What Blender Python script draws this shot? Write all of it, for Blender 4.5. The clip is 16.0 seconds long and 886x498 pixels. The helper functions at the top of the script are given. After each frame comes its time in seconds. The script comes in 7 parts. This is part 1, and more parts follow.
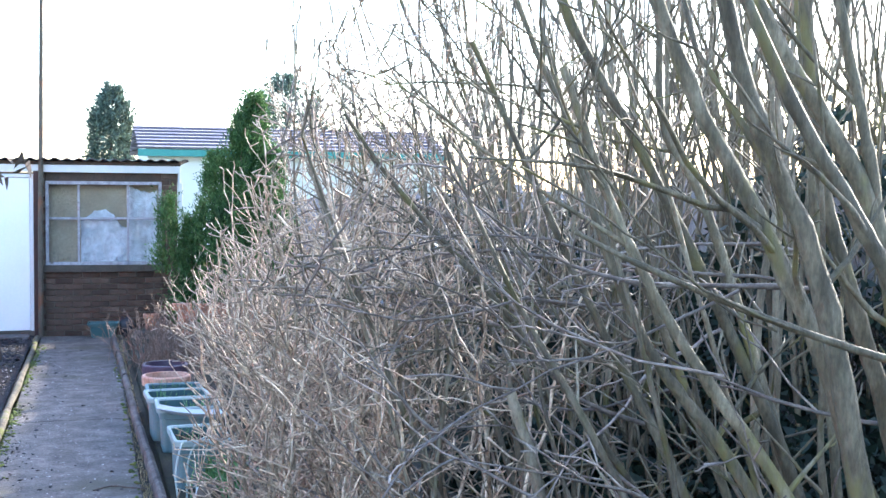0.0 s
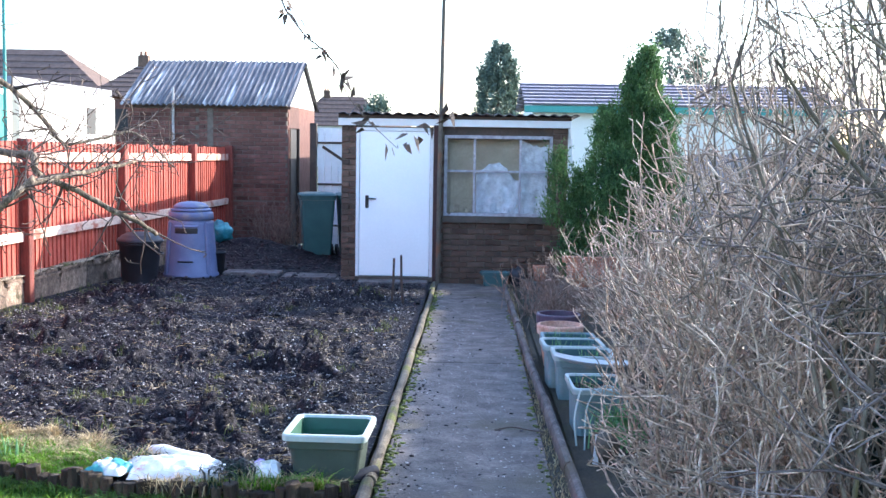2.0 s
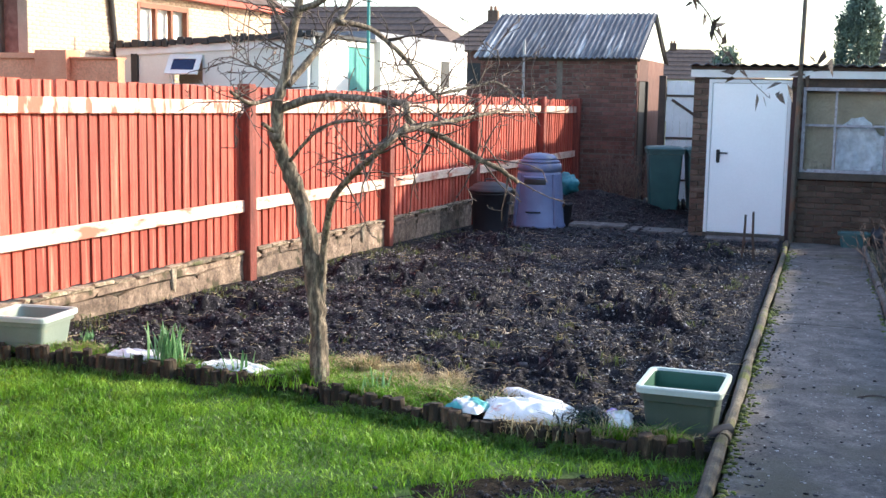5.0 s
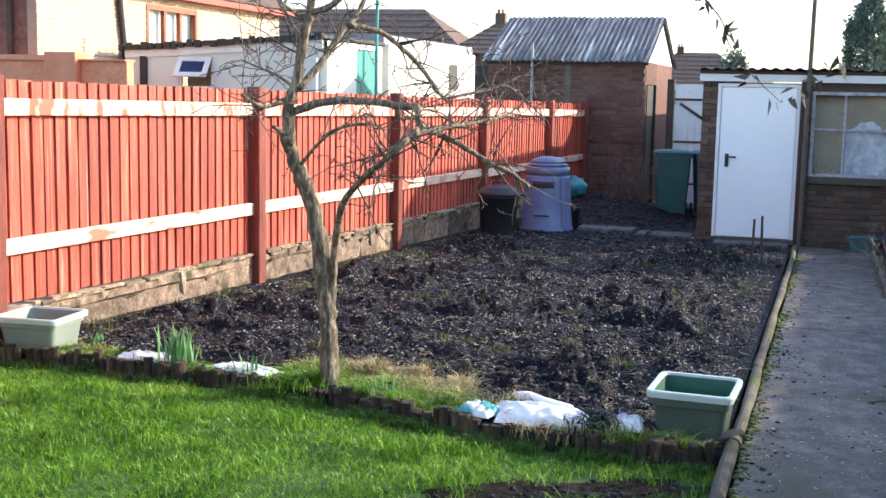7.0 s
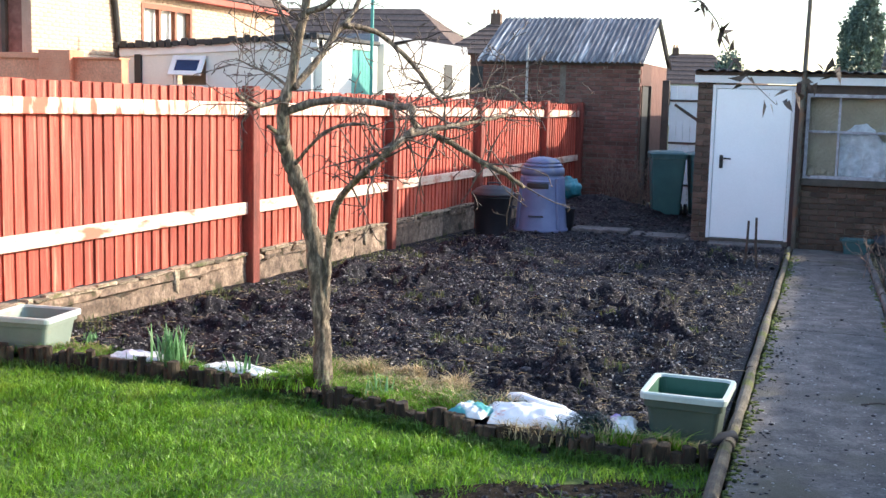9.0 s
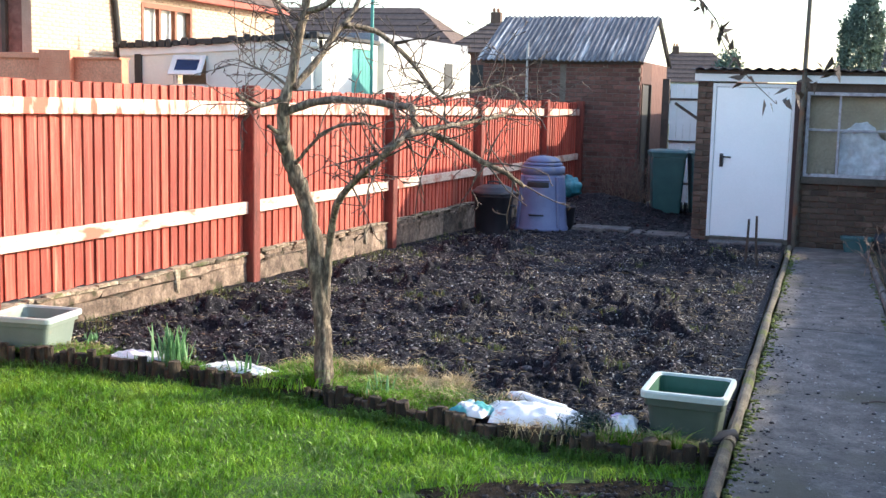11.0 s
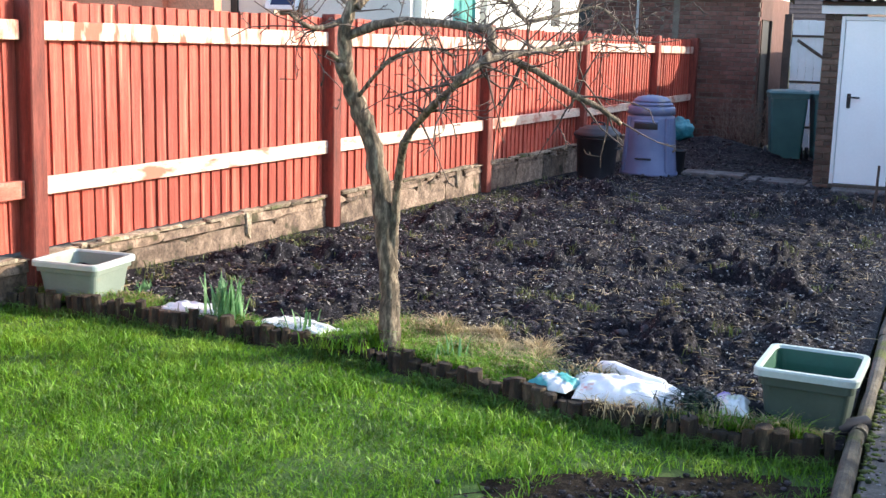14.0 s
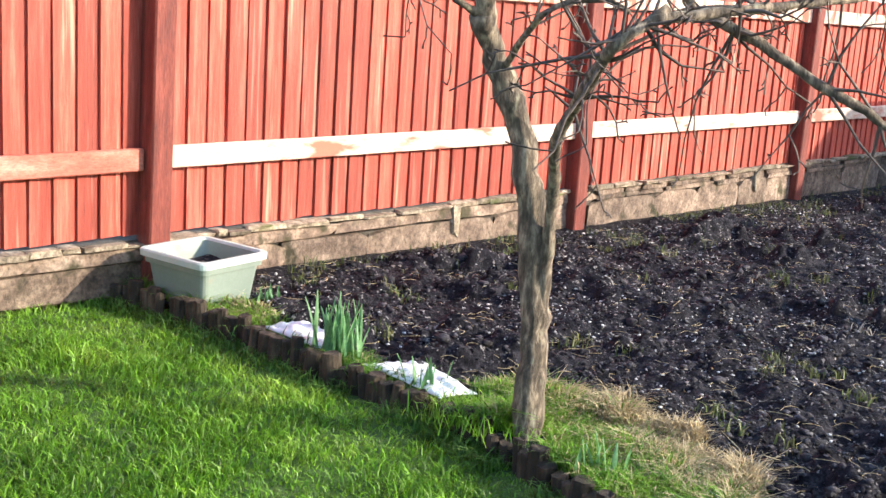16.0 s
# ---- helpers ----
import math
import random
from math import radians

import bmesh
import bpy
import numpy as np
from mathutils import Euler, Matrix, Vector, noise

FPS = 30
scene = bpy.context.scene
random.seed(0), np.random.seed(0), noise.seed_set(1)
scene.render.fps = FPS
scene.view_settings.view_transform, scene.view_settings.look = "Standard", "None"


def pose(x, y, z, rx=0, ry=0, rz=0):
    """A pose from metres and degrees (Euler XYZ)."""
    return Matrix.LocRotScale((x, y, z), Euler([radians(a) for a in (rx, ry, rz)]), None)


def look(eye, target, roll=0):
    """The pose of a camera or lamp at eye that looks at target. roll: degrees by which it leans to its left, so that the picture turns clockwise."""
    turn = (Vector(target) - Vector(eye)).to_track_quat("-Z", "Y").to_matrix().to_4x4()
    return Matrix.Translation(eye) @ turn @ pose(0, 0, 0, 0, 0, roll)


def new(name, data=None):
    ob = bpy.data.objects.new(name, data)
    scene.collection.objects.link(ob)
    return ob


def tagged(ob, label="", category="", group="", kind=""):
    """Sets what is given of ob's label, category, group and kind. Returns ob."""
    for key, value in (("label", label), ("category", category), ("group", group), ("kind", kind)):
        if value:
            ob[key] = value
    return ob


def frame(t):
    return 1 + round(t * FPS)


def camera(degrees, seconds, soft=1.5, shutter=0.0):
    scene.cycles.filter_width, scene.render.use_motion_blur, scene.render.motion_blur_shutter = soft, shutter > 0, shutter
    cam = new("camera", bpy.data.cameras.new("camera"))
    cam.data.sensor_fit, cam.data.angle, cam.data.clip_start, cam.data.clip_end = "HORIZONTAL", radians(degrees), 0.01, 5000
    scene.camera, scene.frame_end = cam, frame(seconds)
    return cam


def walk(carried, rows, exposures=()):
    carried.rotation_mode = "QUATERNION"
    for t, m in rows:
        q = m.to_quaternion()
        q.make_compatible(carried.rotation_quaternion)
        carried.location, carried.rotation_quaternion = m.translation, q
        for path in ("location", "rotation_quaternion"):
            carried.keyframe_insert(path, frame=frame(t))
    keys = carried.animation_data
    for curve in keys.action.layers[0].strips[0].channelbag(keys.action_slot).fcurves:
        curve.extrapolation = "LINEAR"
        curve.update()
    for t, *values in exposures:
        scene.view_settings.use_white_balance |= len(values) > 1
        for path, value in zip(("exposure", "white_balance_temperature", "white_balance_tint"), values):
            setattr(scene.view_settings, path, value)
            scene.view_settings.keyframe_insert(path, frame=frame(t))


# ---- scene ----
cam = camera(40.8, 16.0, soft=1.5)
PATH = [
    (0, (0.0, -0.03, 1.655), (0.566, 1.886, 1.557), 0.5),
    (0.5, (-0.04, -0.02, 1.65), (0.339, 1.94, 1.534), 1.2),
    (1, (-0.08, -0.01, 1.642), (0.153, 1.972, 1.509), 1.1),
    (1.5, (-0.115, 0.0, 1.632), (-0.026, 1.992, 1.476), 1.1),
    (2, (-0.15, 0.0, 1.625), (-0.201, 1.992, 1.448), 0.9),
    (2.5, (-0.185, -0.005, 1.62), (-0.412, 1.973, 1.427), 1.1),
    (3, (-0.21, -0.008, 1.613), (-0.576, 1.946, 1.397), 1.1),
    (3.5, (-0.23, -0.019, 1.608), (-0.727, 1.904, 1.369), 1.4),
    (4, (-0.252, -0.01, 1.605), (-0.82, 1.89, 1.347), 1.0),
    (4.5, (-0.254, -0.004, 1.601), (-0.847, 1.888, 1.339), 0.9),
    (7, (-0.276, -0.016, 1.607), (-0.888, 1.87, 1.349), 1.2),
    (7.5, (-0.288, -0.008, 1.607), (-0.896, 1.88, 1.351), 1.2),
    (8, (-0.28, -0.003, 1.61), (-0.88, 1.887, 1.349), 1.1),
    (8.5, (-0.28, -0.001, 1.607), (-0.882, 1.888, 1.35), 1.1),
    (9, (-0.278, -0.006, 1.609), (-0.881, 1.883, 1.351), 1.5),
    (11.5, (-0.275, -0.011, 1.612), (-0.878, 1.878, 1.352), 1.3),
    (12, (-0.269, -0.008, 1.611), (-0.866, 1.882, 1.35), 1.1),
    (12.5, (-0.244, 0.011, 1.601), (-0.828, 1.905, 1.33), 1.0),
    (13, (-0.226, 0.107, 1.581), (-0.819, 1.997, 1.301), 2.0),
    (13.5, (-0.316, 0.435, 1.557), (-0.934, 2.308, 1.224), 1.7),
    (14, (-0.414, 0.84, 1.519), (-1.181, 2.652, 1.16), 1.5),
    (14.5, (-0.36, 1.374, 1.533), (-1.288, 3.094, 1.109), 2.7),
    (15, (-0.403, 1.864, 1.518), (-1.302, 3.598, 1.084), 3.1),
    (15.5, (-0.435, 2.416, 1.455), (-1.409, 4.105, 1.012), 3.0),
    (16, (-0.649, 2.923, 1.452), (-1.907, 4.416, 1.02), 3.9),
]
walk(cam, [(t, look(eye, target, roll)) for t, eye, target, roll in PATH],
     exposures=[(0.0, 2.62, 5950, 12), (0.8, 2.42, 5900, 12), (1.8, 2.27, 5800, 13), (3.5, 2.0, 6150, 11), (4.7, 1.79, 6450, 10), (12.5, 1.77, 6450, 10), (14, 1.77, 6400, 10), (16, 1.82, 6350, 10)])

# ---------------------------------------------------------------- light
SUN = Vector((0.80, 0.50, 0.0)).normalized() * math.cos(radians(21)) + Vector((0, 0, math.sin(radians(21))))
world = bpy.data.worlds.new("world")
scene.world = world
world.use_nodes = True
wn = world.node_tree
sky = wn.nodes.new("ShaderNodeTexSky")
sky.sky_type, sky.sun_disc = "NISHITA", False
sky.sun_elevation, sky.sun_rotation = radians(21), math.atan2(SUN.x, SUN.y)
sky.air_density, sky.dust_density, sky.ozone_density = 1.0, 1.2, 1.5
wn.nodes["Background"].inputs[1].default_value = 0.15
wn.links.new(sky.outputs[0], wn.nodes["Background"].inputs[0])
lamp = bpy.data.lights.new("sun", "SUN")
lamp.energy, lamp.angle, lamp.color = 2.55, radians(0.6), (1.0, 0.9, 0.72)
sun = new("sun", lamp)
sun.matrix_world = look(SUN * 60, (0, 0, 0))

R = random.Random(7)
NP = np.random.RandomState(11)


# ---------------------------------------------------------------- materials
def rgb(c):
    return (c[0], c[1], c[2], 1.0)


def mat(name, cols, scale=4.0, rough=0.8, bump=0.3, fine=60.0, metal=0.0, vary=0.0, island=False, stretch=(1, 1, 1), spec=0.5,
        speck=None, speck_at=0.7, grain=0.35, translucent=0.0, patch=None):
    """A weathered surface: broad blotches through cols, fine grain, relief, and a shift of tone from piece to piece."""
    m = bpy.data.materials.new(name)
    m.use_nodes = True
    nt = m.node_tree
    N, L = nt.nodes.new, nt.links.new
    b = nt.nodes["Principled BSDF"]
    geo = N("ShaderNodeNewGeometry")
    mp = N("ShaderNodeMapping")
    mp.inputs["Scale"].default_value = stretch
    L(geo.outputs["Position"], mp.inputs[0])
    n1 = N("ShaderNodeTexNoise")
    n1.inputs["Scale"].default_value, n1.inputs["Detail"].default_value, n1.inputs["Roughness"].default_value = scale, 5.0, 0.62
    L(mp.outputs[0], n1.inputs["Vector"])
    ramp = N("ShaderNodeValToRGB")
    e = ramp.color_ramp.elements
    while len(e) < len(cols):
        e.new(0.5)
    for k, c in enumerate(cols):
        e[k].position = 0.28 + 0.44 * k / max(1, len(cols) - 1)
        e[k].color = rgb(c)
    L(n1.outputs["Fac"], ramp.inputs[0])
    col = ramp.outputs[0]
    n2 = N("ShaderNodeTexNoise")
    n2.inputs["Scale"].default_value, n2.inputs["Detail"].default_value, n2.inputs["Roughness"].default_value = fine, 6.0, 0.7
    L(mp.outputs[0], n2.inputs["Vector"])
    if grain:
        mul = N("ShaderNodeMix")
        mul.data_type, mul.blend_type = "RGBA", "MULTIPLY"
        mul.inputs[0].default_value = 1.0
        rg = N("ShaderNodeMapRange")
        rg.inputs[1].default_value, rg.inputs[2].default_value = 0.3, 0.7
        rg.inputs[3].default_value, rg.inputs[4].default_value = 1.0 - grain, 1.0 + grain
        L(n2.outputs["Fac"], rg.inputs[0])
        L(col, mul.inputs[6])
        L(rg.outputs[0], mul.inputs[7])
        col = mul.outputs[2]
    if patch:
        n4 = N("ShaderNodeTexNoise")
        n4.inputs["Scale"].default_value, n4.inputs["Detail"].default_value = patch[1], 4.0
        L(mp.outputs[0], n4.inputs["Vector"])
        st = N("ShaderNodeMapRange")
        st.inputs[1].default_value, st.inputs[2].default_value = patch[2], patch[2] + 0.1
        L(n4.outputs["Fac"], st.inputs[0])
        mx = N("ShaderNodeMix")
        mx.data_type = "RGBA"
        L(st.outputs[0], mx.inputs[0])
        L(col, mx.inputs[6])
        mx.inputs[7].default_value = rgb(patch[0])
        col = mx.outputs[2]
    if speck:
        vo = N("ShaderNodeTexNoise")
        vo.inputs["Scale"].default_value, vo.inputs["Detail"].default_value = 38.0, 2.0
        L(geo.outputs["Position"], vo.inputs["Vector"])
        st = N("ShaderNodeMapRange")
        st.inputs[1].default_value, st.inputs[2].default_value = speck_at, speck_at + 0.04
        L(vo.outputs["Fac"], st.inputs[0])
        mx = N("ShaderNodeMix")
        mx.data_type = "RGBA"
        L(st.outputs[0], mx.inputs[0])
        L(col, mx.inputs[6])
        mx.inputs[7].default_value = rgb(speck)
        col = mx.outputs[2]
    if vary:
        hs = N("ShaderNodeHueSaturation")
        r2 = N("ShaderNodeMapRange")
        r2.inputs[3].default_value, r2.inputs[4].default_value = 1.0 - vary, 1.0 + vary
        if island:
            L(geo.outputs["Random Per Island"], r2.inputs[0])
        else:
            oi = N("ShaderNodeObjectInfo")
            L(oi.outputs["Random"], r2.inputs[0])
        L(r2.outputs[0], hs.inputs["Value"])
        L(col, hs.inputs["Color"])
        col = hs.outputs[0]
    L(col, b.inputs["Base Color"])
    b.inputs["Metallic"].default_value = metal
    b.inputs["Specular IOR Level"].default_value = spec
    rr = N("ShaderNodeMapRange")
    rr.inputs[3].default_value, rr.inputs[4].default_value = max(0.05, rough - 0.12), min(1.0, rough + 0.12)
    L(n1.outputs["Fac"], rr.inputs[0])
    L(rr.outputs[0], b.inputs["Roughness"])
    if bump:
        bp = N("ShaderNodeBump")
        bp.inputs["Strength"].default_value, bp.inputs["Distance"].default_value = bump, 0.01
        L(n2.outputs["Fac"], bp.inputs["Height"])
        L(bp.outputs[0], b.inputs["Normal"])
    if translucent:
        tr = N("ShaderNodeBsdfTranslucent")
        L(col, tr.inputs["Color"])
        ms = N("ShaderNodeMixShader")
        ms.inputs[0].default_value = translucent
        L(b.outputs[0], ms.inputs[1])
        L(tr.outputs[0], ms.inputs[2])
        L(ms.outputs[0], nt.nodes["Material Output"].inputs[0])
    return m


M = {}
M["root"] = mat("root", [(0.2, 0.16, 0.11), (0.42, 0.36, 0.27)], 10, 0.8, 0.1, 80, vary=0.4, island=True)
M["soil"] = mat("soil", [(0.003, 0.0028, 0.0042), (0.0155, 0.014, 0.018), (0.058, 0.052, 0.059)], 24, 0.6, 1.0, 90, grain=0.85, spec=0.06, speck=(0.26, 0.235, 0.22), speck_at=0.645)
M["clod"] = mat("clod", [(0.004, 0.0037, 0.0052), (0.075, 0.068, 0.077)], 24, 0.5, 0.9, 120, spec=0.2, vary=0.95, island=True)
M["stone_bit"] = mat("stone_bit", [(0.2, 0.19, 0.195), (0.55, 0.53, 0.52)], 20, 0.7, 0.3, 120, vary=0.6, island=True)
M["straw"] = mat("straw", [(0.36, 0.27, 0.14), (0.62, 0.5, 0.3)], 10, 0.8, 0.1, 80, vary=0.4, island=True, translucent=0.15)
M["turf"] = mat("turf", [(0.035, 0.07, 0.012), (0.06, 0.125, 0.018), (0.085, 0.13, 0.03)], 5, 0.95, 0.9, 90, grain=0.5)
M["grass"] = mat("grass", [(0.06, 0.15, 0.01), (0.15, 0.32, 0.02), (0.3, 0.46, 0.055)], 2.6, 0.5, 0.0, 60, vary=0.55, island=True, translucent=0.4, grain=0.1)
M["dark_grass"] = mat("dark_grass", [(0.055, 0.13, 0.016), (0.12, 0.25, 0.03)], 3, 0.6, 0.0, 60, vary=0.5, island=True, translucent=0.3, grain=0.1)
M["weed"] = mat("weed", [(0.05, 0.07, 0.02), (0.1, 0.13, 0.035), (0.2, 0.17, 0.08)], 5, 0.6, 0.0, 60, vary=0.6, island=True, translucent=0.25, grain=0.1)
M["ground"] = mat("ground", [(0.04, 0.05, 0.02), (0.07, 0.08, 0.035), (0.08, 0.065, 0.04)], 0.6, 0.95, 0.6, 20)
M["bare"] = mat("bare", [(0.008, 0.006, 0.0045), (0.03, 0.022, 0.015), (0.065, 0.05, 0.032)], 16, 0.95, 1.0, 70, grain=0.7, spec=0.1)
M["bed"] = mat("bed", [(0.02, 0.016, 0.012), (0.05, 0.042, 0.028), (0.07, 0.065, 0.03)], 6, 0.95, 0.8, 70, grain=0.5)
M["concrete"] = mat("concrete", [(0.045, 0.037, 0.034), (0.125, 0.107, 0.1), (0.235, 0.208, 0.19)], 5.5, 0.68, 0.8, 48, spec=0.3, vary=0.06, grain=0.5,
                    speck=(0.5, 0.48, 0.44), speck_at=0.7, patch=((0.085, 0.073, 0.05), 1.3, 0.56))
M["kerb"] = mat("kerb", [(0.05, 0.042, 0.031), (0.12, 0.1, 0.073), (0.21, 0.185, 0.14)], 5, 0.85, 0.7, 60, vary=0.15, patch=((0.11, 0.12, 0.025), 4.0, 0.56))
M["fence"] = mat("fence", [(0.2, 0.03, 0.018), (0.41, 0.064, 0.039), (0.54, 0.135, 0.092)], 3.4, 0.62, 0.4, 30, vary=0.3, stretch=(9, 9, 0.5),
                 patch=((0.62, 0.23, 0.16), 2.4, 0.6))
M["rail"] = mat("rail", [(0.5, 0.3, 0.22), (0.72, 0.58, 0.48), (0.66, 0.47, 0.37), (0.48, 0.16, 0.1)], 3.6, 0.7, 0.35, 40, vary=0.12, stretch=(3, 1, 3),
                patch=((0.45, 0.13, 0.08), 2.6, 0.555))
M["rail_top"] = mat("rail_top", [(0.5, 0.14, 0.09), (0.66, 0.4, 0.3), (0.74, 0.6, 0.5), (0.7, 0.5, 0.4)], 5.5, 0.7, 0.35, 40, vary=0.12, stretch=(1, 2.2, 0.8),
                    patch=((0.46, 0.1, 0.06), 4.0, 0.53))
M["rail_red"] = mat("rail_red", [(0.4, 0.09, 0.055), (0.52, 0.15, 0.1), (0.62, 0.32, 0.24)], 3.6, 0.7, 0.35, 40, vary=0.12, stretch=(3, 1, 3))
# Posts share the fence red; the shade of their near faces darkens this copy.
M["post"] = mat("post", [(0.1, 0.02, 0.013), (0.21, 0.04, 0.026), (0.3, 0.078, 0.054)], 5, 0.7, 0.4, 40, vary=0.15, stretch=(6, 6, 0.6))
M["wallstone"] = mat("wallstone", [(0.08, 0.05, 0.036), (0.21, 0.145, 0.105), (0.38, 0.28, 0.21)], 9, 0.9, 1.0, 40, vary=0.35, grain=0.6, patch=((0.055, 0.045, 0.022), 6.0, 0.58))
M["capstone"] = mat("capstone", [(0.12, 0.09, 0.06), (0.3, 0.235, 0.165), (0.48, 0.4, 0.3)], 14, 0.9, 1.0, 50, vary=0.4, grain=0.6, patch=((0.12, 0.13, 0.04), 5.0, 0.6))
M["wallcore"] = mat("wallcore", [(0.06, 0.05, 0.04), (0.12, 0.1, 0.08)], 8, 0.95, 0.8, 60)
M["brick"] = mat("brick", [(0.065, 0.042, 0.032), (0.105, 0.064, 0.046), (0.15, 0.1, 0.075)], 9, 0.88, 0.6, 80, vary=0.4)
M["brick_red"] = mat("brick_red", [(0.095, 0.042, 0.034), (0.15, 0.066, 0.051), (0.2, 0.105, 0.084)], 9, 0.88, 0.6, 80, vary=0.38)
M["brick_red_rest"] = mat("brick_red_rest", [(0.095, 0.042, 0.034), (0.15, 0.066, 0.051), (0.2, 0.105, 0.084)], 9, 0.88, 0.6, 80, vary=0.38, island=True)
M["mortar"] = mat("mortar", [(0.13, 0.1, 0.08), (0.2, 0.17, 0.14)], 10, 0.95, 0.7, 90)
M["white_door"] = mat("white_door", [(0.86, 0.88, 0.9), (0.92, 0.93, 0.95)], 1.5, 0.35, 0.05, 40, grain=0.03, patch=((0.55, 0.52, 0.46), 2.6, 0.68))
M["white"] = mat("white", [(0.7, 0.71, 0.72), (0.82, 0.83, 0.84)], 4, 0.5, 0.1, 60, grain=0.06)
M["greywood"] = mat("greywood", [(0.3, 0.28, 0.27), (0.45, 0.43, 0.42), (0.55, 0.54, 0.53)], 6, 0.75, 0.35, 50, stretch=(2, 2, 2))
M["darkwood"] = mat("darkwood", [(0.04, 0.028, 0.022), (0.09, 0.06, 0.045)], 6, 0.75, 0.4, 50)
M["asbestos"] = mat("asbestos", [(0.06, 0.059, 0.07), (0.14, 0.135, 0.15), (0.28, 0.27, 0.275)], 3, 0.85, 0.5, 60, vary=0.3, stretch=(9, 0.6, 0.6), patch=((0.5, 0.49, 0.49), 1.6, 0.58))
M["blackplastic"] = mat("blackplastic", [(0.02, 0.02, 0.026), (0.038, 0.037, 0.046)], 6, 0.55, 0.1, 80, grain=0.07)
M["greenplastic"] = mat("greenplastic", [(0.024, 0.078, 0.084), (0.04, 0.112, 0.118)], 4, 0.42, 0.08, 60, grain=0.07)
M["bluegrey"] = mat("bluegrey", [(0.135, 0.16, 0.29), (0.195, 0.225, 0.38)], 4, 0.45, 0.08, 60, patch=((0.3, 0.29, 0.3), 3.0, 0.62), grain=0.07)
M["tubgreen"] = mat("tubgreen", [(0.05, 0.074, 0.06), (0.08, 0.11, 0.088)], 4, 0.5, 0.1, 70, patch=((0.22, 0.2, 0.15), 5.0, 0.62), grain=0.07)
M["tubpale"] = mat("tubpale", [(0.18, 0.225, 0.19), (0.24, 0.285, 0.245)], 4, 0.5, 0.1, 70, patch=((0.34, 0.24, 0.16), 5.0, 0.62), grain=0.07)
M["tubrim"] = mat("tubrim", [(0.42, 0.5, 0.47), (0.54, 0.61, 0.58)], 6, 0.45, 0.1, 80, grain=0.07)
# Tub lining: green darkened so the inner shade sits in the colour.
M["tub_inner_shade"] = mat("tub_inner_shade", [(0.004, 0.06, 0.036), (0.01, 0.1, 0.06)], 4, 0.5, 0.05, 60, grain=0.07)
M["trough"] = mat("trough", [(0.12, 0.2, 0.22), (0.2, 0.29, 0.31)], 5, 0.5, 0.1, 70, patch=((0.3, 0.3, 0.24), 5.0, 0.62), grain=0.07)
M["terracotta"] = mat("terracotta", [(0.36, 0.13, 0.07), (0.46, 0.2, 0.12), (0.5, 0.28, 0.19)], 8, 0.85, 0.4, 70, vary=0.15)
M["pale_clay"] = mat("pale_clay", [(0.5, 0.24, 0.16), (0.64, 0.37, 0.27), (0.7, 0.46, 0.36)], 9, 0.85, 0.4, 70)
M["purplepot"] = mat("purplepot", [(0.06, 0.04, 0.07), (0.1, 0.07, 0.11)], 6, 0.5, 0.1, 60, grain=0.07)
M["bark"] = mat("bark", [(0.026, 0.021, 0.017), (0.145, 0.11, 0.078), (0.48, 0.38, 0.275)], 16, 0.9, 1.0, 34, stretch=(2.2, 2.2, 0.6), grain=0.6, patch=((0.34, 0.31, 0.22), 12.0, 0.6))
M["twig"] = mat("twig", [(0.06, 0.044, 0.037), (0.16, 0.12, 0.098)], 12, 0.8, 0.5, 80, vary=0.3, island=True)
M["stem"] = mat("stem", [(0.08, 0.064, 0.046), (0.2, 0.168, 0.12), (0.36, 0.315, 0.24)], 7, 0.6, 0.6, 60, vary=0.4, island=True, stretch=(2, 2, 0.7), patch=((0.13, 0.115, 0.045), 5.0, 0.55))
M["bough"] = mat("bough", [(0.05, 0.042, 0.026), (0.14, 0.117, 0.076), (0.27, 0.232, 0.165)], 9, 0.65, 0.8, 50, vary=0.35, stretch=(2, 2, 0.6), grain=0.45, patch=((0.19, 0.165, 0.065), 5.0, 0.55))
M["shoot"] = mat("shoot", [(0.09, 0.07, 0.066), (0.24, 0.195, 0.175), (0.42, 0.36, 0.32)], 14, 0.55, 0.5, 80, vary=0.45, island=True)
M["brush"] = mat("brush", [(0.17, 0.115, 0.08), (0.43, 0.32, 0.235), (0.8, 0.68, 0.54)], 26, 0.5, 0.3, 80, vary=0.55, island=True)
M["heather"] = mat("heather", [(0.13, 0.085, 0.065), (0.34, 0.25, 0.2)], 8, 0.85, 0.3, 80, vary=0.4, island=True)
M["conifer"] = mat("conifer", [(0.03, 0.078, 0.028), (0.07, 0.15, 0.046), (0.15, 0.25, 0.08)], 4, 0.7, 0.0, 60, vary=0.5, island=True, translucent=0.25)
# Distant foliage: haze is put into the colour, paler and bluer than near conifers.
M["hazed_conifer"] = mat("hazed_conifer", [(0.075, 0.115, 0.09), (0.14, 0.19, 0.145)], 2, 0.8, 0.0, 60, vary=0.45, island=True, translucent=0.2)
M["evergreen"] = mat("evergreen", [(0.01, 0.024, 0.018), (0.024, 0.045, 0.03)], 5, 0.5, 0.0, 60, vary=0.5, island=True, translucent=0.15)
M["daff"] = mat("daff", [(0.1, 0.25, 0.09), (0.2, 0.38, 0.17)], 6, 0.5, 0.0, 60, vary=0.2, island=True, translucent=0.3)
M["bag"] = mat("bag", [(0.86, 0.86, 0.86), (0.93, 0.93, 0.94)], 7, 0.45, 0.35, 25, grain=0.08, patch=((0.62, 0.59, 0.54), 16.0, 0.7))
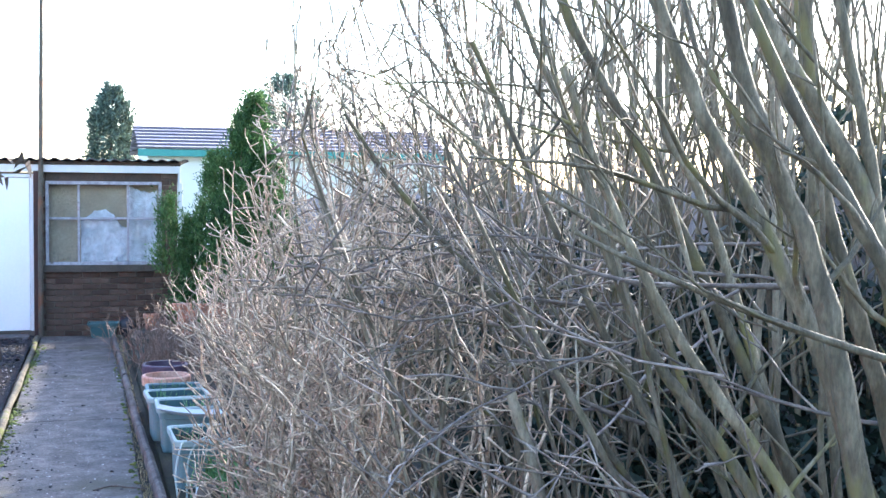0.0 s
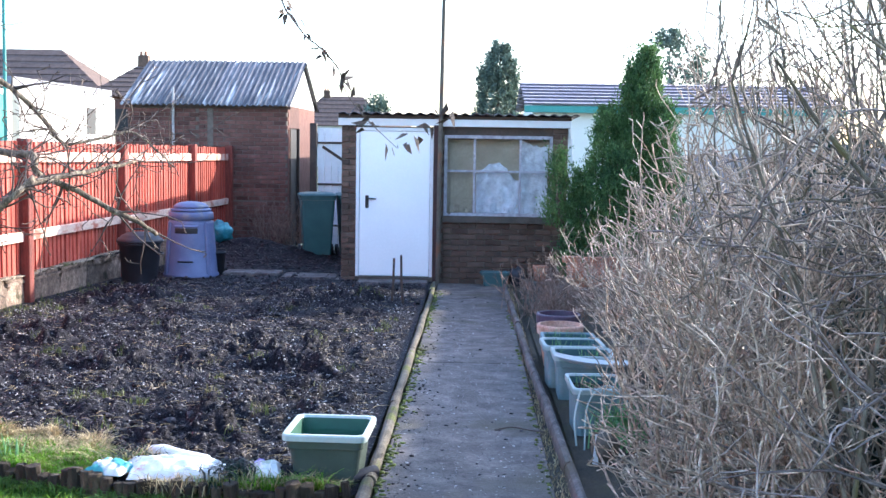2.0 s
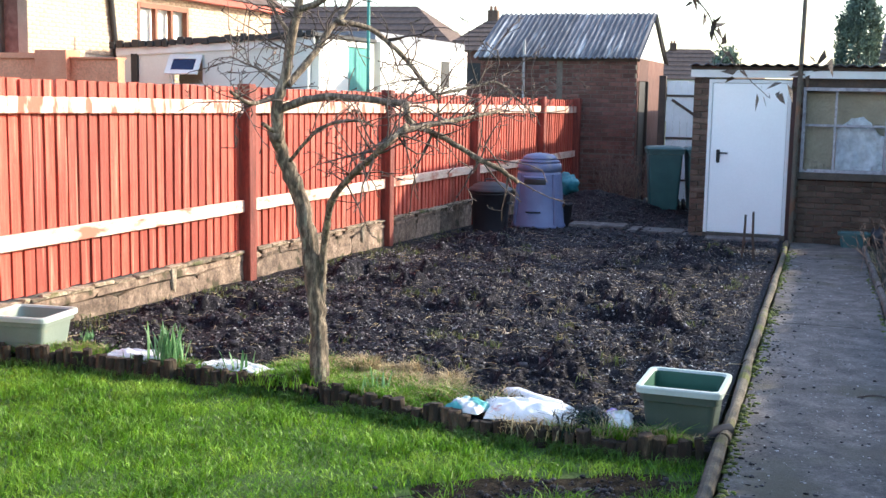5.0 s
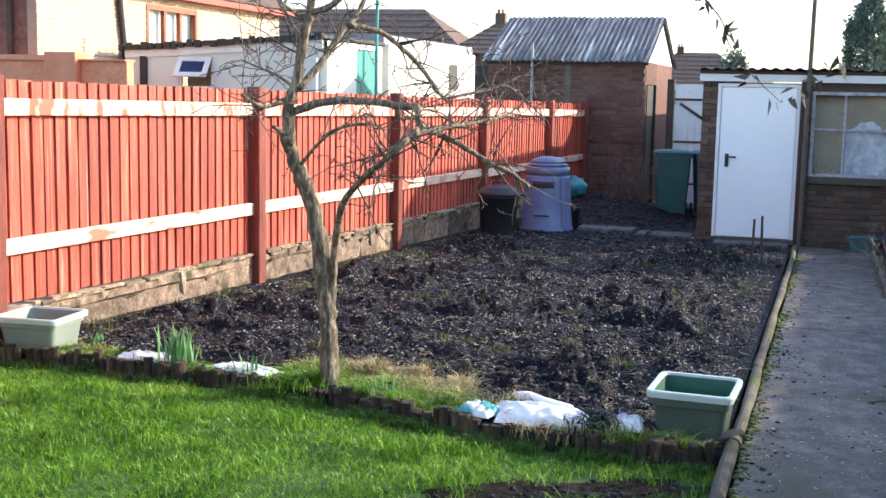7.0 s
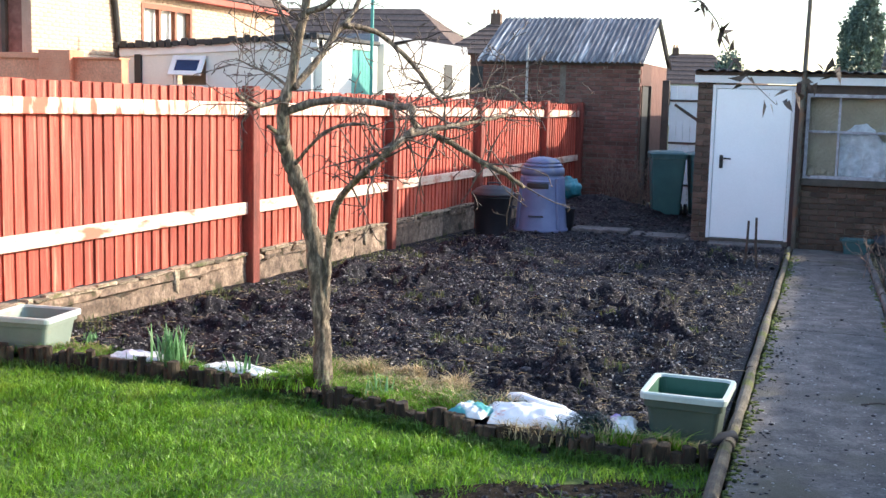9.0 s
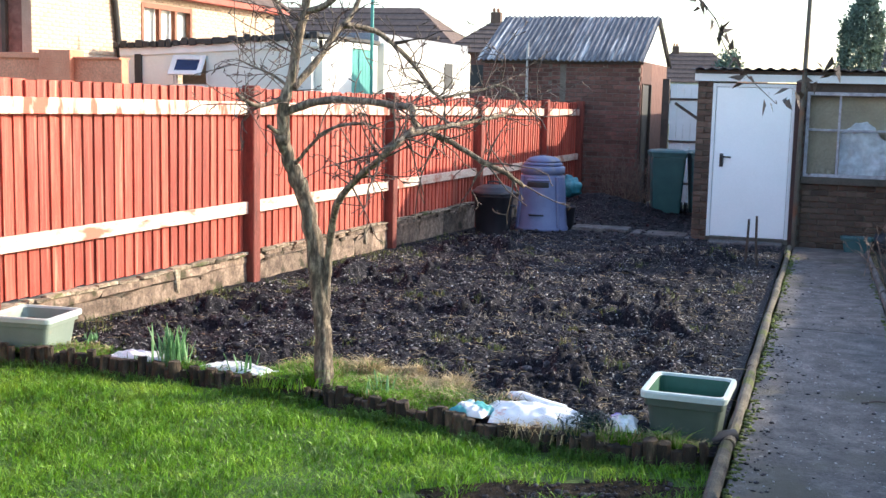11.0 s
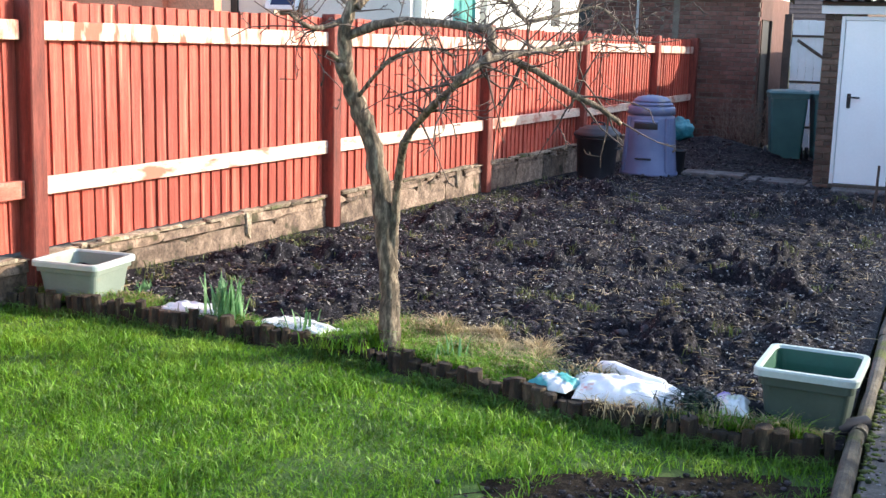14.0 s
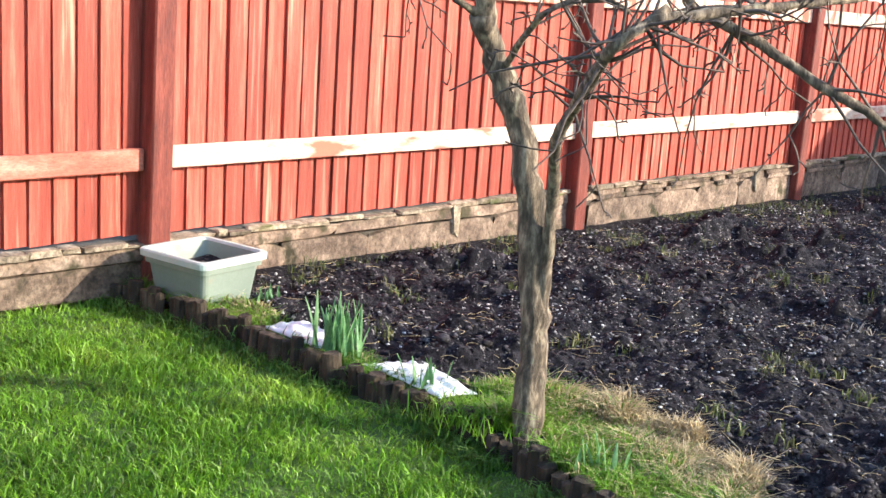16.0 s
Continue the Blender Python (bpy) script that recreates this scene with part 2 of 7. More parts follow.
M["tealbag"] = mat("tealbag", [(0.03, 0.25, 0.27), (0.1, 0.4, 0.4)], 6, 0.45, 0.3, 25, grain=0.1, patch=((0.8, 0.81, 0.8), 9.0, 0.49))
M["bluebag"] = mat("bluebag", [(0.015, 0.17, 0.23), (0.06, 0.33, 0.4), (0.2, 0.5, 0.56)], 9, 0.4, 0.4, 25, grain=0.15)
M["binplastic"] = mat("binplastic", [(0.028, 0.095, 0.1), (0.045, 0.135, 0.14)], 4, 0.42, 0.08, 60, grain=0.07)
M["troughrim"] = mat("troughrim", [(0.28, 0.37, 0.37), (0.42, 0.51, 0.5)], 6, 0.45, 0.1, 80, grain=0.07)
M["log"] = mat("log", [(0.014, 0.009, 0.006), (0.04, 0.027, 0.017), (0.13, 0.092, 0.058)], 10, 0.9, 0.8, 60, vary=0.4, stretch=(2, 2, 0.6))
M["rust"] = mat("rust", [(0.07, 0.06, 0.045), (0.13, 0.11, 0.085)], 5, 0.6, 0.15, 60, metal=0.2, patch=((0.16, 0.08, 0.045), 3.5, 0.55))
M["greyfence"] = mat("greyfence", [(0.3, 0.28, 0.29), (0.42, 0.4, 0.42)], 4, 0.85, 0.4, 40, vary=0.2, stretch=(4, 4, 0.6))
M["render_cream"] = mat("render_cream", [(0.62, 0.63, 0.58), (0.72, 0.73, 0.68)], 1.2, 0.9, 0.3, 40, grain=0.06)
M["render_white"] = mat("render_white", [(0.74, 0.73, 0.66), (0.8, 0.8, 0.74)], 1.2, 0.9, 0.3, 40, grain=0.05)
M["buff_mortar"] = mat("buff_mortar", [(0.36, 0.24, 0.18), (0.45, 0.31, 0.24)], 6, 0.95, 0.4, 60)
M["buff"] = mat("buff", [(0.55, 0.41, 0.29), (0.66, 0.51, 0.37)], 4, 0.9, 0.4, 60, vary=0.12, island=True)
M["pinkwall"] = mat("pinkwall", [(0.64, 0.2, 0.11), (0.76, 0.31, 0.19)], 3, 0.9, 0.4, 50)
M["redpaint"] = mat("redpaint", [(0.35, 0.05, 0.03), (0.45, 0.09, 0.06)], 4, 0.6, 0.1, 50)
M["brownframe"] = mat("brownframe", [(0.2, 0.05, 0.02), (0.3, 0.09, 0.04)], 6, 0.5, 0.15, 50)
M["brownframe_dark"] = mat("brownframe_dark", [(0.03, 0.011, 0.01), (0.06, 0.02, 0.018)], 6, 0.6, 0.15, 50)
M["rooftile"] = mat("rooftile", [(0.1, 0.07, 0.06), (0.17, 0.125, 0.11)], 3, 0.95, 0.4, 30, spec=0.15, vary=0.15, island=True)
M["greytile"] = mat("greytile", [(0.24, 0.22, 0.27), (0.34, 0.32, 0.38)], 3, 0.8, 0.3, 30, vary=0.12, island=True)
M["tealpaint"] = mat("tealpaint", [(0.05, 0.26, 0.23), (0.08, 0.34, 0.3)], 4, 0.6, 0.1, 50)
M["flatroof"] = mat("flatroof", [(0.22, 0.23, 0.26), (0.33, 0.34, 0.37)], 2, 0.9, 0.3, 40)
M["black"] = mat("black", [(0.012, 0.012, 0.013), (0.03, 0.028, 0.028)], 5, 0.6, 0.1, 60)
M["inside"] = mat("inside", [(0.32, 0.25, 0.19), (0.45, 0.37, 0.29)], 3, 0.9, 0.2, 40)
M["net"] = mat("net", [(0.42, 0.41, 0.46), (0.74, 0.73, 0.8)], 9, 0.9, 0.2, 20, grain=0.16)
M["oldpaint"] = mat("oldpaint", [(0.24, 0.225, 0.25), (0.4, 0.38, 0.42), (0.55, 0.53, 0.58)], 9, 0.8, 0.3, 60, patch=((0.2, 0.15, 0.13), 9.0, 0.6))
M["moss"] = mat("moss", [(0.035, 0.05, 0.012), (0.1, 0.13, 0.025), (0.16, 0.17, 0.05)], 12, 0.95, 0.8, 90, vary=0.5, island=True)
# Opaque pane colour; the blue of the reflected sky is its base colour.
M["painted_sky_pane"] = mat("painted_sky_pane", [(0.012, 0.016, 0.06), (0.03, 0.04, 0.11)], 3, 0.12, 0.0, 60, grain=0.05)
M["bag_print"] = mat("bag_print", [(0.62, 0.12, 0.08), (0.86, 0.74, 0.7), (0.78, 0.4, 0.32)], 45, 0.5, 0.2, 60, grain=0.1)
M["packet"] = mat("packet", [(0.8, 0.8, 0.76), (0.84, 0.83, 0.8), (0.35, 0.42, 0.16)], 12, 0.45, 0.3, 25, grain=0.1, patch=((0.2, 0.12, 0.5), 7.0, 0.6))
M["smoke"] = mat("smoke", [(0.3, 0.36, 0.4), (0.42, 0.48, 0.52)], 6, 0.35, 0.1, 40, grain=0.1)
M["chrome"] = mat("chrome", [(0.5, 0.5, 0.5), (0.6, 0.6, 0.6)], 5, 0.3, 0.0, 60, metal=1.0)

glass = bpy.data.materials.new("glass")
glass.use_nodes = True
gn = glass.node_tree
gb = gn.nodes["Principled BSDF"]
gb.inputs["Base Color"].default_value = (0.9, 0.93, 0.92, 1)
gb.inputs["Roughness"].default_value, gb.inputs["Transmission Weight"].default_value, gb.inputs["IOR"].default_value = 0.03, 1.0, 1.05
M["glass"] = glass


# ---------------------------------------------------------------- mesh helpers
def link(name, verts, faces, material, parent=None, label="", smooth=False):
    me = bpy.data.meshes.new(name)
    me.from_pydata([tuple(v) for v in verts], [], [tuple(f) for f in faces])
    if smooth:
        me.polygons.foreach_set("use_smooth", [True] * len(me.polygons))
    me.materials.append(material)
    ob = new(name, me)
    if parent:
        ob.parent = parent
    if label:
        ob["label"] = label
    return ob


def soup(name, verts, faces, material, parent=None, label="", smooth=False):
    """One mesh from numpy arrays of verts and equal-sized faces."""
    me = bpy.data.meshes.new(name)
    v, f = np.asarray(verts, np.float32), np.asarray(faces, np.int32)
    me.vertices.add(len(v))
    me.vertices.foreach_set("co", v.ravel())
    me.loops.add(f.size)
    me.loops.foreach_set("vertex_index", f.ravel())
    me.polygons.add(len(f))
    me.polygons.foreach_set("loop_start", np.arange(0, f.size, f.shape[1], dtype=np.int32))
    if smooth:
        me.polygons.foreach_set("use_smooth", [True] * len(f))
    me.update(calc_edges=True)
    me.validate()
    me.materials.append(material)
    ob = new(name, me)
    if parent:
        ob.parent = parent
    if label:
        ob["label"] = label
    return ob


def part(name, bm, material, parent, label="", smooth=False):
    me = bpy.data.meshes.new(name)
    bm.to_mesh(me)
    bm.free()
    if smooth:
        me.polygons.foreach_set("use_smooth", [True] * len(me.polygons))
    me.materials.append(material)
    ob = new(name, me)
    if parent:
        ob.parent = parent
    if label:
        ob["label"] = label
    return ob


def piece(name, me, m, parent, label=""):
    """An object of its own on shared mesh data."""
    ob = new(name, me)
    ob.matrix_basis = m
    ob.parent = parent
    if label:
        ob["label"] = label
    return ob


def empty(name, loc=(0, 0, 0), **tags):
    ob = new(name)
    ob.location = loc
    return tagged(ob, **tags)


def cham(x0, x1, y0, y1, z0, z1, c=0.004):
    """A block with chamfered edges: verts and faces."""
    v, f = [], []
    idx = {}
    lo, hi = (x0, y0, z0), (x1, y1, z1)
    for sx in (0, 1):
        for sy in (0, 1):
            for sz in (0, 1):
                s = (sx, sy, sz)
                for ax in range(3):
                    p = [hi[k] - c if s[k] else lo[k] + c for k in range(3)]
                    p[ax] = hi[ax] if s[ax] else lo[ax]
                    idx[s, ax] = len(v)
                    v.append(p)
    for ax in range(3):
        a, b = (ax + 1) % 3, (ax + 2) % 3
        for side in (0, 1):
            q = []
            for sa, sb in ((0, 0), (1, 0), (1, 1), (0, 1)):
                s = [0, 0, 0]
                s[ax], s[a], s[b] = side, sa, sb
                q.append(idx[tuple(s), ax])
            f.append(q if side else q[::-1])
        for sa in (0, 1):
            for sb in (0, 1):
                s0, s1 = [0, 0, 0], [0, 0, 0]
                s0[a] = s1[a] = sa
                s0[b] = s1[b] = sb
                s1[ax] = 1
                q = [idx[tuple(s0), a], idx[tuple(s1), a], idx[tuple(s1), b], idx[tuple(s0), b]]
                f.append(q if (sa == sb) else q[::-1])
    for sx in (0, 1):
        for sy in (0, 1):
            for sz in (0, 1):
                q = [idx[(sx, sy, sz), k] for k in range(3)]
                f.append(q if (sx + sy + sz) % 2 else q[::-1])
    return v, f


def block(name, x0, x1, y0, y1, z0, z1, material, parent=None, label="", c=0.004):
    c = min(c, (x1 - x0) * 0.3, (y1 - y0) * 0.3, (z1 - z0) * 0.3)
    return link(name, *cham(x0, x1, y0, y1, z0, z1, c), material, parent, label)


def block_mesh(name, sx, sy, sz, material, c=0.004, wear=0.0, seed=0):
    r = random.Random(seed)
    v, f = cham(-sx / 2, sx / 2, -sy / 2, sy / 2, -sz / 2, sz / 2, c)
    v = [[q + r.uniform(-wear, wear) for q in p] for p in v]
    me = bpy.data.meshes.new(name)
    me.from_pydata([tuple(p) for p in v], [], f)
    me.materials.append(material)
    return me


def merge(some):
    v, f = [], []
    for a, b in some:
        k = len(v)
        v += list(a)
        f += [[i + k for i in q] for q in b]
    return v, f


def revolve(profile, seg=28, cx=0.0, cy=0.0):
    v, f = [], []
    for r, z in profile:
        for k in range(seg):
            a = 2 * math.pi * k / seg
            v.append((cx + r * math.cos(a), cy + r * math.sin(a), z))
    for j in range(len(profile) - 1):
        for k in range(seg):
            k2 = (k + 1) % seg
            f.append((j * seg + k, j * seg + k2, (j + 1) * seg + k2, (j + 1) * seg + k))
    return v, f


def rounded_loop(hx, hy, r, z, n=4):
    out = []
    for cx, cy, a0 in ((hx - r, hy - r, 0), (-hx + r, hy - r, 90), (-hx + r, -hy + r, 180), (hx - r, -hy + r, 270)):
        for k in range(n + 1):
            a = radians(a0 + 90 * k / n)
            out.append((cx + r * math.cos(a), cy + r * math.sin(a), z))
    return out


def loft(loops, cap0=False, cap1=False):
    n = len(loops[0])
    v = [p for lp in loops for p in lp]
    f = []
    for j in range(len(loops) - 1):
        for k in range(n):
            k2 = (k + 1) % n
            f.append((j * n + k, j * n + k2, (j + 1) * n + k2, (j + 1) * n + k))
    if cap0:
        f.append(tuple(range(n))[::-1])
    if cap1:
        f.append(tuple((len(loops) - 1) * n + k for k in range(n)))
    return v, f


def tube(pts, radii, seg=6, caps=True):
    pts = [Vector(p) for p in pts]
    v, f = [], []
    n = len(pts)
    side = None
    for i, p in enumerate(pts):
        d = (pts[min(i + 1, n - 1)] - pts[max(i - 1, 0)]).normalized()
        if side is None:
            side = d.cross(Vector((0.3, 0.2, 1.0) if abs(d.z) < 0.9 else (1, 0, 0))).normalized()
        side = (side - d * side.dot(d)).normalized()
        up = d.cross(side)
        r = radii[i] if isinstance(radii, (list, tuple)) else radii
        for k in range(seg):
            a = 2 * math.pi * k / seg
            v.append(p + side * (r * math.cos(a)) + up * (r * math.sin(a)))
    for i in range(n - 1):
        for k in range(seg):
            k2 = (k + 1) % seg
            f.append((i * seg + k, i * seg + k2, (i + 1) * seg + k2, (i + 1) * seg + k))
    if caps:
        f.append(tuple(range(seg))[::-1])
        f.append(tuple((n - 1) * seg + k for k in range(seg)))
    return v, f


def spline(pts, steps=4):
    """A Catmull-Rom line through a few points."""
    p = [Vector(q) for q in pts]
    p = [p[0] * 2 - p[1]] + p + [p[-1] * 2 - p[-2]]
    out = []
    for i in range(1, len(p) - 2):
        for s in range(steps):
            t = s / steps
            a, b, c, d = p[i - 1], p[i], p[i + 1], p[i + 2]
            out.append(0.5 * (2 * b + (c - a) * t + (2 * a - 5 * b + 4 * c - d) * t * t + (3 * b - a - 3 * c + d) * t ** 3))
    out.append(p[-2])
    return out


def limb(pts, r0, r1, rnd, seg=7, steps=4, knob=0.12):
    line = spline(pts, steps)
    n = len(line)
    line = [q + Vector((rnd.uniform(-1, 1), rnd.uniform(-1, 1), rnd.uniform(-1, 1))) * (r0 * 0.12) for q in line]
    rad = [(r0 + (r1 - r0) * (i / (n - 1))) * (1 + rnd.uniform(-knob, knob)) for i in range(n)]
    v, f = tube(line, rad, seg)
    if r0 > 0.028:
        # fissured bark: long ridges that wander round the limb
        for i in range(n):
            for k in range(seg):
                q = v[i * seg + k]
                ridge = 0.8 * noise.noise(Vector((k * 1.9, i * 0.12, r0 * 40))) + 0.45 * noise.noise(Vector((k * 3.1, i * 0.3, 7.0)))
                v[i * seg + k] = line[i] + (q - line[i]) * (1 + 0.16 * ridge)
    return line, (v, f)


def grow(p, d, length, r, rnd, out, level, twist=0.25, rise=0.05, kids=5, seg=5, split=0.75, shrink=0.5, spread=0.8, xmin=None, rmin=0.0013):
    """A stem that wanders upwards, with side shoots."""
    n = max(4, int(length / 0.12))
    step = length / n
    pts, rad = [p.copy()], [r]
    q, d = p.copy(), d.normalized()
    for i in range(n):
        d = (d + Vector((rnd.gauss(0, 1), rnd.gauss(0, 1), rnd.gauss(0, 1))) * twist * 0.35 + Vector((0, 0, rise))).normalized()
        if xmin and (q + d * step).x < xmin(q.y, q.z):
            d = Vector((abs(d.x) * 0.4, d.y, d.z + 0.15)).normalized()
        q = q + d * step
        pts.append(q)
        rad.append(max(rmin, r * (1 - 0.8 * (i + 1) / n)) * (1 + rnd.uniform(-0.15, 0.2)))
        if level > 0 and i > n * 0.15 and rnd.random() < kids / n:
            s = Vector((rnd.gauss(0, 1), rnd.gauss(0, 1), rnd.gauss(0, 0.7))).normalized()
            grow(q.copy(), (d + s * spread).normalized(), length * split * rnd.uniform(0.4, 1.0) * (1 - 0.5 * i / n), max(rmin, rad[-1] * shrink), rnd, out, level - 1,
                 twist, rise, kids * 0.8, max(3, seg - 1), split, shrink, spread, xmin, rmin)
    out.append(tube(pts, rad, seg, caps=False))


def quads_only(some):
    """Verts and quads of many tubes as arrays."""
    vs, fs, k = [], [], 0
    for v, f in some:
        a = np.array([tuple(p) for p in v], np.float32)
        q = np.array([t for t in f if len(t) == 4], np.int32)
        vs.append(a)
        fs.append(q + k)
        k += len(a)
    return np.concatenate(vs), np.concatenate(fs)


def blades(base, height, width, lean, rnd, bend=0.5):
    """Grass blades as bent, tapering strips: base (n,3), height (n), width (n)."""
    n = len(base)
    a = rnd.uniform(0, 2 * np.pi, n)
    side = np.stack([np.cos(a), np.sin(a), np.zeros(n)], 1)
    la = rnd.uniform(0, 2 * np.pi, n)
    out = np.stack([np.cos(la), np.sin(la), np.zeros(n)], 1) * (height * lean * rnd.uniform(0.2, 1, n))[:, None]
    up = np.zeros((n, 3))
    up[:, 2] = height
    w = side * width[:, None] * 0.5
    mid = base + up * 0.55 + out * 0.35 * bend
    tip = base + up * (1 - 0.25 * lean) + out
    v = np.stack([base - w, base + w, mid + w * 0.8, mid - w * 0.8, tip + w * 0.12, tip - w * 0.12], 1).reshape(-1, 3)
    k = np.arange(n)[:, None] * 6
    f = np.concatenate([k + [0, 1, 2, 3], k + [3, 2, 4, 5]], 0)
    return v, f


def leaf_cloud(centres, size, rnd, flat=0.6, wide=0.28):
    """Small two-sided leaf cards set round many centres."""
    n = len(centres)
    d = rnd.normal(size=(n, 3))
    d[:, 2] += flat
    d /= np.linalg.norm(d, axis=1)[:, None]
    s = np.cross(d, rnd.normal(size=(n, 3)))
    s /= np.linalg.norm(s, axis=1)[:, None] + 1e-6
    L = (size * rnd.uniform(0.6, 1.4, n))[:, None]
    v = np.stack([centres - s * L * wide, centres + d * L * 0.5 - s * L * wide * 0.8, centres + d * L, centres + s * L * wide + d * L * 0.3], 1).reshape(-1, 3)
    f = np.arange(n)[:, None] * 4 + [0, 1, 2, 3]
    return v, f


def G(y):
    """The garden falls gently away towards the shed."""
    return -0.0145 * min(max(y, -10.0), 24.0)


def Gn(y):
    return -0.0145 * np.clip(y, -10.0, 24.0)


def fence_x(y):
    return -5.86 + 0.06 * y


EDGE = [(-5.6, 6.14), (-5.02, 6.22), (-4.55, 6.22), (-4.04, 6.17), (-3.36, 6.16), (-2.83, 6.03), (-2.38, 5.88), (-1.9, 5.70), (-1.16, 5.62), (-0.66, 5.64)]


def edge_y(x):
    return float(np.interp(x, [e[0] for e in EDGE], [e[1] for e in EDGE]))


def fbm(x, y, s, octaves=3):
    t, a, out = 1.0, 1.0, 0.0
    for _ in range(octaves):
        out += a * noise.noise(Vector((x * s * t, y * s * t, 3.7)))
        t, a = t * 2.1, a * 0.5
    return out

# ---------------------------------------------------------------- ground
def sheet(name, xs, ys, zf, material, **tags):
    X, Y = np.meshgrid(xs, ys)
    Z = np.array([[zf(x, y) for x in xs] for y in ys])
    v = np.stack([X, Y, Z], -1).reshape(-1, 3)
    w = len(xs)
    i = (np.arange(len(ys) - 1)[:, None] * w + np.arange(w - 1)[None]).ravel()[:, None]
    return tagged(soup(name, v, i + [0, 1, w + 1, w], material, smooth=True), **tags)


sheet("ground", [-900, -300, -100, -40, -20, -10, 0, 10, 20, 40, 100, 300, 900], [-900, -200, -60, -10, 0, 6, 12, 18, 24, 30, 60, 150, 400, 900],
      lambda x, y: G(y) - 0.3, M["ground"], label="rough grassy ground reaching to the horizon", category="ground", kind="structure")


def worn_uv(x, y):
    """Along and across the worn patch, which slants away from the path."""
    return ((x + 1.33) * 0.84 + (y - 4.98) * 0.54) / 0.86, ((y - 4.98) * 0.84 - (x + 1.33) * 0.54) / 0.28


def bare(x, y):
    """How bare the worn patch at the lawn's edge is."""
    a, b = worn_uv(x, y)
    tongue = 0.7 * math.exp(-(((a + 0.05) / 0.22) ** 2 + ((b + 0.75) / 0.5) ** 2))
    return max(0.0, 1.25 - math.hypot(a, b) - tongue - 0.45 * noise.noise(Vector((x * 5, y * 5, 0))) - 0.25 * noise.noise(Vector((x * 13, y * 13, 2))))


def lawn_z(x, y):
    return G(y) - 0.07 + 0.012 * fbm(x, y, 1.6, 2) - 0.02 * min(1, bare(x, y))


# lawn: rows run up to the timber edging
nx, ny = 90, 150
lx = np.linspace(-5.75, -0.7, nx)
lv = []
for j in range(ny):
    t = j / (ny - 1)
    for x in lx:
        y = -4 + (edge_y(x) + 0.02 + 4) * (1 - (1 - t) ** 1.4)
        lv.append((x, y, lawn_z(x, y)))
i = (np.arange(ny - 1)[:, None] * nx + np.arange(nx - 1)[None]).ravel()[:, None]
tagged(soup("lawn", lv, i + [0, 1, nx + 1, nx], M["turf"], smooth=True), label="damp green turf of a small back lawn", category="lawn", kind="structure")


wv, wf = [(-1.33, 4.98, lawn_z(-1.33, 4.98) + 0.012)], []
for ring in range(1, 9):
    for k in range(36):
        a = 2 * math.pi * k / 36
        rr = ring / 8 * (0.95 + 0.3 * noise.noise(Vector((math.cos(a) * 2, math.sin(a) * 2, 8))))
        p, q = 0.84 * rr * math.cos(a), 0.28 * rr * math.sin(a)
        x, y = -1.33 + 0.84 * p - 0.54 * q, 4.98 + 0.54 * p + 0.84 * q
        wv.append((x, y, lawn_z(x, y) + 0.012 * (1 - (ring / 8) ** 3) - 0.006 * (ring == 8) + 0.012 * fbm(x, y, 18, 2)))
for k in range(36):
    wf.append((0, 1 + k, 1 + (k + 1) % 36))
for ring in range(7):
    for k in range(36):
        a, b = 1 + ring * 36, 1 + (ring + 1) * 36
        wf.append((a + k, b + k, b + (k + 1) % 36, a + (k + 1) % 36))
tagged(link("bare_earth", wv, wf, M["bare"], smooth=True), label="worn patch of bare brown earth at the lawn's edge", category="earth", kind="structure")


def soil_mask(x, y):
    """Strip of rough grass behind the edging: 1 is soil, 0 is grass."""
    wide = float(np.interp(x, [-5.6, -4.6, -3.6, -3.1, -2.6, -2.1, -1.7, -1.2, -0.7], [0.12, 0.12, 0.2, 0.6, 0.66, 0.5, 0.27, 0.12, 0.05]))
    d = y - edge_y(x) - wide - 0.1 * fbm(x, y, 3.0, 2)
    return min(1.0, max(0.0, d / 0.12))


def soil_z(x, y):
    s = soil_mask(x, y)
    rough = 0.05 * fbm(x, y, 1.9, 3) + 0.15 * max(0.0, fbm(x + 9, y, 3.6, 3)) * max(0.2, 0.75 + 1.3 * fbm(x, y + 20, 0.9, 2)) + 0.026 * max(-0.25, fbm(x + 3, y + 5, 13.0, 2)) + 0.012 * fbm(x, y + 5, 31.0, 1)
    far = min(1.0, max(0.0, (15.0 - y) / 1.2))
    mound = 0.3 * math.exp(-(((x + 3.9) / 0.9) ** 2 + ((y - 19.4) / 1.1) ** 2))
    near_kerb = min(1.0, max(0.15, (-0.72 - x) / 0.5))
    near_fence = min(1.0, max(0.1, (x - fence_x(y) - 0.05) / 0.5))
    return G(y) + 0.0 + s * rough * near_kerb * near_fence * (0.35 + 0.65 * far) + mound + 0.02 * (1 - s) * fbm(x, y, 5, 2)


nx, ny = 300, 480
u = np.linspace(0, 1, nx)
sv = []
for j in range(ny):
    t = (j / (ny - 1)) ** 1.35
    for a in u:
        y0 = 6.0 + t * 15.2
        xl, xr = fence_x(y0) - 0.06, -0.7
        x = xl + (xr - xl) * a
        e = edge_y(x) - 0.01
        y = e + (21.2 - e) * t
        sv.append((x, y, soil_z(x, y)))
i = (np.arange(ny - 1)[:, None] * nx + np.arange(nx - 1)[None]).ravel()[:, None]
tagged(soup("soil_bed", sv, i + [0, 1, nx + 1, nx], M["soil"], smooth=True), label="freshly dug dark vegetable plot of clumpy wet soil", category="soil bed", kind="structure")

# clods, pale stones, straw and weeds lying over the dug soil
ico = bmesh.new()
bmesh.ops.create_icosphere(ico, subdivisions=1, radius=1.0)
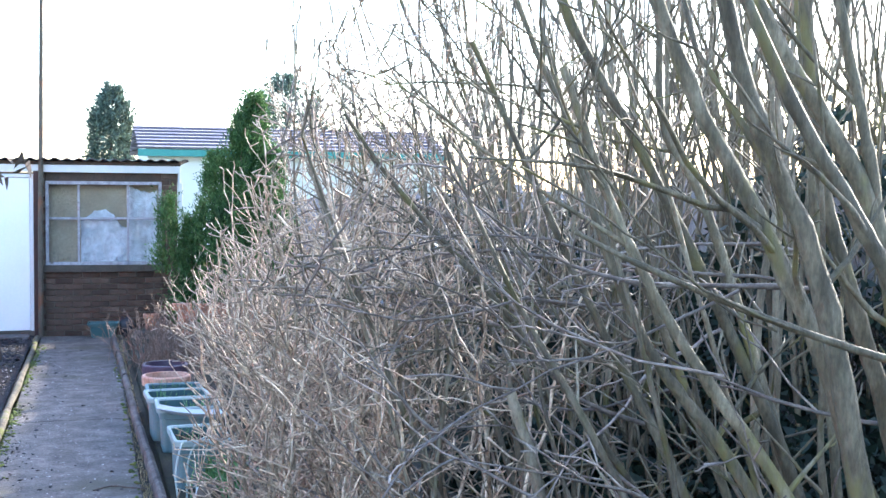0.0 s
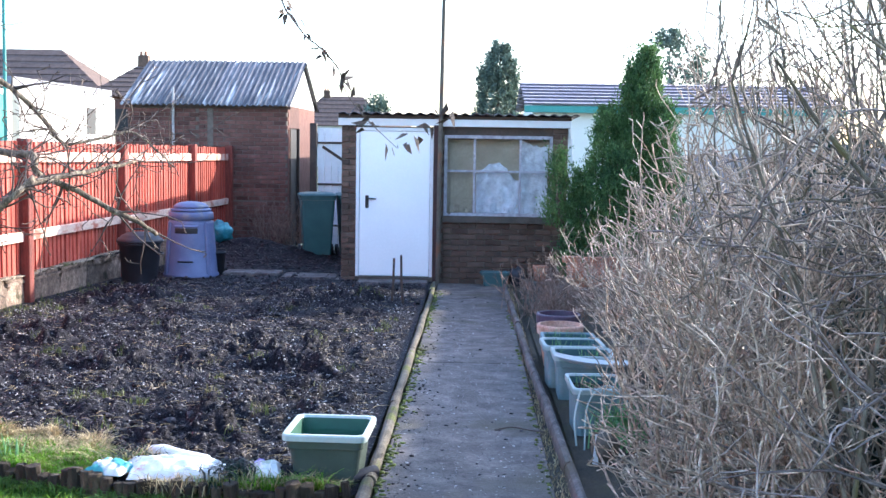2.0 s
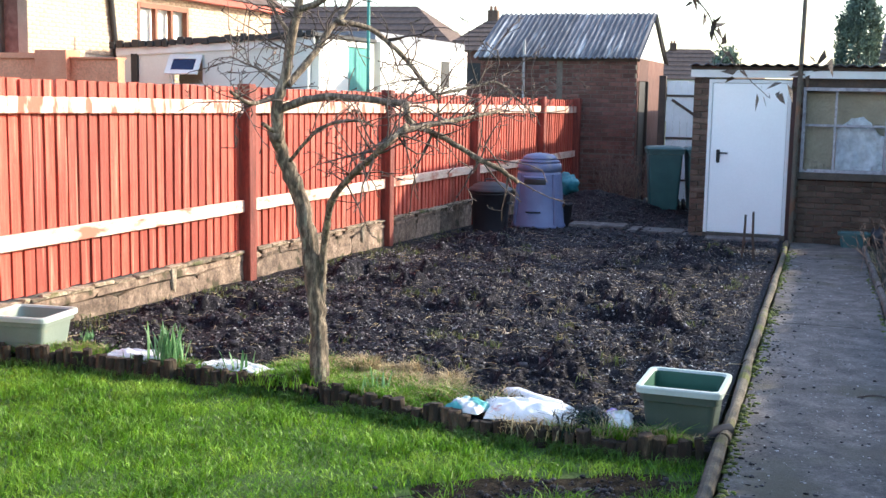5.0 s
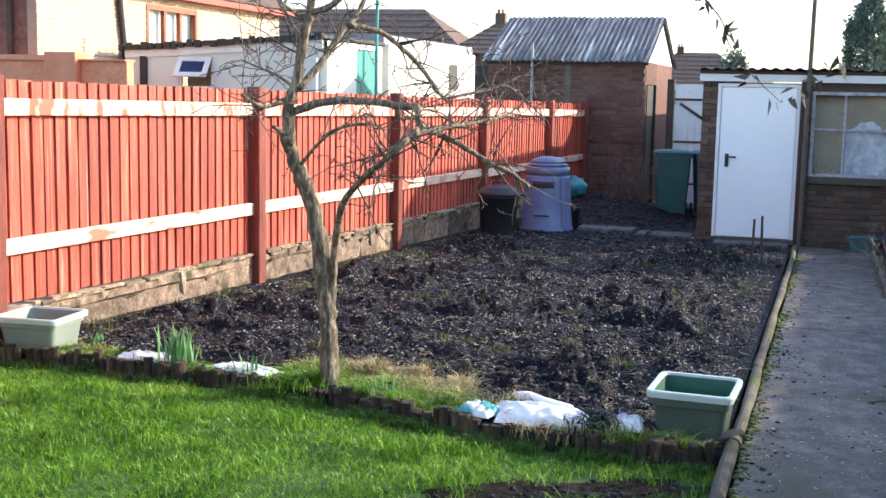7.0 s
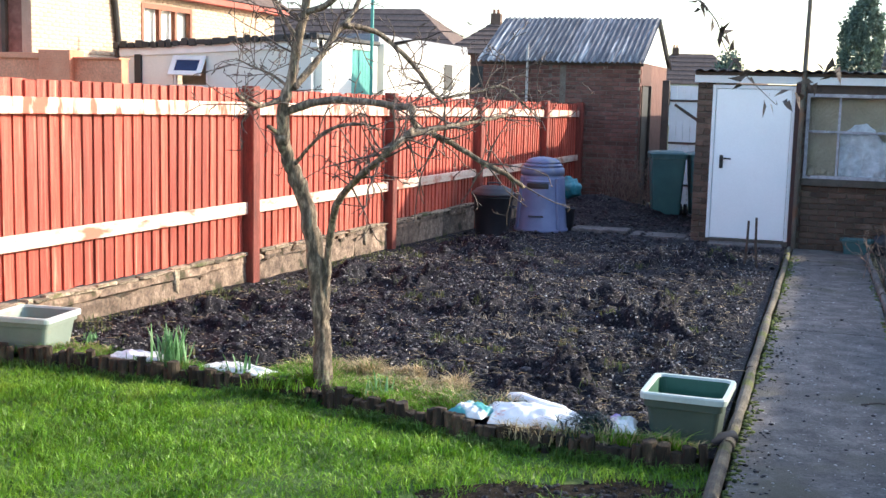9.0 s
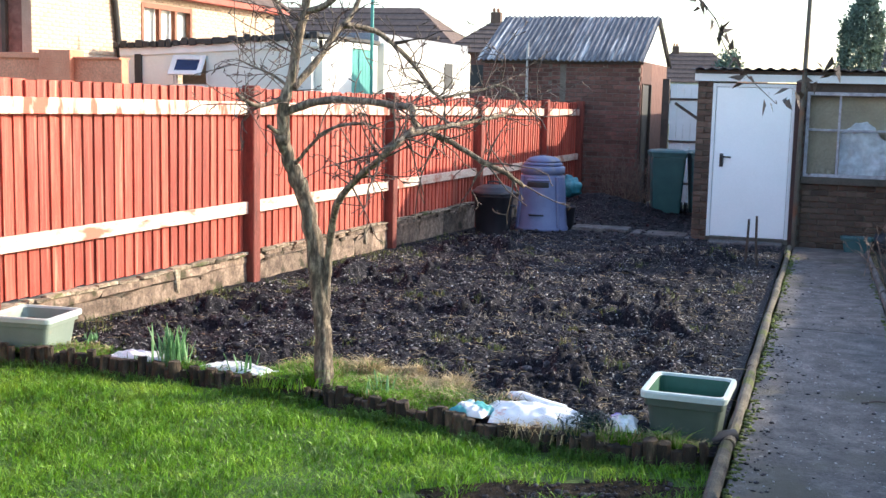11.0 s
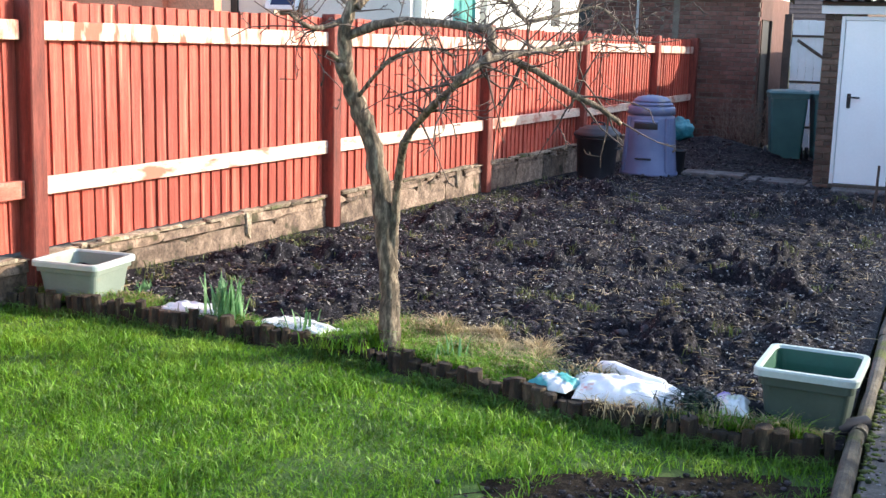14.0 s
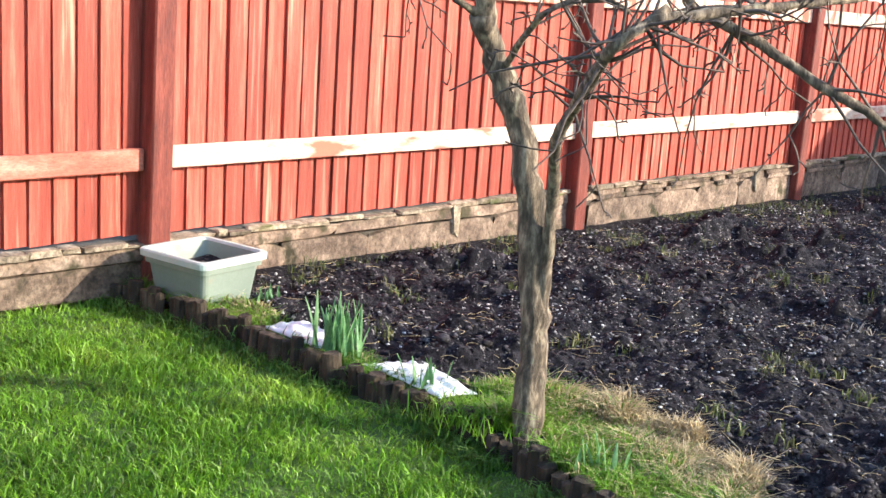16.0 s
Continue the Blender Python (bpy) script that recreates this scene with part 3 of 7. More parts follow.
ico_v = np.array([v.co[:] for v in ico.verts])
ico_f = np.array([[v.index for v in f.verts] for f in ico.faces])
ico.free()


def merge_arrays(some):
    vs, fs, k = [], [], 0
    for v, f in some:
        vs.append(v)
        fs.append(f + k)
        k += len(v)
    return np.concatenate(vs), np.concatenate(fs)


def lumps(n, lo, hi, ymin, ymax, rnd, squash=0.7, power=2.2, sink=0.3, pick=None):
    vs, fs, k = [], [], 0
    while k < n:
        y = ymin + (ymax - ymin) * rnd.rand() ** 1.5
        x = rnd.uniform(fence_x(y) + 0.15, -0.76)
        if soil_mask(x, y) < 0.5 or (pick and not pick(x, y)):
            continue
        s = lo + (hi - lo) * rnd.rand() ** power
        v = ico_v * (1 + rnd.uniform(-0.5, 0.45, (len(ico_v), 1))) * s * rnd.uniform(0.7, 1.3, 3) * (1, 1, squash)
        a = rnd.uniform(0, 6.28)
        c, q = math.cos(a), math.sin(a)
        v = np.stack([v[:, 0] * c - v[:, 1] * q, v[:, 0] * q + v[:, 1] * c, v[:, 2]], 1)
        vs.append(v + (x, y, soil_z(x, y) + s * squash * (1 - 2 * sink)))
        fs.append(ico_f + k * len(ico_v))
        k += 1
    return np.concatenate(vs), np.concatenate(fs)


def clumped(x, y):
    """Clods gather in loose heaps."""
    return fbm(x + 9, y, 2.2, 2) > NP.uniform(-0.45, 0.3)


fine = lumps(27000, 0.004, 0.0145, 6.0, 15.2, NP, 0.75, 2.2, 0.3)
big = lumps(1500, 0.01, 0.032, 6.2, 15.2, NP, 0.72, 3.0, 0.36, clumped)
worn = [ico_v * s * (1, 1, 0.6) + (-1.33 + 0.46 * a - 0.1 * b, 4.98 + 0.3 * a + 0.15 * b, lawn_z(-1.33 + 0.46 * a - 0.1 * b, 4.98 + 0.3 * a + 0.15 * b) + 0.014) for a, b, s in zip(NP.normal(0, 0.5, 420), NP.normal(0, 0.5, 420), 0.004 + 0.014 * NP.rand(420) ** 3)]
worn = (np.concatenate(worn), np.concatenate([ico_f + k * len(ico_v) for k in range(len(worn))]))
back = lumps(2600, 0.006, 0.034, 14.8, 20.6, NP, 0.7, 2.6, 0.3, lambda x, y: x < -1.0 or y < 15.4)
tagged(soup("soil_clods", *merge_arrays([fine, big, worn, back]), M["clod"]), label="loose dark clods of dug earth", category="clods", kind="stuff")
tagged(soup("small_stones", *lumps(9500, 0.003, 0.0105, 6.0, 15.0, NP, 0.6, 2.8, 0.1, lambda x, y: fbm(x, y + 3, 1.1, 2) > NP.uniform(-0.45, 0.3)), M["stone_bit"]), label="pale pebbles scattered over the dug soil", category="stones", kind="stuff")


def straws(n, rnd, lo, hi, w, pick):
    vs, fs, k = [], [], 0
    while k < n:
        y = 5.9 + 9.0 * rnd.rand() ** 1.5
        x = rnd.uniform(fence_x(y) + 0.12, -0.76)
        if not pick(x, y):
            continue
        L, a, b = rnd.uniform(lo, hi), rnd.uniform(0, 6.28), rnd.uniform(-1.6, 1.6)
        p = []
        for t in (0, 0.33, 0.66, 1.0):
            p.append((x + L * t * math.cos(a + b * t), y + L * t * math.sin(a + b * t), soil_z(x, y) + 0.01 + 0.007 * math.sin(t * 3.1) * L / hi))
        v, f = tube(p, w, 3, caps=False)
        vs.append(np.array([tuple(q) for q in v]))
        fs.append(np.array(f) + 12 * k)
        k += 1
    return np.concatenate(vs), np.concatenate(fs)


tagged(soup("straw", *straws(1800, NP, 0.02, 0.1, 0.0013, lambda x, y: soil_mask(x, y) > 0.5), M["straw"]), label="dry roots and stalks turned up in the soil", category="straw", kind="stuff")
tagged(soup("pale_roots", *straws(60, NP, 0.06, 0.18, 0.0019, lambda x, y: soil_mask(x, y) > 0.5 and fbm(x, y, 1.3, 2) > 0), M["straw"]), label="long pale curling roots lying on the dug soil", category="roots", kind="stuff")


# ---------------------------------------------------------------- grass
def scatter(n, xr, yr, keep, rnd):
    out = []
    while len(out) < n:
        x, y = rnd.uniform(*xr), rnd.uniform(*yr)
        if keep(x, y):
            out.append((x, y))
    return np.array(out)


def lawn_keep(x, y):
    if y > edge_y(x) - 0.02:
        return False
    b = bare(x, y)
    return NP.rand() > b * 1.6


pts = scatter(170000, (-5.6, -0.72), (2.4, 6.35), lawn_keep, NP)
tall = np.array([0.68 + 0.75 * max(-0.32, fbm(x, y, 2.6, 2)) for x, y in pts])
z = Gn(pts[:, 1]) - 0.085
near_edge = np.array([min(1.0, 0.4 + 2.4 * max(0.0, edge_y(x) - y)) for x, y in pts])
v, f = blades(np.column_stack([pts, z]), (0.022 + 0.045 * NP.rand(len(pts)) ** 1.6) * (0.4 + tall * 1.35) * near_edge, 0.0034 + 0.0048 * NP.rand(len(pts)), 1.0, NP, 0.9)
tagged(soup("lawn_grass", v, f, M["grass"]), label="bright green uneven lawn grass", category="grass", kind="stuff")

pts = scatter(9000, (-5.6, -0.72), (-2.5, 2.4), lawn_keep, NP)
v, f = blades(np.column_stack([pts, Gn(pts[:, 1]) - 0.085]), 0.03 + 0.05 * NP.rand(len(pts)), 0.014 + 0.01 * NP.rand(len(pts)), 1.1, NP, 0.9)
tagged(soup("lawn_grass", v, f, M["grass"]), label="bright green lawn grass beside the path", category="grass", kind="stuff")

pts = scatter(8000, (-5.5, -0.7), (5.5, 6.5), lambda x, y: abs(y - edge_y(x) + 0.06) < 0.03 + 0.06 * NP.rand() and (x > -3.5 or NP.rand() < 0.4) and (x < -1.2 or NP.rand() < 0.3) and noise.noise(Vector((x * 2.3, 0, 4))) > -0.25, NP)
v, f = blades(np.column_stack([pts, Gn(pts[:, 1]) - 0.085]), 0.03 + 0.085 * NP.rand(len(pts)) ** 1.7, 0.004 + 0.004 * NP.rand(len(pts)), 1.2, NP)
tagged(soup("edge_grass", v, f, M["dark_grass"]), label="long uncut grass along the timber edging", category="grass", kind="stuff")


def strip_keep(x, y):
    lying = min(math.hypot((x + 4.26) / 0.26, (y - 6.36) / 0.14), math.hypot((x + 3.58) / 0.28, (y - 6.35) / 0.15), math.hypot((x + 1.96) / 0.18, (y - 5.85) / 0.14), math.hypot((x + 1.64) / 0.33, (y - 5.89) / 0.2), math.hypot((x + 1.17) / 0.12, (y - 5.84) / 0.14), math.hypot((x + 2.95) / 0.11, (y - 6.13) / 0.12))
    return y > edge_y(x) + 0.05 and soil_mask(x, y) < 0.6 and lying > 1


pts = scatter(43000, (-5.4, -0.75), (5.6, 7.3), strip_keep, NP)
dry = np.array([NP.rand() < 0.12 + 0.8 * min(1.0, max(0.0, (y - edge_y(x) - 0.2 + 0.12 * (x + 2.6)) / 0.4)) + 0.3 * (soil_mask(x, y) > 0.1) for x, y in pts])
zz = np.array([soil_z(x, y) - 0.01 for x, y in pts])
for name, sel, m, lab, cat in (("strip_grass", ~dry, "grass", "tufted green grass round the tree's foot", "grass"), ("dry_grass", dry, "straw", "withered straw-coloured grass beside the soil", "dry grass")):
    q = pts[sel]
    v, f = blades(np.column_stack([q, zz[sel]]), (0.035 + 0.12 * NP.rand(len(q)) ** 1.6) * np.array([0.75 + 0.8 * max(-0.4, fbm(x, y, 4.5, 2)) for x, y in q]), 0.003 + 0.004 * NP.rand(len(q)), 1.3, NP, 0.9)
    tagged(soup(name, v, f, M[m]), label=lab, category=cat, kind="stuff")

pts = np.column_stack([NP.normal(-3.17, 0.1, 900), NP.normal(6.16, 0.06, 900)])
v, f = blades(np.column_stack([pts, [soil_z(x, y) - 0.012 for x, y in pts]]), 0.04 + 0.1 * NP.rand(900) ** 1.4, 0.0035 + 0.0035 * NP.rand(900), 1.2, NP, 0.9)
tagged(soup("foot_grass", v, f, M["grass"]), label="long green grass growing round the tree's foot", category="grass", kind="stuff")
pts = np.column_stack([NP.uniform(-1.75, -1.2, 420), NP.normal(5.7, 0.035, 420)])
v, f = blades(np.column_stack([pts, Gn(pts[:, 1]) - 0.02]), 0.05 + 0.12 * NP.rand(420) ** 1.4, 0.0035 + 0.003 * NP.rand(420), 1.3, NP, 0.9)
tagged(soup("sack_grass", v, f, M["straw"]), label="dry grass standing up in front of the sacks", category="grass", kind="stuff")
weeds = []
for _ in range(60):
    y = 6.6 + 7.5 * NP.rand() ** 1.4
    x = NP.uniform(fence_x(y) + 0.2, -0.85)
    for _ in range(int(NP.uniform(12, 40))):
        weeds.append((x + NP.normal() * 0.035, y + NP.normal() * 0.035))
for _ in range(2400):
    y = 6.6 + 8 * NP.rand() ** 1.2
    x = fence_x(y) + 0.1 + abs(NP.normal()) * 0.3
    if noise.noise(Vector((x * 3.1, y * 2.3, 3))) > 0.05:
        weeds.append((x, y))
w = np.array(weeds)
tufts = []
for cx2, cy2, ns, sp in ((-1.2, 9.3, 16, 0.42), (-2.1, 9.9, 12, 0.5), (-2.5, 8.7, 7, 0.3), (-3.6, 14.0, 14, 0.6), (-4.9, 8.3, 10, 0.35), (-2.2, 12.2, 9, 0.9), (-1.5, 7.9, 6, 0.4)):
    for _ in range(ns):
        a, b = cx2 + NP.normal() * sp, cy2 + NP.normal() * sp * 0.8
        if fence_x(b) + 0.2 < a < -0.85:
            tufts += [(a + NP.normal() * 0.04, b + NP.normal() * 0.04) for _ in range(int(NP.uniform(5, 18)))]
tufts = np.array(tufts)
v, f = blades(np.column_stack([tufts, [soil_z(x, y) - 0.004 for x, y in tufts]]), 0.025 + 0.06 * NP.rand(len(tufts)), 0.004 + 0.004 * NP.rand(len(tufts)), 1.6, NP, 0.9)
tagged(soup("dry_tufts", v, f, M["root"]), label="dead straw-coloured grass roots turned over in the soil", category="dry grass", kind="stuff")
v, f = blades(np.column_stack([w, [soil_z(x, y) - 0.005 for x, y in w]]), 0.03 + 0.06 * NP.rand(len(w)), 0.004 + 0.005 * NP.rand(len(w)), 1.0, NP)
tagged(soup("weeds", v, f, M["weed"]), label="small weeds and grass tufts coming up through the soil", category="weeds", kind="stuff")

# ---------------------------------------------------------------- path and kerbs
path = empty("path", label="damp grey concrete garden path in long slabs", category="path", kind="structure")
y = -4.0
slab_n = 0
while y < 15.6:
    L = 4.5 if y + 4.5 < 15.4 else 15.72 - y
    vv, ff = cham(-0.61, 0.275, y + 0.004, y + L - 0.004, -0.35, 0.0, 0.008)
    vv = [(a, b, c + G(b)) for a, b, c in vv]
    link("slab", vv, ff, M["concrete"], path)
    y += L
    if slab_n > 8:
        break
    slab_n += 1

kerb = empty("log_kerb", label="rounded weathered log edging with green moss beside the path", category="kerb", kind="structure")
y = -3.0
for k, L in enumerate((2.6, 2.7, 3.52, 1.9, 2.3, 2.2, 2.4, 2.2)):
    if y > 15.4:
        break
    L = min(L, 15.55 - y)
    dx = R.uniform(-0.012, 0.012)
    line = [(-0.654 + dx + 0.006 * math.sin(3 * t), y + 0.01 + (L - 0.02) * t, G(y + L * t) + 0.012 + R.uniform(-0.004, 0.004)) for t in np.linspace(0, 1, 9)]
    link("kerb_log", *tube(line, [(0.037 if k < 3 else 0.031) + R.uniform(-0.005, 0.004) for _ in line], 12), M["kerb"], kerb, smooth=False)
    y += L
pipe = tube([(-0.74, 5.87, G(5.9) + 0.015), (-0.69, 5.9, G(5.9) + 0.03), (-0.63, 5.96, G(5.9) + 0.034)], [0.034, 0.033, 0.033], 14, caps=False)
bore = tube([(-0.74, 5.87, G(5.9) + 0.015), (-0.69, 5.9, G(5.9) + 0.03), (-0.63, 5.96, G(5.9) + 0.034)], [0.027, 0.027, 0.027], 14, caps=False)
tagged(link("pipe_stub", *merge([pipe, bore]), M["blackplastic"], smooth=True), label="short black plastic pipe end lying in the kerb's gap", category="pipe")

kerb2 = empty("board_kerb", label="narrow rounded dark concrete edging between path and planted bed", category="kerb", kind="structure")


def kerb_x(y):
    """The bed's kerb draws in a little towards the shed."""
    return 0.31 + 0.013 * (10.6 - min(max(y, 2.0), 14.0))


y = -3.0
while y < 15.2:
    L = 0.91
    dz, dx = R.uniform(-0.008, 0.008), R.uniform(-0.006, 0.006)
    prof = [(-0.028, -0.3), (-0.028, 0.035), (-0.02, 0.056), (0.0, 0.066), (0.02, 0.056), (0.028, 0.035), (0.028, -0.3)]
    lp = [[(kerb_x(q) + dx + a, q, G(q) + b + dz) for a, b in prof] for q in (y + 0.004, y + L / 2, y + L - 0.004)]
    link("kerb_stone", *loft(lp, True, True), M["concrete"], kerb2)
    y += L
sheet("path_gutter", [0.26, 0.29, 0.32, 0.36, 0.42], np.linspace(-4, 15.6, 60), lambda x, y: G(y) - 0.02 + 0.01 * noise.noise(Vector((x * 9, y * 5, 0))), M["bed"],
      label="strip of dark earth and litter beside the path", category="soil", kind="structure")
sheet("right_bed", np.linspace(0.42, 6.5, 50), np.linspace(-4, 21, 120), lambda x, y: G(y) + 0.03 * fbm(x, y, 2, 3) * min(1, (x - 0.42) / 0.3), M["bed"],
      label="shady planted bed of dark earth and leaf litter", category="flower bed", kind="structure")
pts = np.column_stack([NP.uniform(0.26, 0.36, 2500), NP.uniform(4.5, 15.2, 2500)])
v, f = blades(np.column_stack([pts, Gn(pts[:, 1]) - 0.02]), 0.01 + 0.035 * NP.rand(len(pts)), 0.003 + 0.004 * NP.rand(len(pts)), 1.2, NP)
tagged(soup("litter", v, f, M["straw"]), label="dead leaves and stalks gathered along the kerb", category="litter", kind="stuff")
# debris and moss on the concrete
deb = []
for _ in range(520):
    yy = 3.2 + 12 * NP.rand() ** 1.4
    xx = -0.6 + (abs(NP.normal()) * 0.12 if NP.rand() < 0.65 else NP.uniform(0, 0.98))
    if xx > 0.25:
        continue
    s = 0.004 + 0.011 * NP.rand() ** 2
    deb.append((ico_v * s * NP.uniform(0.6, 1.5, 3) * (1, 1, 0.45) + (xx, yy, G(yy) + s * 0.2)))
tagged(soup("path_debris", np.concatenate(deb), np.concatenate([ico_f + k * len(ico_v) for k in range(len(deb))]), M["clod"]), label="crumbs of earth and moss on the path", category="debris", kind="stuff")
deb = []
for _ in range(1500):
    yy = 3.2 + 12 * NP.rand() ** 1.3
    if noise.noise(Vector((0.3, yy * 1.7, 9))) < NP.uniform(-0.5, 0.35):
        continue
    xx, s = (-0.615 + abs(NP.normal()) * 0.035 if NP.rand() < 0.8 else 0.265 - abs(NP.normal()) * 0.02), 0.006 + 0.014 * NP.rand() ** 2
    deb.append((ico_v * s * NP.uniform(0.7, 1.5, 3) * (1, 1, 0.5) + (xx, yy, G(yy) + s * 0.15)))
tagged(soup("moss", np.concatenate(deb), np.concatenate([ico_f + k * len(ico_v) for k in range(len(deb))]), M["moss"]), label="cushions of yellow-green moss along the path's edges", category="moss", kind="stuff")
deb = []
for _ in range(900):
    yy, xx, s = 3.2 + 10 * NP.rand() ** 1.3, NP.uniform(-0.58, 0.26), 0.003 + 0.007 * NP.rand() ** 3
    deb.append((ico_v * s * NP.uniform(0.7, 1.4, 3) * (1, 1, 0.35) + (xx, yy, G(yy) + s * 0.15)))
tagged(soup("path_flecks", np.concatenate(deb), np.concatenate([ico_f + k * len(ico_v) for k in range(len(deb))]), M["stone_bit"]), label="white flecks of stone on the path", category="debris", kind="stuff")
stick = spline([(0.0, 7.05, G(7) + 0.012), (0.1, 7.1, G(7) + 0.02), (0.2, 7.06, G(7) + 0.015), (0.3, 7.02, G(7) + 0.012)], 4)
tagged(link("fallen_stick", *tube(stick, 0.005, 5), M["twig"]), label="thin dark fallen twig lying on the path", category="stick")

# ---------------------------------------------------------------- timber edging of the lawn
edging = empty("log_edging", label="low edging of short upright rotting log sections", category="edging", kind="structure")
xx = -5.42
stumps = []
for s in range(4):
    r = random.Random(40 + s)
    rr, hh = 0.024 + 0.005 * s, 0.24
    v, f = [], []
    lp = []
    for zf, sc in ((-1, 1.0), (-0.02, 1.0), (0.0, 0.93)):
        lp.append([(rr * sc * (1 + r.uniform(-0.12, 0.12)) * math.cos(2 * math.pi * k / 9), rr * sc * (1 + r.uniform(-0.12, 0.12)) * math.sin(2 * math.pi * k / 9), zf * hh + (r.uniform(-0.006, 0.006) if zf == 0 else 0)) for k in range(9)])
    v, f = loft(lp, cap1=True)
    me = bpy.data.meshes.new("stump")
    me.from_pydata(v, [], f)
    me.materials.append(M["log"])
    stumps.append(me)
while xx < -0.7:
    e = edge_y(xx)
    slope = (edge_y(xx + 0.05) - edge_y(xx - 0.05)) / 0.1
    h = (0.05 if xx < -3.4 else 0.04) + R.uniform(-0.035, 0.025)
    piece("stump", R.choice(stumps), pose(xx, e + R.uniform(-0.012, 0.012), G(e) + h, R.uniform(-7, 4), R.uniform(-5, 5), R.uniform(0, 360)), edging)
    xx += R.uniform(0.052, 0.072) / math.hypot(1, slope)

# ---------------------------------------------------------------- red close-board fence
POSTS = [-3.1, 0.08, 3.25, 6.38, 9.75, 12.88, 15.85, 19.05, 21.25]
TURN_F = math.degrees(math.atan(0.06))


def on_fence(off, y, z):
    """A place off metres in front of the boards' face."""
    return Vector((fence_x(y) + off, y, z))


fence = empty("fence", (fence_x(12), 12, G(12)), label="red-stained close-board wooden fence with weathered rails", category="fence", kind="structure")
inv = Matrix.Translation((-fence_x(12), -12, -G(12)))


def on(ob, m):
    ob.matrix_basis = inv @ m
    ob.parent = fence
    return ob


board_meshes = []
for s in range(5):
    r = random.Random(s)
    w, t0, t1, h = 0.15, 0.004, 0.022 + 0.003 * (s % 2), 1.0
    v = []
    for zz in (0.0, h):
        v += [(0.0, -w / 2, zz), (0.0, w / 2, zz), (t1, w / 2, zz), (t1, w / 2 - 0.004, zz), (t0, -w / 2, zz)]
    # feather edge: thin on one side, thick on the other
    v = [(x, y, z) for x, y, z in v]
    f = [(0, 1, 6, 5), (1, 2, 7, 6), (2, 3, 8, 7), (3, 4, 9, 8), (4, 0, 5, 9), (5, 6, 7, 8, 9), (4, 3, 2, 1, 0)]
    me = bpy.data.meshes.new("board")
    me.from_pydata([(a, -b, c) for a, b, c in v], [], [q[::-1] for q in f])
    me.materials.append(M["fence"])
    board_meshes.append(me)


def fence_top(y):
    return 1.64 - 0.01 * (y - 6.5)


for b in range(len(POSTS) - 1):
    y0, y1 = POSTS[b], POSTS[b + 1]
    n = max(4, round((y1 - y0) / 0.119))
    for k in range(n):
        yy = y0 + (k + 0.5) * (y1 - y0) / n
        top = fence_top(yy) + R.uniform(-0.008, 0.008)
        bot = 0.15 - 0.004 * (yy - 6.5) + R.uniform(-0.006, 0.006)
        p = on_fence(-0.024 + R.uniform(-0.002, 0.002), yy, bot)
        o = new("board", R.choice(board_meshes))
        on(o, Matrix.Translation(p) @ pose(0, 0, 0, R.uniform(-0.25, 0.25), R.uniform(-0.2, 0.2), -TURN_F) @ Matrix.Diagonal((1, 1, top - bot, 1)))
    L = math.hypot(y1 - y0, 0.06 * (y1 - y0)) - 0.1
    ym = (y0 + y1) / 2
    for zc, hh, drop in ((1.465 - 0.01 * (ym - 6.5), 0.115, -0.01), (0.53 + R.uniform(-0.01, 0.01), 0.11, 0.0)):
        v, f = cham(0, 0.042, -L / 2, L / 2, -hh / 2, hh / 2, 0.006)
        rail = link("rail", v, f, M["rail_red" if b < 3 and zc < 1 else "rail" if zc < 1 else "rail_top"])
        rail["label"] = "horizontal rail still stained red" if b < 3 and zc < 1 else "pale weathered horizontal rail"
        on(rail, Matrix.Translation(on_fence(0.002, ym, zc)) @ pose(0, 0, 0, math.degrees(drop), 0, -TURN_F))
for k, yy in enumerate(POSTS):
    top = fence_top(yy) + 0.03
    zb = G(yy) - 0.3
    hw = 0.06
    v, f = cham(-0.03, 0.1, -hw, hw, 0, top - zb, 0.008)
    o = link("post", v, f, M["post"])
    o["label"] = "square red fence post, tone darkened for its shaded face"
    on(o, Matrix.Translation(on_fence(0.004, yy, zb)) @ pose(0, 0, 0, (0.0, 0.0, 0.0, -0.9, 0.3, 0.2, -0.3, 0.3, 0)[k], 0, -TURN_F))

# low rubble wall under the fence
wall = empty("base_wall", label="low crumbling wall of concrete blocks and thin stones under the fence", category="wall", kind="structure")
cv, cf = [], []
for b in range(-14, 40):
    ya, yb = 3.2 + 0.46 * b, 3.2 + 0.46 * (b + 1)
    a = [(fence_x(q) + o, q, z) for q in (ya, yb) for o, z in ((-0.25, G(q) - 0.3), (0.0, G(q) - 0.3), (-0.005, 0.13), (-0.25, 0.14))]
    k = len(cv)
    cv += a
    cf += [(k + 1, k + 5, k + 6, k + 2), (k + 2, k + 6, k + 7, k + 3)]
link("wall_core", cv, cf, M["wallcore"], wall)
stone_meshes = [block_mesh("stone", 1, 1, 1, M["wallstone"], 0.1, 0.085, 60 + s) for s in range(9)]
y = -3.1
while y < 21.0:
    L = R.uniform(0.4, 1.1)
    h = 0.02 - (G(y) - 0.06) + R.uniform(-0.012, 0.012)
    p = on_fence(-0.01 + R.uniform(-0.008, 0.008), y + L / 2, 0.02 - h / 2)
    piece("block", R.choice(stone_meshes), Matrix.Translation(p) @ pose(0, 0, 0, R.uniform(-0.6, 0.6), 0, -TURN_F) @ Matrix.Diagonal((0.09, L - 0.018, h, 1)), wall)
    y += L
cap_meshes = [block_mesh("stone", 1, 1, 1, M["capstone"], 0.1, 0.1, 160 + s) for s in range(7)]
y = -3.1
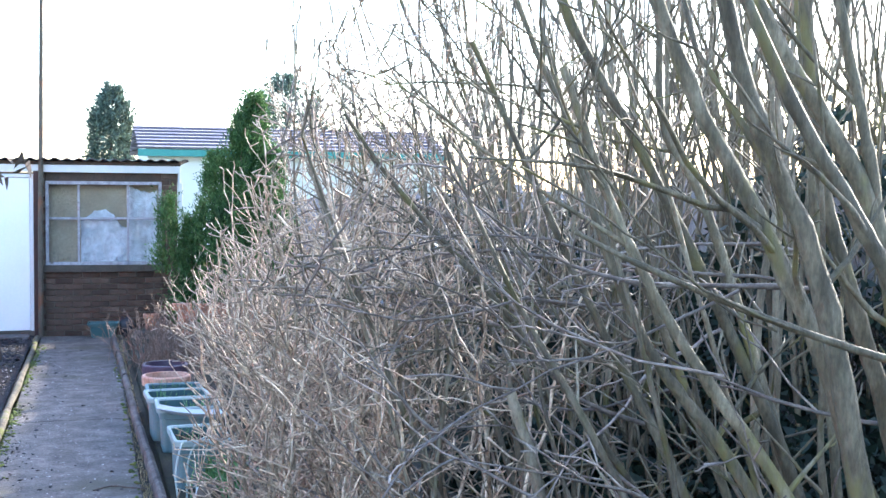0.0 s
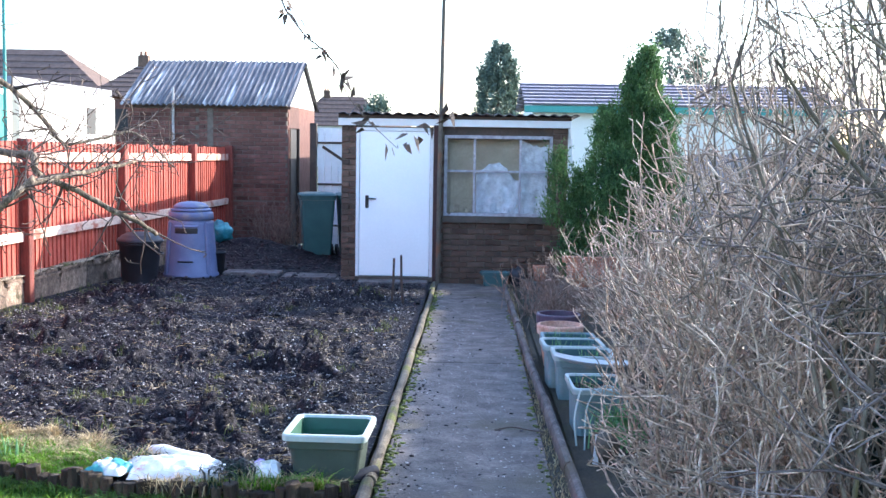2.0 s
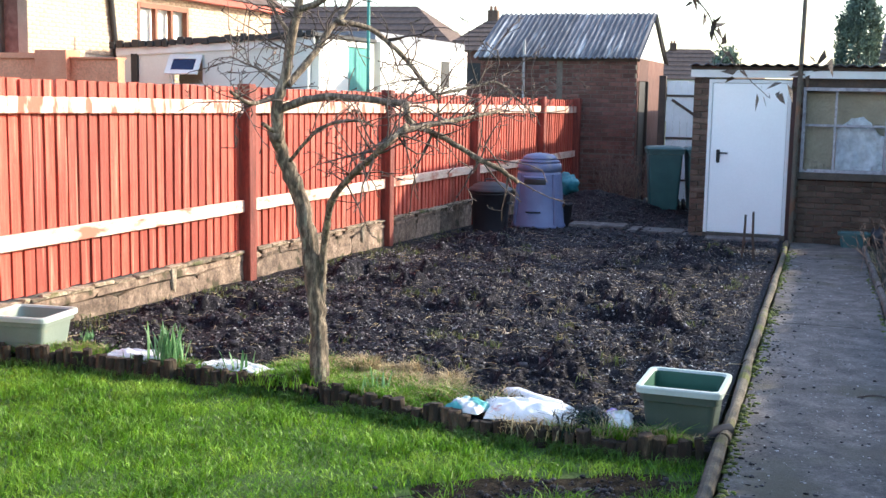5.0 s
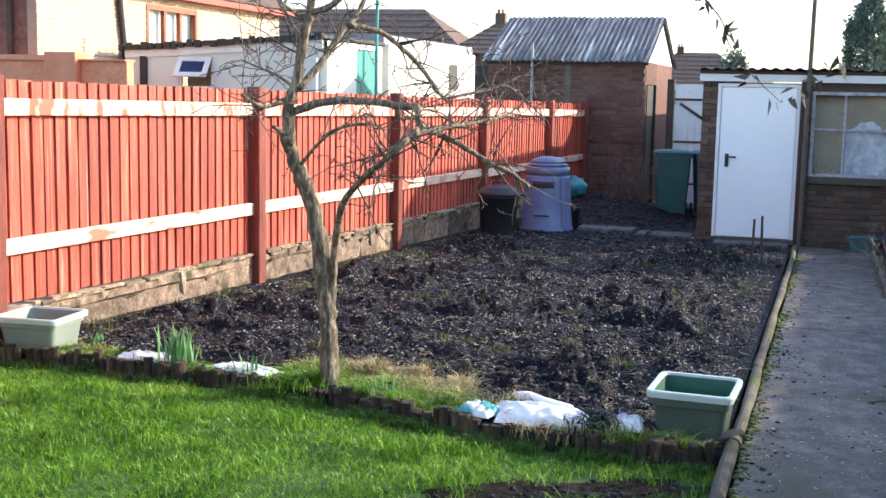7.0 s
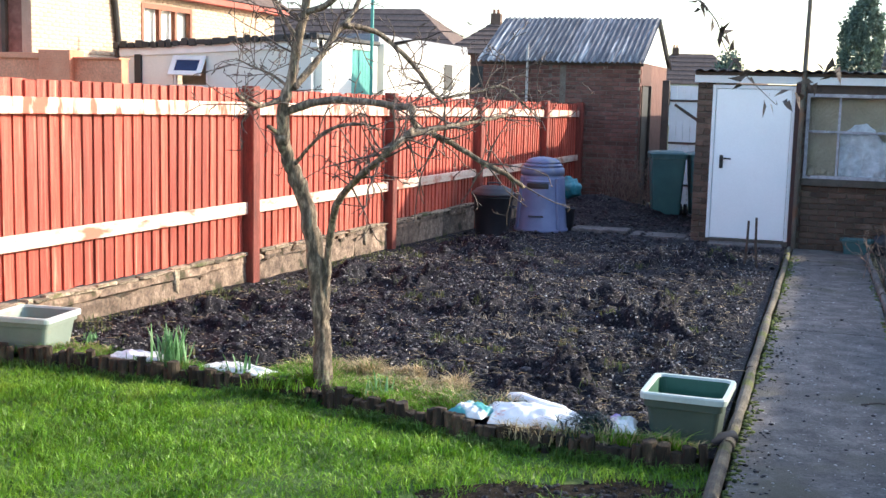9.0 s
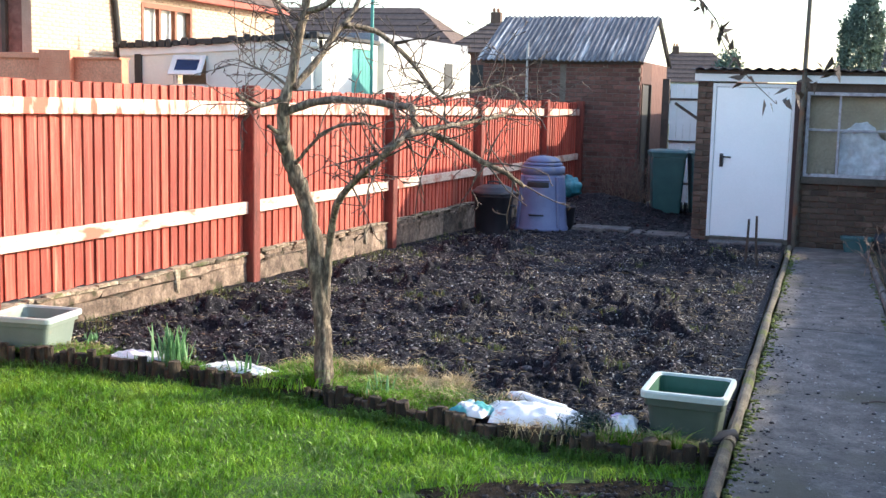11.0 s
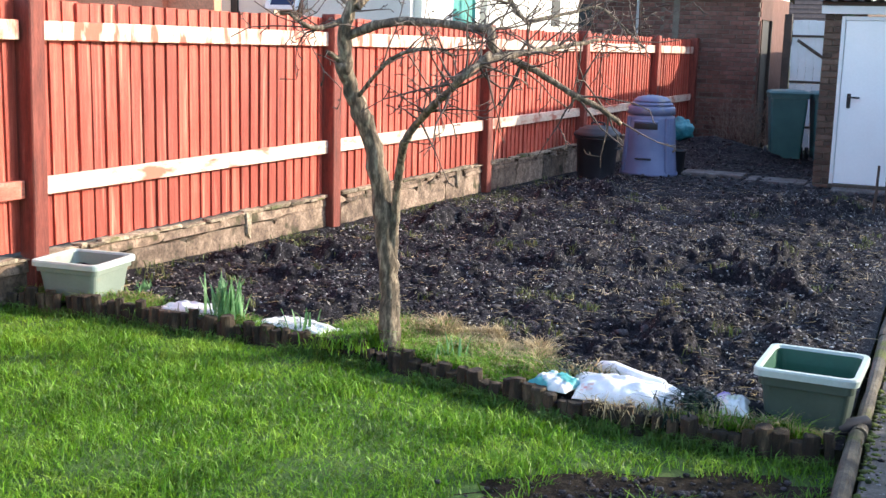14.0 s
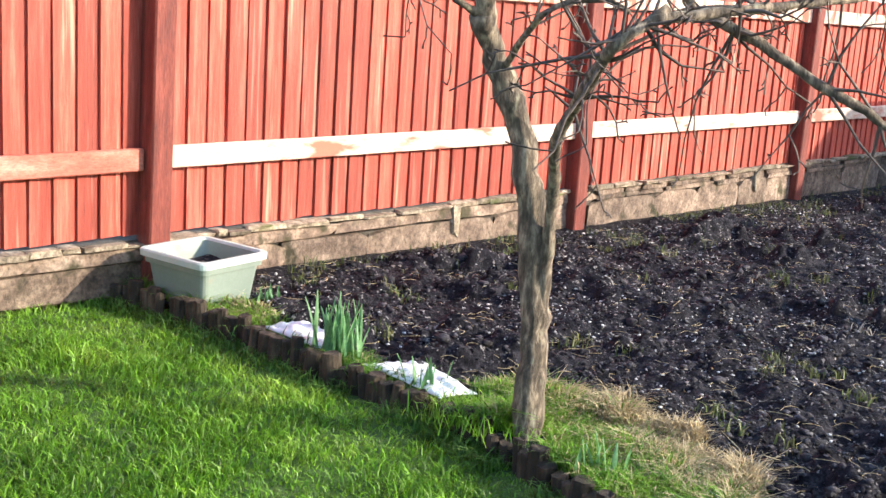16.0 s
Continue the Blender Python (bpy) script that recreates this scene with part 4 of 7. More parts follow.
while y < 21.0:
    # long dressed stones, broken into thin rubble courses towards the far end
    L = R.uniform(0.45, 1.1) if y < 9.6 else R.uniform(0.16, 0.5)
    cuts = [0.026, 0.1] if y < 9.6 else [0.026, 0.062, 0.1]
    for za, zb in zip(cuts, cuts[1:]):
        p = on_fence(R.uniform(-0.02, 0.012), y + L / 2 + (R.uniform(-0.05, 0.05) if y > 9.6 else 0), (za + zb) / 2)
        piece("stone", R.choice(stone_meshes), Matrix.Translation(p) @ pose(0, 0, 0, R.uniform(-0.8, 0.8), R.uniform(-3, 3), -TURN_F + R.uniform(-1, 1)) @ Matrix.Diagonal((0.085, L - R.uniform(0.012, 0.03), (zb - za) * R.uniform(0.84, 0.97), 1)), wall)
    y += L
y = -3.1
while y < 21.0:
    # thin flat stones laid as a ragged capping
    L = R.uniform(0.07, 0.3)
    h = R.uniform(0.014, 0.036)
    p = on_fence(R.uniform(-0.006, 0.026), y + L / 2, 0.104 + h / 2)
    piece("capping_stone", R.choice(cap_meshes), Matrix.Translation(p) @ pose(0, 0, 0, R.uniform(-1.5, 1.5), R.uniform(-5, 5), -TURN_F + R.uniform(-4, 4)) @ Matrix.Diagonal((0.095, L - 0.008, h, 1)), wall)
    y += L
for yy in (8.55, 12.2):
    p = on_fence(0.012, yy, 0.03)
    piece("upright_stone", cap_meshes[0], Matrix.Translation(p) @ pose(0, 0, 0, 0, 0, -TURN_F) @ Matrix.Diagonal((0.09, 0.07, 0.19, 1)), wall)

# grey boarded fence on the far side of the planted bed
rfence = empty("right_fence", (3.4, 14, G(14)), label="weathered grey boarded fence behind the shrubs", category="fence", kind="structure")
RF = Vector((3.4, 14, G(14)))
rb = [block_mesh("board", 0.02, 0.142, 1.0, M["greyfence"], 0.003, 0.0, 400 + s) for s in range(3)]
yy = 2.4
while yy < 21.5:
    h = 1.8 + R.uniform(-0.015, 0.015)
    o = piece("board", R.choice(rb), Matrix.Translation((3.4 + R.uniform(-0.003, 0.003), yy, G(yy) + h / 2 - 0.02)) @ Matrix.Diagonal((1, 1, h, 1)), None)
    o.parent = rfence
    o.matrix_parent_inverse = Matrix.Translation(-RF)
    yy += 0.148
for yy in (3.5, 6.5, 9.5, 12.5, 15.5, 18.5, 21.5):
    o = block("post", 3.415, 3.5, yy - 0.045, yy + 0.045, G(yy) - 0.2, G(yy) + 1.85, M["greyfence"])
    o.parent = rfence
    o.matrix_parent_inverse = Matrix.Translation(-RF)

# ---------------------------------------------------------------- brick shed
shed = empty("shed", (-0.4, 16.9, G(16)), label="small brown brick shed with a white door and corrugated roof", category="shed", kind="structure")
SO = Vector((-0.4, 16.9, G(16)))


def into(ob, parent_origin, parent):
    """Makes ob a part of a thing whose Empty stands at parent_origin."""
    ob.parent = parent
    ob.matrix_parent_inverse = Matrix.Translation(-Vector(parent_origin))
    return ob


def sblock(name, x0, x1, y0, y1, z0, z1, m, label="", c=0.004):
    return into(block(name, x0, x1, y0, y1, z0, z1, M[m], None, label, c), SO, shed)


ZG = G(16) - 0.02
YF = 15.9
for nm, a in (("wall_left", (-1.93, -1.82, YF + 0.025, 17.9, ZG, 1.86)), ("wall_right", (0.97, 1.08, YF + 0.025, 17.9, ZG, 1.86)), ("wall_back", (-1.82, 0.97, 17.8, 17.9, ZG, 1.86)),
              ("pier_left", (-1.82, -1.735, YF + 0.025, YF + 0.13, ZG, 1.86)), ("pier_mid", (-0.70, -0.56, YF + 0.025, YF + 0.13, ZG, 1.86)),
              ("apron", (-0.56, 0.88, YF + 0.025, YF + 0.13, ZG, 0.6)), ("pier_right", (0.88, 0.97, YF + 0.025, YF + 0.13, ZG, 1.86)), ("lintel", (-0.56, 0.88, YF + 0.025, YF + 0.13, 1.735, 1.86))):
    sblock(nm, *a, "darkwood" if nm == "lintel" else "mortar")
sblock("shed_floor", -1.82, 0.97, YF + 0.13, 17.8, ZG, ZG + 0.05, "inside")
brick_m = [block_mesh("brick", 0.212, 0.1, 0.063, M["brick"], 0.005, 0.002, 80 + s) for s in range(5)]


def courses(xa, xb, za, zb, y, fulls, parent, origin, odd=0):
    z, row = za, odd
    while z + 0.06 < zb:
        x = xa - (0.112 if row % 2 else 0.0)
        while x < xb - 0.03:
            a, b = max(x, xa), min(x + 0.214, xb)
            if b - a > 0.04:
                me = R.choice(fulls)
                m = Matrix.Translation((((a + b) / 2), y + R.uniform(-0.002, 0.002) + 0.05, z + 0.034)) @ Matrix.Diagonal(((b - a - 0.004) / 0.212, 1, 1, 1))
                into(piece("brick", me, m, None), origin, parent)
            x += 0.224
        z += 0.075
        row += 1


courses(-1.93, -1.735, ZG, 1.84, YF, brick_m, shed, SO)
courses(-0.56, 0.88, ZG, 0.60, YF, brick_m, shed, SO)
courses(0.88, 1.08, ZG, 1.84, YF, brick_m, shed, SO, 1)
courses(-0.70, -0.56, ZG, 1.84, YF, brick_m, shed, SO, 1)

# white steel door in its frame
door = into(empty("door", (-1.21, YF, -0.2)), SO, shed)
door["label"] = "closed white steel door with a black handle"
DO = Vector((-1.21, YF, -0.2))


def dblock(name, x0, x1, y0, y1, z0, z1, m, label="", c=0.004):
    return into(block(name, x0, x1, y0, y1, z0, z1, M[m], None, label, c), DO, door)


dblock("frame_left", -1.735, -1.69, YF - 0.01, YF + 0.06, -0.19, 1.82, "white")
dblock("frame_right", -0.745, -0.70, YF - 0.01, YF + 0.06, -0.19, 1.82, "white")
dblock("frame_top", -1.69, -0.745, YF - 0.01, YF + 0.06, 1.775, 1.82, "white")
dblock("leaf", -1.686, -0.749, YF + 0.004, YF + 0.045, -0.165, 1.771, "white_door", "flat white steel door leaf with streaks of dirt near its foot", 0.006)
dblock("threshold", -1.74, -0.69, YF - 0.06, YF + 0.06, -0.25, -0.17, "wallcore", "dark stone threshold")
hb = bmesh.new()
bmesh.ops.create_cube(hb, size=1.0, matrix=Matrix.Translation((-1.585, YF - 0.004, 0.83)) @ Matrix.Diagonal((0.045, 0.012, 0.17, 1)))
bmesh.ops.bevel(hb, geom=hb.edges[:], offset=0.004, segments=2)
hp = part("handle_plate", hb, M["black"], None)
into(hp, DO, door)
lever = link("handle_lever", *tube(spline([(-1.585, YF - 0.01, 0.875), (-1.585, YF - 0.05, 0.875), (-1.55, YF - 0.06, 0.875), (-1.46, YF - 0.058, 0.872)], 4), 0.011, 8), M["black"])
into(lever, DO, door)

# window with white-grey bars, a pale bundle behind the glass
win = into(empty("window", (0.16, YF, 0.66)), SO, shed)
win["label"] = "six-pane window with flaking pale bars and a stone sill"
WO = Vector((0.16, YF, 0.66))


def wblock(name, x0, x1, y0, y1, z0, z1, m, label=""):
    return into(block(name, x0, x1, y0, y1, z0, z1, M[m], None, label, 0.003), WO, win)


wblock("frame_left", -0.56, -0.52, YF + 0.005, YF + 0.075, 0.66, 1.735, "oldpaint")
wblock("frame_right", 0.84, 0.88, YF + 0.005, YF + 0.075, 0.66, 1.735, "oldpaint")
wblock("frame_top", -0.52, 0.84, YF + 0.005, YF + 0.075, 1.692, 1.735, "oldpaint")
wblock("frame_bottom", -0.52, 0.84, YF + 0.005, YF + 0.075, 0.66, 0.70, "oldpaint")
for xb in (-0.155, 0.455):
    wblock("glazing_bar", xb - 0.014, xb + 0.014, YF + 0.012, YF + 0.06, 0.70, 1.692, "oldpaint")
for xa, xb in ((-0.52, -0.169), (-0.141, 0.441), (0.469, 0.84)):
    wblock("glazing_bar", xa, xb, YF + 0.014, YF + 0.058, 1.245, 1.273, "oldpaint")
    for za, zb in ((0.70, 1.245), (1.273, 1.692)):
        o = wblock("pane", xa, xb, YF + 0.034, YF + 0.038, za, zb, "glass")
        o.visible_shadow = False
wblock("sill", -0.6, 0.92, YF - 0.06, YF + 0.06, 0.575, 0.66, "wallcore", "dark weathered stone sill")
# Added tan board gives the panes the tone of their sky reflection.
wblock("backing", -0.54, 0.86, YF + 0.2, YF + 0.22, 0.62, 1.8, "inside", "brown board leaning inside the window")


def bundle(name, cx, cy, cz, sx, sy, sz, m, rnd, rough=0.22, sub=3):
    bm = bmesh.new()
    bmesh.ops.create_icosphere(bm, subdivisions=sub, radius=1.0)
    off = rnd.uniform(0, 50)
    for v in bm.verts:
        d = 1 + rough * noise.noise(v.co * 1.7 + Vector((off, 0, 0))) + rough * 0.7 * noise.noise(v.co * 4.1 + Vector((0, off, 0)))
        flat = 0.75 if v.co.z < -0.3 else 1.0
        v.co = Vector((v.co.x * sx * d, v.co.y * sy * d, v.co.z * sz * d * flat))
        v.co += Vector((cx, cy, cz))
    me = bpy.data.meshes.new(name)
    bm.to_mesh(me)
    bm.free()
    me.polygons.foreach_set("use_smooth", [True] * len(me.polygons))
    me.materials.append(M[m])
    return new(name, me)


shelf = into(block("bench", -0.54, 0.95, YF + 0.08, YF + 0.19, 0.62, 0.66, M["darkwood"]), SO, shed)


def drape(name, x0, x1, top, y, m, label, seed):
    """Crumpled sheeting stood on the bench, with a ragged top edge."""
    nx, nz = 40, 34
    v, f = [], []
    for side in (0, 1):
        for j in range(nz):
            for k in range(nx):
                x = x0 + (x1 - x0) * k / (nx - 1)
                h = top(x) + 0.03 * noise.noise(Vector((x * 14, seed, 0))) + 0.015 * noise.noise(Vector((x * 37, seed, 1)))
                z = 0.662 + (h - 0.662) * j / (nz - 1)
                v.append((x, y + 0.03 * noise.noise(Vector((x * 9, z * 7, seed))) + 0.014 * noise.noise(Vector((x * 24, z * 20, seed))) + side * 0.012, z))
    n = nx * nz
    for j in range(nz - 1):
        for k in range(nx - 1):
            q = (j * nx + k, j * nx + k + 1, (j + 1) * nx + k + 1, (j + 1) * nx + k)
            f += [q, tuple(n + a for a in q[::-1])]
    for k in range(nx - 1):
        a = (nz - 1) * nx + k
        f.append((a, a + 1, n + a + 1, n + a))
    return tagged(link(name, v, f, M[m], smooth=True), label=label, category="sheeting")


drape("net_bundle", -0.13, 0.44, lambda x: 1.3 + 0.16 * math.sin((x + 0.02) * 10.5) * (1 if x > 0.28 else 0.45), YF + 0.12, "net", "pale crumpled netting piled on the bench inside the window", 1)
drape("plastic_sheet", 0.47, 0.83, lambda x: 1.64 - 0.05 * math.sin(x * 11), YF + 0.14, "net", "pale plastic sheet hung behind the glass", 5)
drape("cloth_heap", -0.51, -0.2, lambda x: 0.8 + 0.05 * math.sin(x * 9), YF + 0.12, "inside", "low brown cloth heap on the bench", 9)

# roof: white fascia, dark strip painting the shaded gap, corrugated sheets
sblock("fascia", -1.97, 1.12, YF - 0.05, YF - 0.025, 1.845, 1.94, "white", "white painted fascia board")
sblock("roof_batten", -1.97, 1.12, YF - 0.045, YF + 0.03, 1.94, 1.985, "darkwood")
sblock("barge_right", 1.085, 1.12, YF - 0.02, 17.95, 1.72, 1.95, "white", "white barge board")
sblock("downpipe", 1.09, 1.15, YF + 0.02, YF + 0.08, 1.2, 1.72, "white", "white gutter downpipe")


def corrugated(name, x0, x1, ya, za, yb, zb, m, pitch=0.146, depth=0.026, thick=0.008, per=6, rag=0.0, seed=0):
    r = random.Random(seed)
    n = int((x1 - x0) / pitch * per) + 1
    rows = 4
    v, f = [], []
    for s in (0, 1):
        for j in range(rows):
            t = j / (rows - 1)
            for k in range(n):
                x = x0 + (x1 - x0) * k / (n - 1)
                h = depth * 0.5 * math.cos(2 * math.pi * x / pitch)
                yy = ya + (yb - ya) * t - (rag * noise.noise(Vector((x * 3, seed, 0))) if j == 0 else 0)
                v.append((x, yy, za + (zb - za) * t + h - s * thick + 0.006 * noise.noise(Vector((x * 2, yy * 2, 1)))))
    for s in (0, 1):
        for j in range(rows - 1):
            for k in range(n - 1):
                q = [s * rows * n + j * n + k, s * rows * n + j * n + k + 1, s * rows * n + (j + 1) * n + k + 1, s * rows * n + (j + 1) * n + k]
                f.append(q if s == 0 else q[::-1])
    for k in range(n - 1):
        f.append((k + 1, k, rows * n + k, rows * n + k + 1))
    return link(name, v, f, M[m], smooth=True)


for k in range(4):
    x0 = -2.0 + k * 0.795
    o = corrugated("roof_sheet", x0, x0 + 0.83, YF - 0.16, 2.012 + 0.004 * (k % 2), 18.05, 1.97 + 0.004 * (k % 2), "asbestos", seed=k)
    into(o, SO, shed)

# tall pole strapped beside the door
tagged(link("aerial_pole", *tube([(-0.62, YF - 0.1, G(15.8) - 0.1), (-0.615, YF - 0.1, 1.2), (-0.6, YF - 0.1, 2.6), (-0.575, YF - 0.1, 4.9)], [0.034, 0.033, 0.03, 0.02], 10), M["rust"]),
              label="tall thin rusty metal pole in front of the shed", category="pole")
tagged(block("pole_stake", -0.70, -0.6, YF - 0.06, YF - 0.002, G(15.8) - 0.1, 1.86, M["brownframe_dark"]), label="dark red timber upright fixed beside the shed door", category="timber post")

# ---------------------------------------------------------------- brick outhouse behind
OX0, OX1, OY, OE = -6.38, -3.5, 21.3, 2.27
out = empty("outhouse", (-4.8, 23, G(22)), label="old red brick outhouse with a corrugated grey roof", category="outhouse", kind="structure")
OO = Vector((-4.8, 23, G(22)))
zg = G(22) - 0.05
RY, RZ = OY + 1.8, 3.14


def oblock(name, x0, x1, y0, y1, z0, z1, m, label="", c=0.004):
    return into(block(name, x0, x1, y0, y1, z0, z1, M[m], None, label, c), OO, out)


oblock("wall_front", OX0, OX1 - 0.02, OY + 0.015, OY + 0.115, zg, OE - 0.02, "mortar")
oblock("wall_left", OX0, OX0 + 0.1, OY + 0.115, OY + 3.6, zg, OE - 0.02, "mortar")
oblock("wall_back", OX0 + 0.1, OX1 - 0.02, OY + 3.5, OY + 3.6, zg, OE - 0.02, "mortar")
oblock("wall_right_front", OX1 - 0.1, OX1, OY + 0.118, OY + 0.2, zg, OE - 0.02, "brick_red")
oblock("wall_right_back", OX1 - 0.1, OX1, OY + 1.35, OY + 3.5, zg, OE - 0.02, "brick_red")
oblock("door_head", OX1 - 0.1, OX1, OY + 0.2, OY + 1.35, 1.85, OE - 0.02, "brick_red")
oblock("door_jamb", OX1 - 0.09, OX1 + 0.02, OY + 0.2, OY + 0.3, zg, 1.85, "darkwood")
oblock("door_jamb", OX1 - 0.09, OX1 + 0.02, OY + 1.28, OY + 1.35, zg, 1.85, "darkwood")
# The opening is closed by a black panel, its inner shade as colour.
oblock("plank_door", OX1 - 0.07, OX1 - 0.03, OY + 0.3, OY + 1.28, zg, 1.85, "black", "dark open doorway")
for xg in (OX0 + 0.01, OX1 - 0.1):
    v, f = [(xg, OY, OE - 0.02), (xg, OY + 3.6, OE - 0.02), (xg, RY, RZ - 0.05), (xg + 0.09, OY, OE - 0.02), (xg + 0.09, OY + 3.6, OE - 0.02), (xg + 0.09, RY, RZ - 0.05)], [(0, 1, 2), (5, 4, 3), (0, 2, 5, 3), (1, 4, 5, 2), (0, 3, 4, 1)]
    into(link("gable", v, [q[::-1] for q in f], M["render_cream"], None, "pale rendered gable"), OO, out)
sheet_lab = "grey weathered corrugated roof sheet"
for k in range(4):
    w = (OX1 - OX0 + 0.13) / 4
    x0 = OX0 - 0.1 + k * w
    o = corrugated("roof_sheet", x0, x0 + w + 0.04, OY - 0.14, OE - 0.03 + 0.006 * (k % 2), RY + 0.04, RZ + 0.006 * (k % 2), "asbestos", 0.1, 0.036, 0.01, 6, 0.06, 20 + k)
    into(o, OO, out)
    o = corrugated("roof_sheet", x0, x0 + w + 0.04, RY + 0.04, RZ - 0.01, OY + 3.74, OE - 0.03, "asbestos", 0.1, 0.036, 0.01, 6, 0.0, 30 + k)
    into(o, OO, out)
oblock("eave_board", OX0 - 0.05, OX1 + 0.05, OY - 0.03, OY - 0.005, OE - 0.09, OE - 0.045, "darkwood")
vent = into(link("vent_pipe", *tube([(-5.55, OY - 0.05, 1.3), (-5.55, OY - 0.05, 2.55)], 0.025, 8), M["greywood"]), OO, out)
oblock("mortar_scar", -4.95, -4.84, OY - 0.006, OY + 0.014, 1.5, OE - 0.06, "mortar", "pale mortar scar down the brickwork")
red_m = [block_mesh("brick", 0.212, 0.1, 0.063, M["brick_red"], 0.005, 0.002, 180 + s) for s in range(5)]
courses(-5.1, OX1, 0.55, OE - 0.04, OY, red_m, out, OO)
rest = []
for (xa, xb, za, zb) in ((OX0, -5.1, zg, OE - 0.04), (-5.1, OX1, zg, 0.54)):
    z, row = za, 0
    while z + 0.06 < zb:
        x = xa - (0.112 if row % 2 else 0)
        while x < xb - 0.03:
            a, b = max(x, xa), min(x + 0.214, xb)
            if b - a > 0.05:
                rest.append(cham(a, b - 0.004, OY + R.uniform(-0.002, 0.002), OY + 0.1, z, z + 0.064, 0.005))
            x += 0.224
        z += 0.075
        row += 1
o = link("bricks", *merge(rest), M["brick_red_rest"])
o["kind"] = "stuff"
into(o, OO, out)

# plain unseen wall behind shed and gate, added to shade the fence and outhouse
bw = empty("shade_wall", (-1.78, 22, G(22)), label="unseen plain brick wall added behind the shed to cast shade", category="wall", kind="structure")
into(block("wall_body", -1.76, -1.6, 18.1, 27.0, G(22) - 0.3, 2.02, M["brick"]), (-1.78, 22, G(22)), bw)
into(block("coping", -1.79, -1.57, 18.1, 27.0, 2.02, 2.08, M["concrete"]), (-1.78, 22, G(22)), bw)

# gate between the outhouse and the shed
gate = empty("gate", (-2.4, 21.6, G(21)), label="white boarded side gate with dark diagonal brace", category="gate")
GO = Vector((-2.4, 21.6, G(21)))
for k in range(9):
    x0 = -3.0 + k * 0.125
    into(block("gate_board", x0, x0 + 0.12, 21.6, 21.625, G(21) + 0.02, 1.86 + R.uniform(-0.01, 0.01), M["white"]), GO, gate)
for zc in (1.6, 0.85, 0.1):
    into(block("strap", -3.0, -1.88, 21.57, 21.598, zc - 0.018, zc + 0.018, M["darkwood"]), GO, gate)
br = link("brace", *cham(-0.55, 0.55, -0.011, 0.011, -0.025, 0.025, 0.003), M["darkwood"])
br.matrix_basis = pose(-2.45, 21.585, 1.23, 0, 33, 0)
into(br, GO, gate)
into(block("gate_post", -3.14, -3.02, 21.55, 21.67, G(21) - 0.1, 1.95, M["darkwood"]), GO, gate)
into(block("gate_post", -1.87, -1.77, 21.55, 21.67, G(21) - 0.1, 1.95, M["darkwood"]), GO, gate)

# ---------------------------------------------------------------- bins
def wheelie(x, y, turn, label):
    z = G(y)
    b = empty("wheelie_bin", (x, y, z), label=label, category="wheelie bin", group="wheelie bins by the gate")
    b.rotation_euler[2] = radians(turn)
    b.scale = (1.0, 0.95, 1.0)
    lo = [rounded_loop(0.22, 0.25, 0.04, 0.06), rounded_loop(0.235, 0.27, 0.04, 0.3), rounded_loop(0.27, 0.32, 0.04, 0.9), rounded_loop(0.27, 0.32, 0.04, 0.95), rounded_loop(0.29, 0.34, 0.045, 0.955), rounded_loop(0.29, 0.34, 0.045, 1.0)]
    link("body", *loft(lo, True, True), M["binplastic"], b)
    ld = [rounded_loop(0.3, 0.355, 0.05, 1.0), rounded_loop(0.305, 0.36, 0.05, 1.035), rounded_loop(0.27, 0.32, 0.06, 1.06), rounded_loop(0.15, 0.2, 0.06, 1.075)]
    link("lid", *loft(ld, True, True), M["binplastic"], b, smooth=False)
    link("handle_bar", *tube([(-0.24, 0.385, 0.99), (0.24, 0.385, 0.99)], 0.016, 8), M["binplastic"], b)
    link("axle", *tube([(-0.26, 0.24, 0.1), (0.26, 0.24, 0.1)], 0.012, 6), M["rust"], b)
    for s in (-1, 1):
        link("wheel", *tube([(s * 0.245, 0.24, 0.1), (s * 0.29, 0.24, 0.1)], 0.1, 18), M["blackplastic"], b, "black rubber wheel")
    return b


wheelie(-2.74, 19.55, 12, "dark green wheeled refuse bin standing beside the shed")
wheelie(-2.13, 19.7, 14, "dark green wheeled refuse bin half hidden behind the shed")

cx, cy = -4.0, 16.1
comp = empty("compost_bin", (cx, cy, G(cy)), label="blue-grey plastic compost bin with a stepped lid", category="compost bin")
comp.scale = (1.1, 1.1, 1.03)


def ring_loop(r, z, n=32, flute=0.0):
    """A round section, drawn in slightly at eight broad flutes."""
    return [(r * (1 - flute * max(0, math.cos(8 * math.pi * 2 * k / n)) ** 2) * math.cos(2 * math.pi * k / n), r * (1 - flute * max(0, math.cos(8 * math.pi * 2 * k / n)) ** 2) * math.sin(2 * math.pi * k / n), z) for k in range(n)]


body = [(0.335, 0.0, 0), (0.345, 0.012, 0), (0.338, 0.04, 0), (0.325, 0.055, 0.03), (0.3, 0.4, 0.05), (0.277, 0.7, 0.03), (0.272, 0.73, 0), (0.25, 0.742, 0), (0.25, 0.752, 0), (0.278, 0.756, 0), (0.272, 0.84, 0), (0.262, 0.852, 0), (0.21, 0.862, 0)]
link("body", *loft([ring_loop(r, z, 32, q) for r, z, q in body], True, True), M["bluegrey"], comp, smooth=True)
link("collar", *loft([ring_loop(r, z) for r, z in [(0.2, 0.863), (0.245, 0.866), (0.248, 0.885), (0.225, 0.9), (0.18, 0.905)]], True, True), M["bluegrey"], comp, smooth=True)
link("lid", *loft([ring_loop(r, z) for r, z in [(0.2, 0.906), (0.215, 0.91), (0.212, 0.93), (0.17, 0.962), (0.1, 0.982), (0.03, 0.988)]], True, True), M["bluegrey"], comp, "domed twist lid", smooth=True)
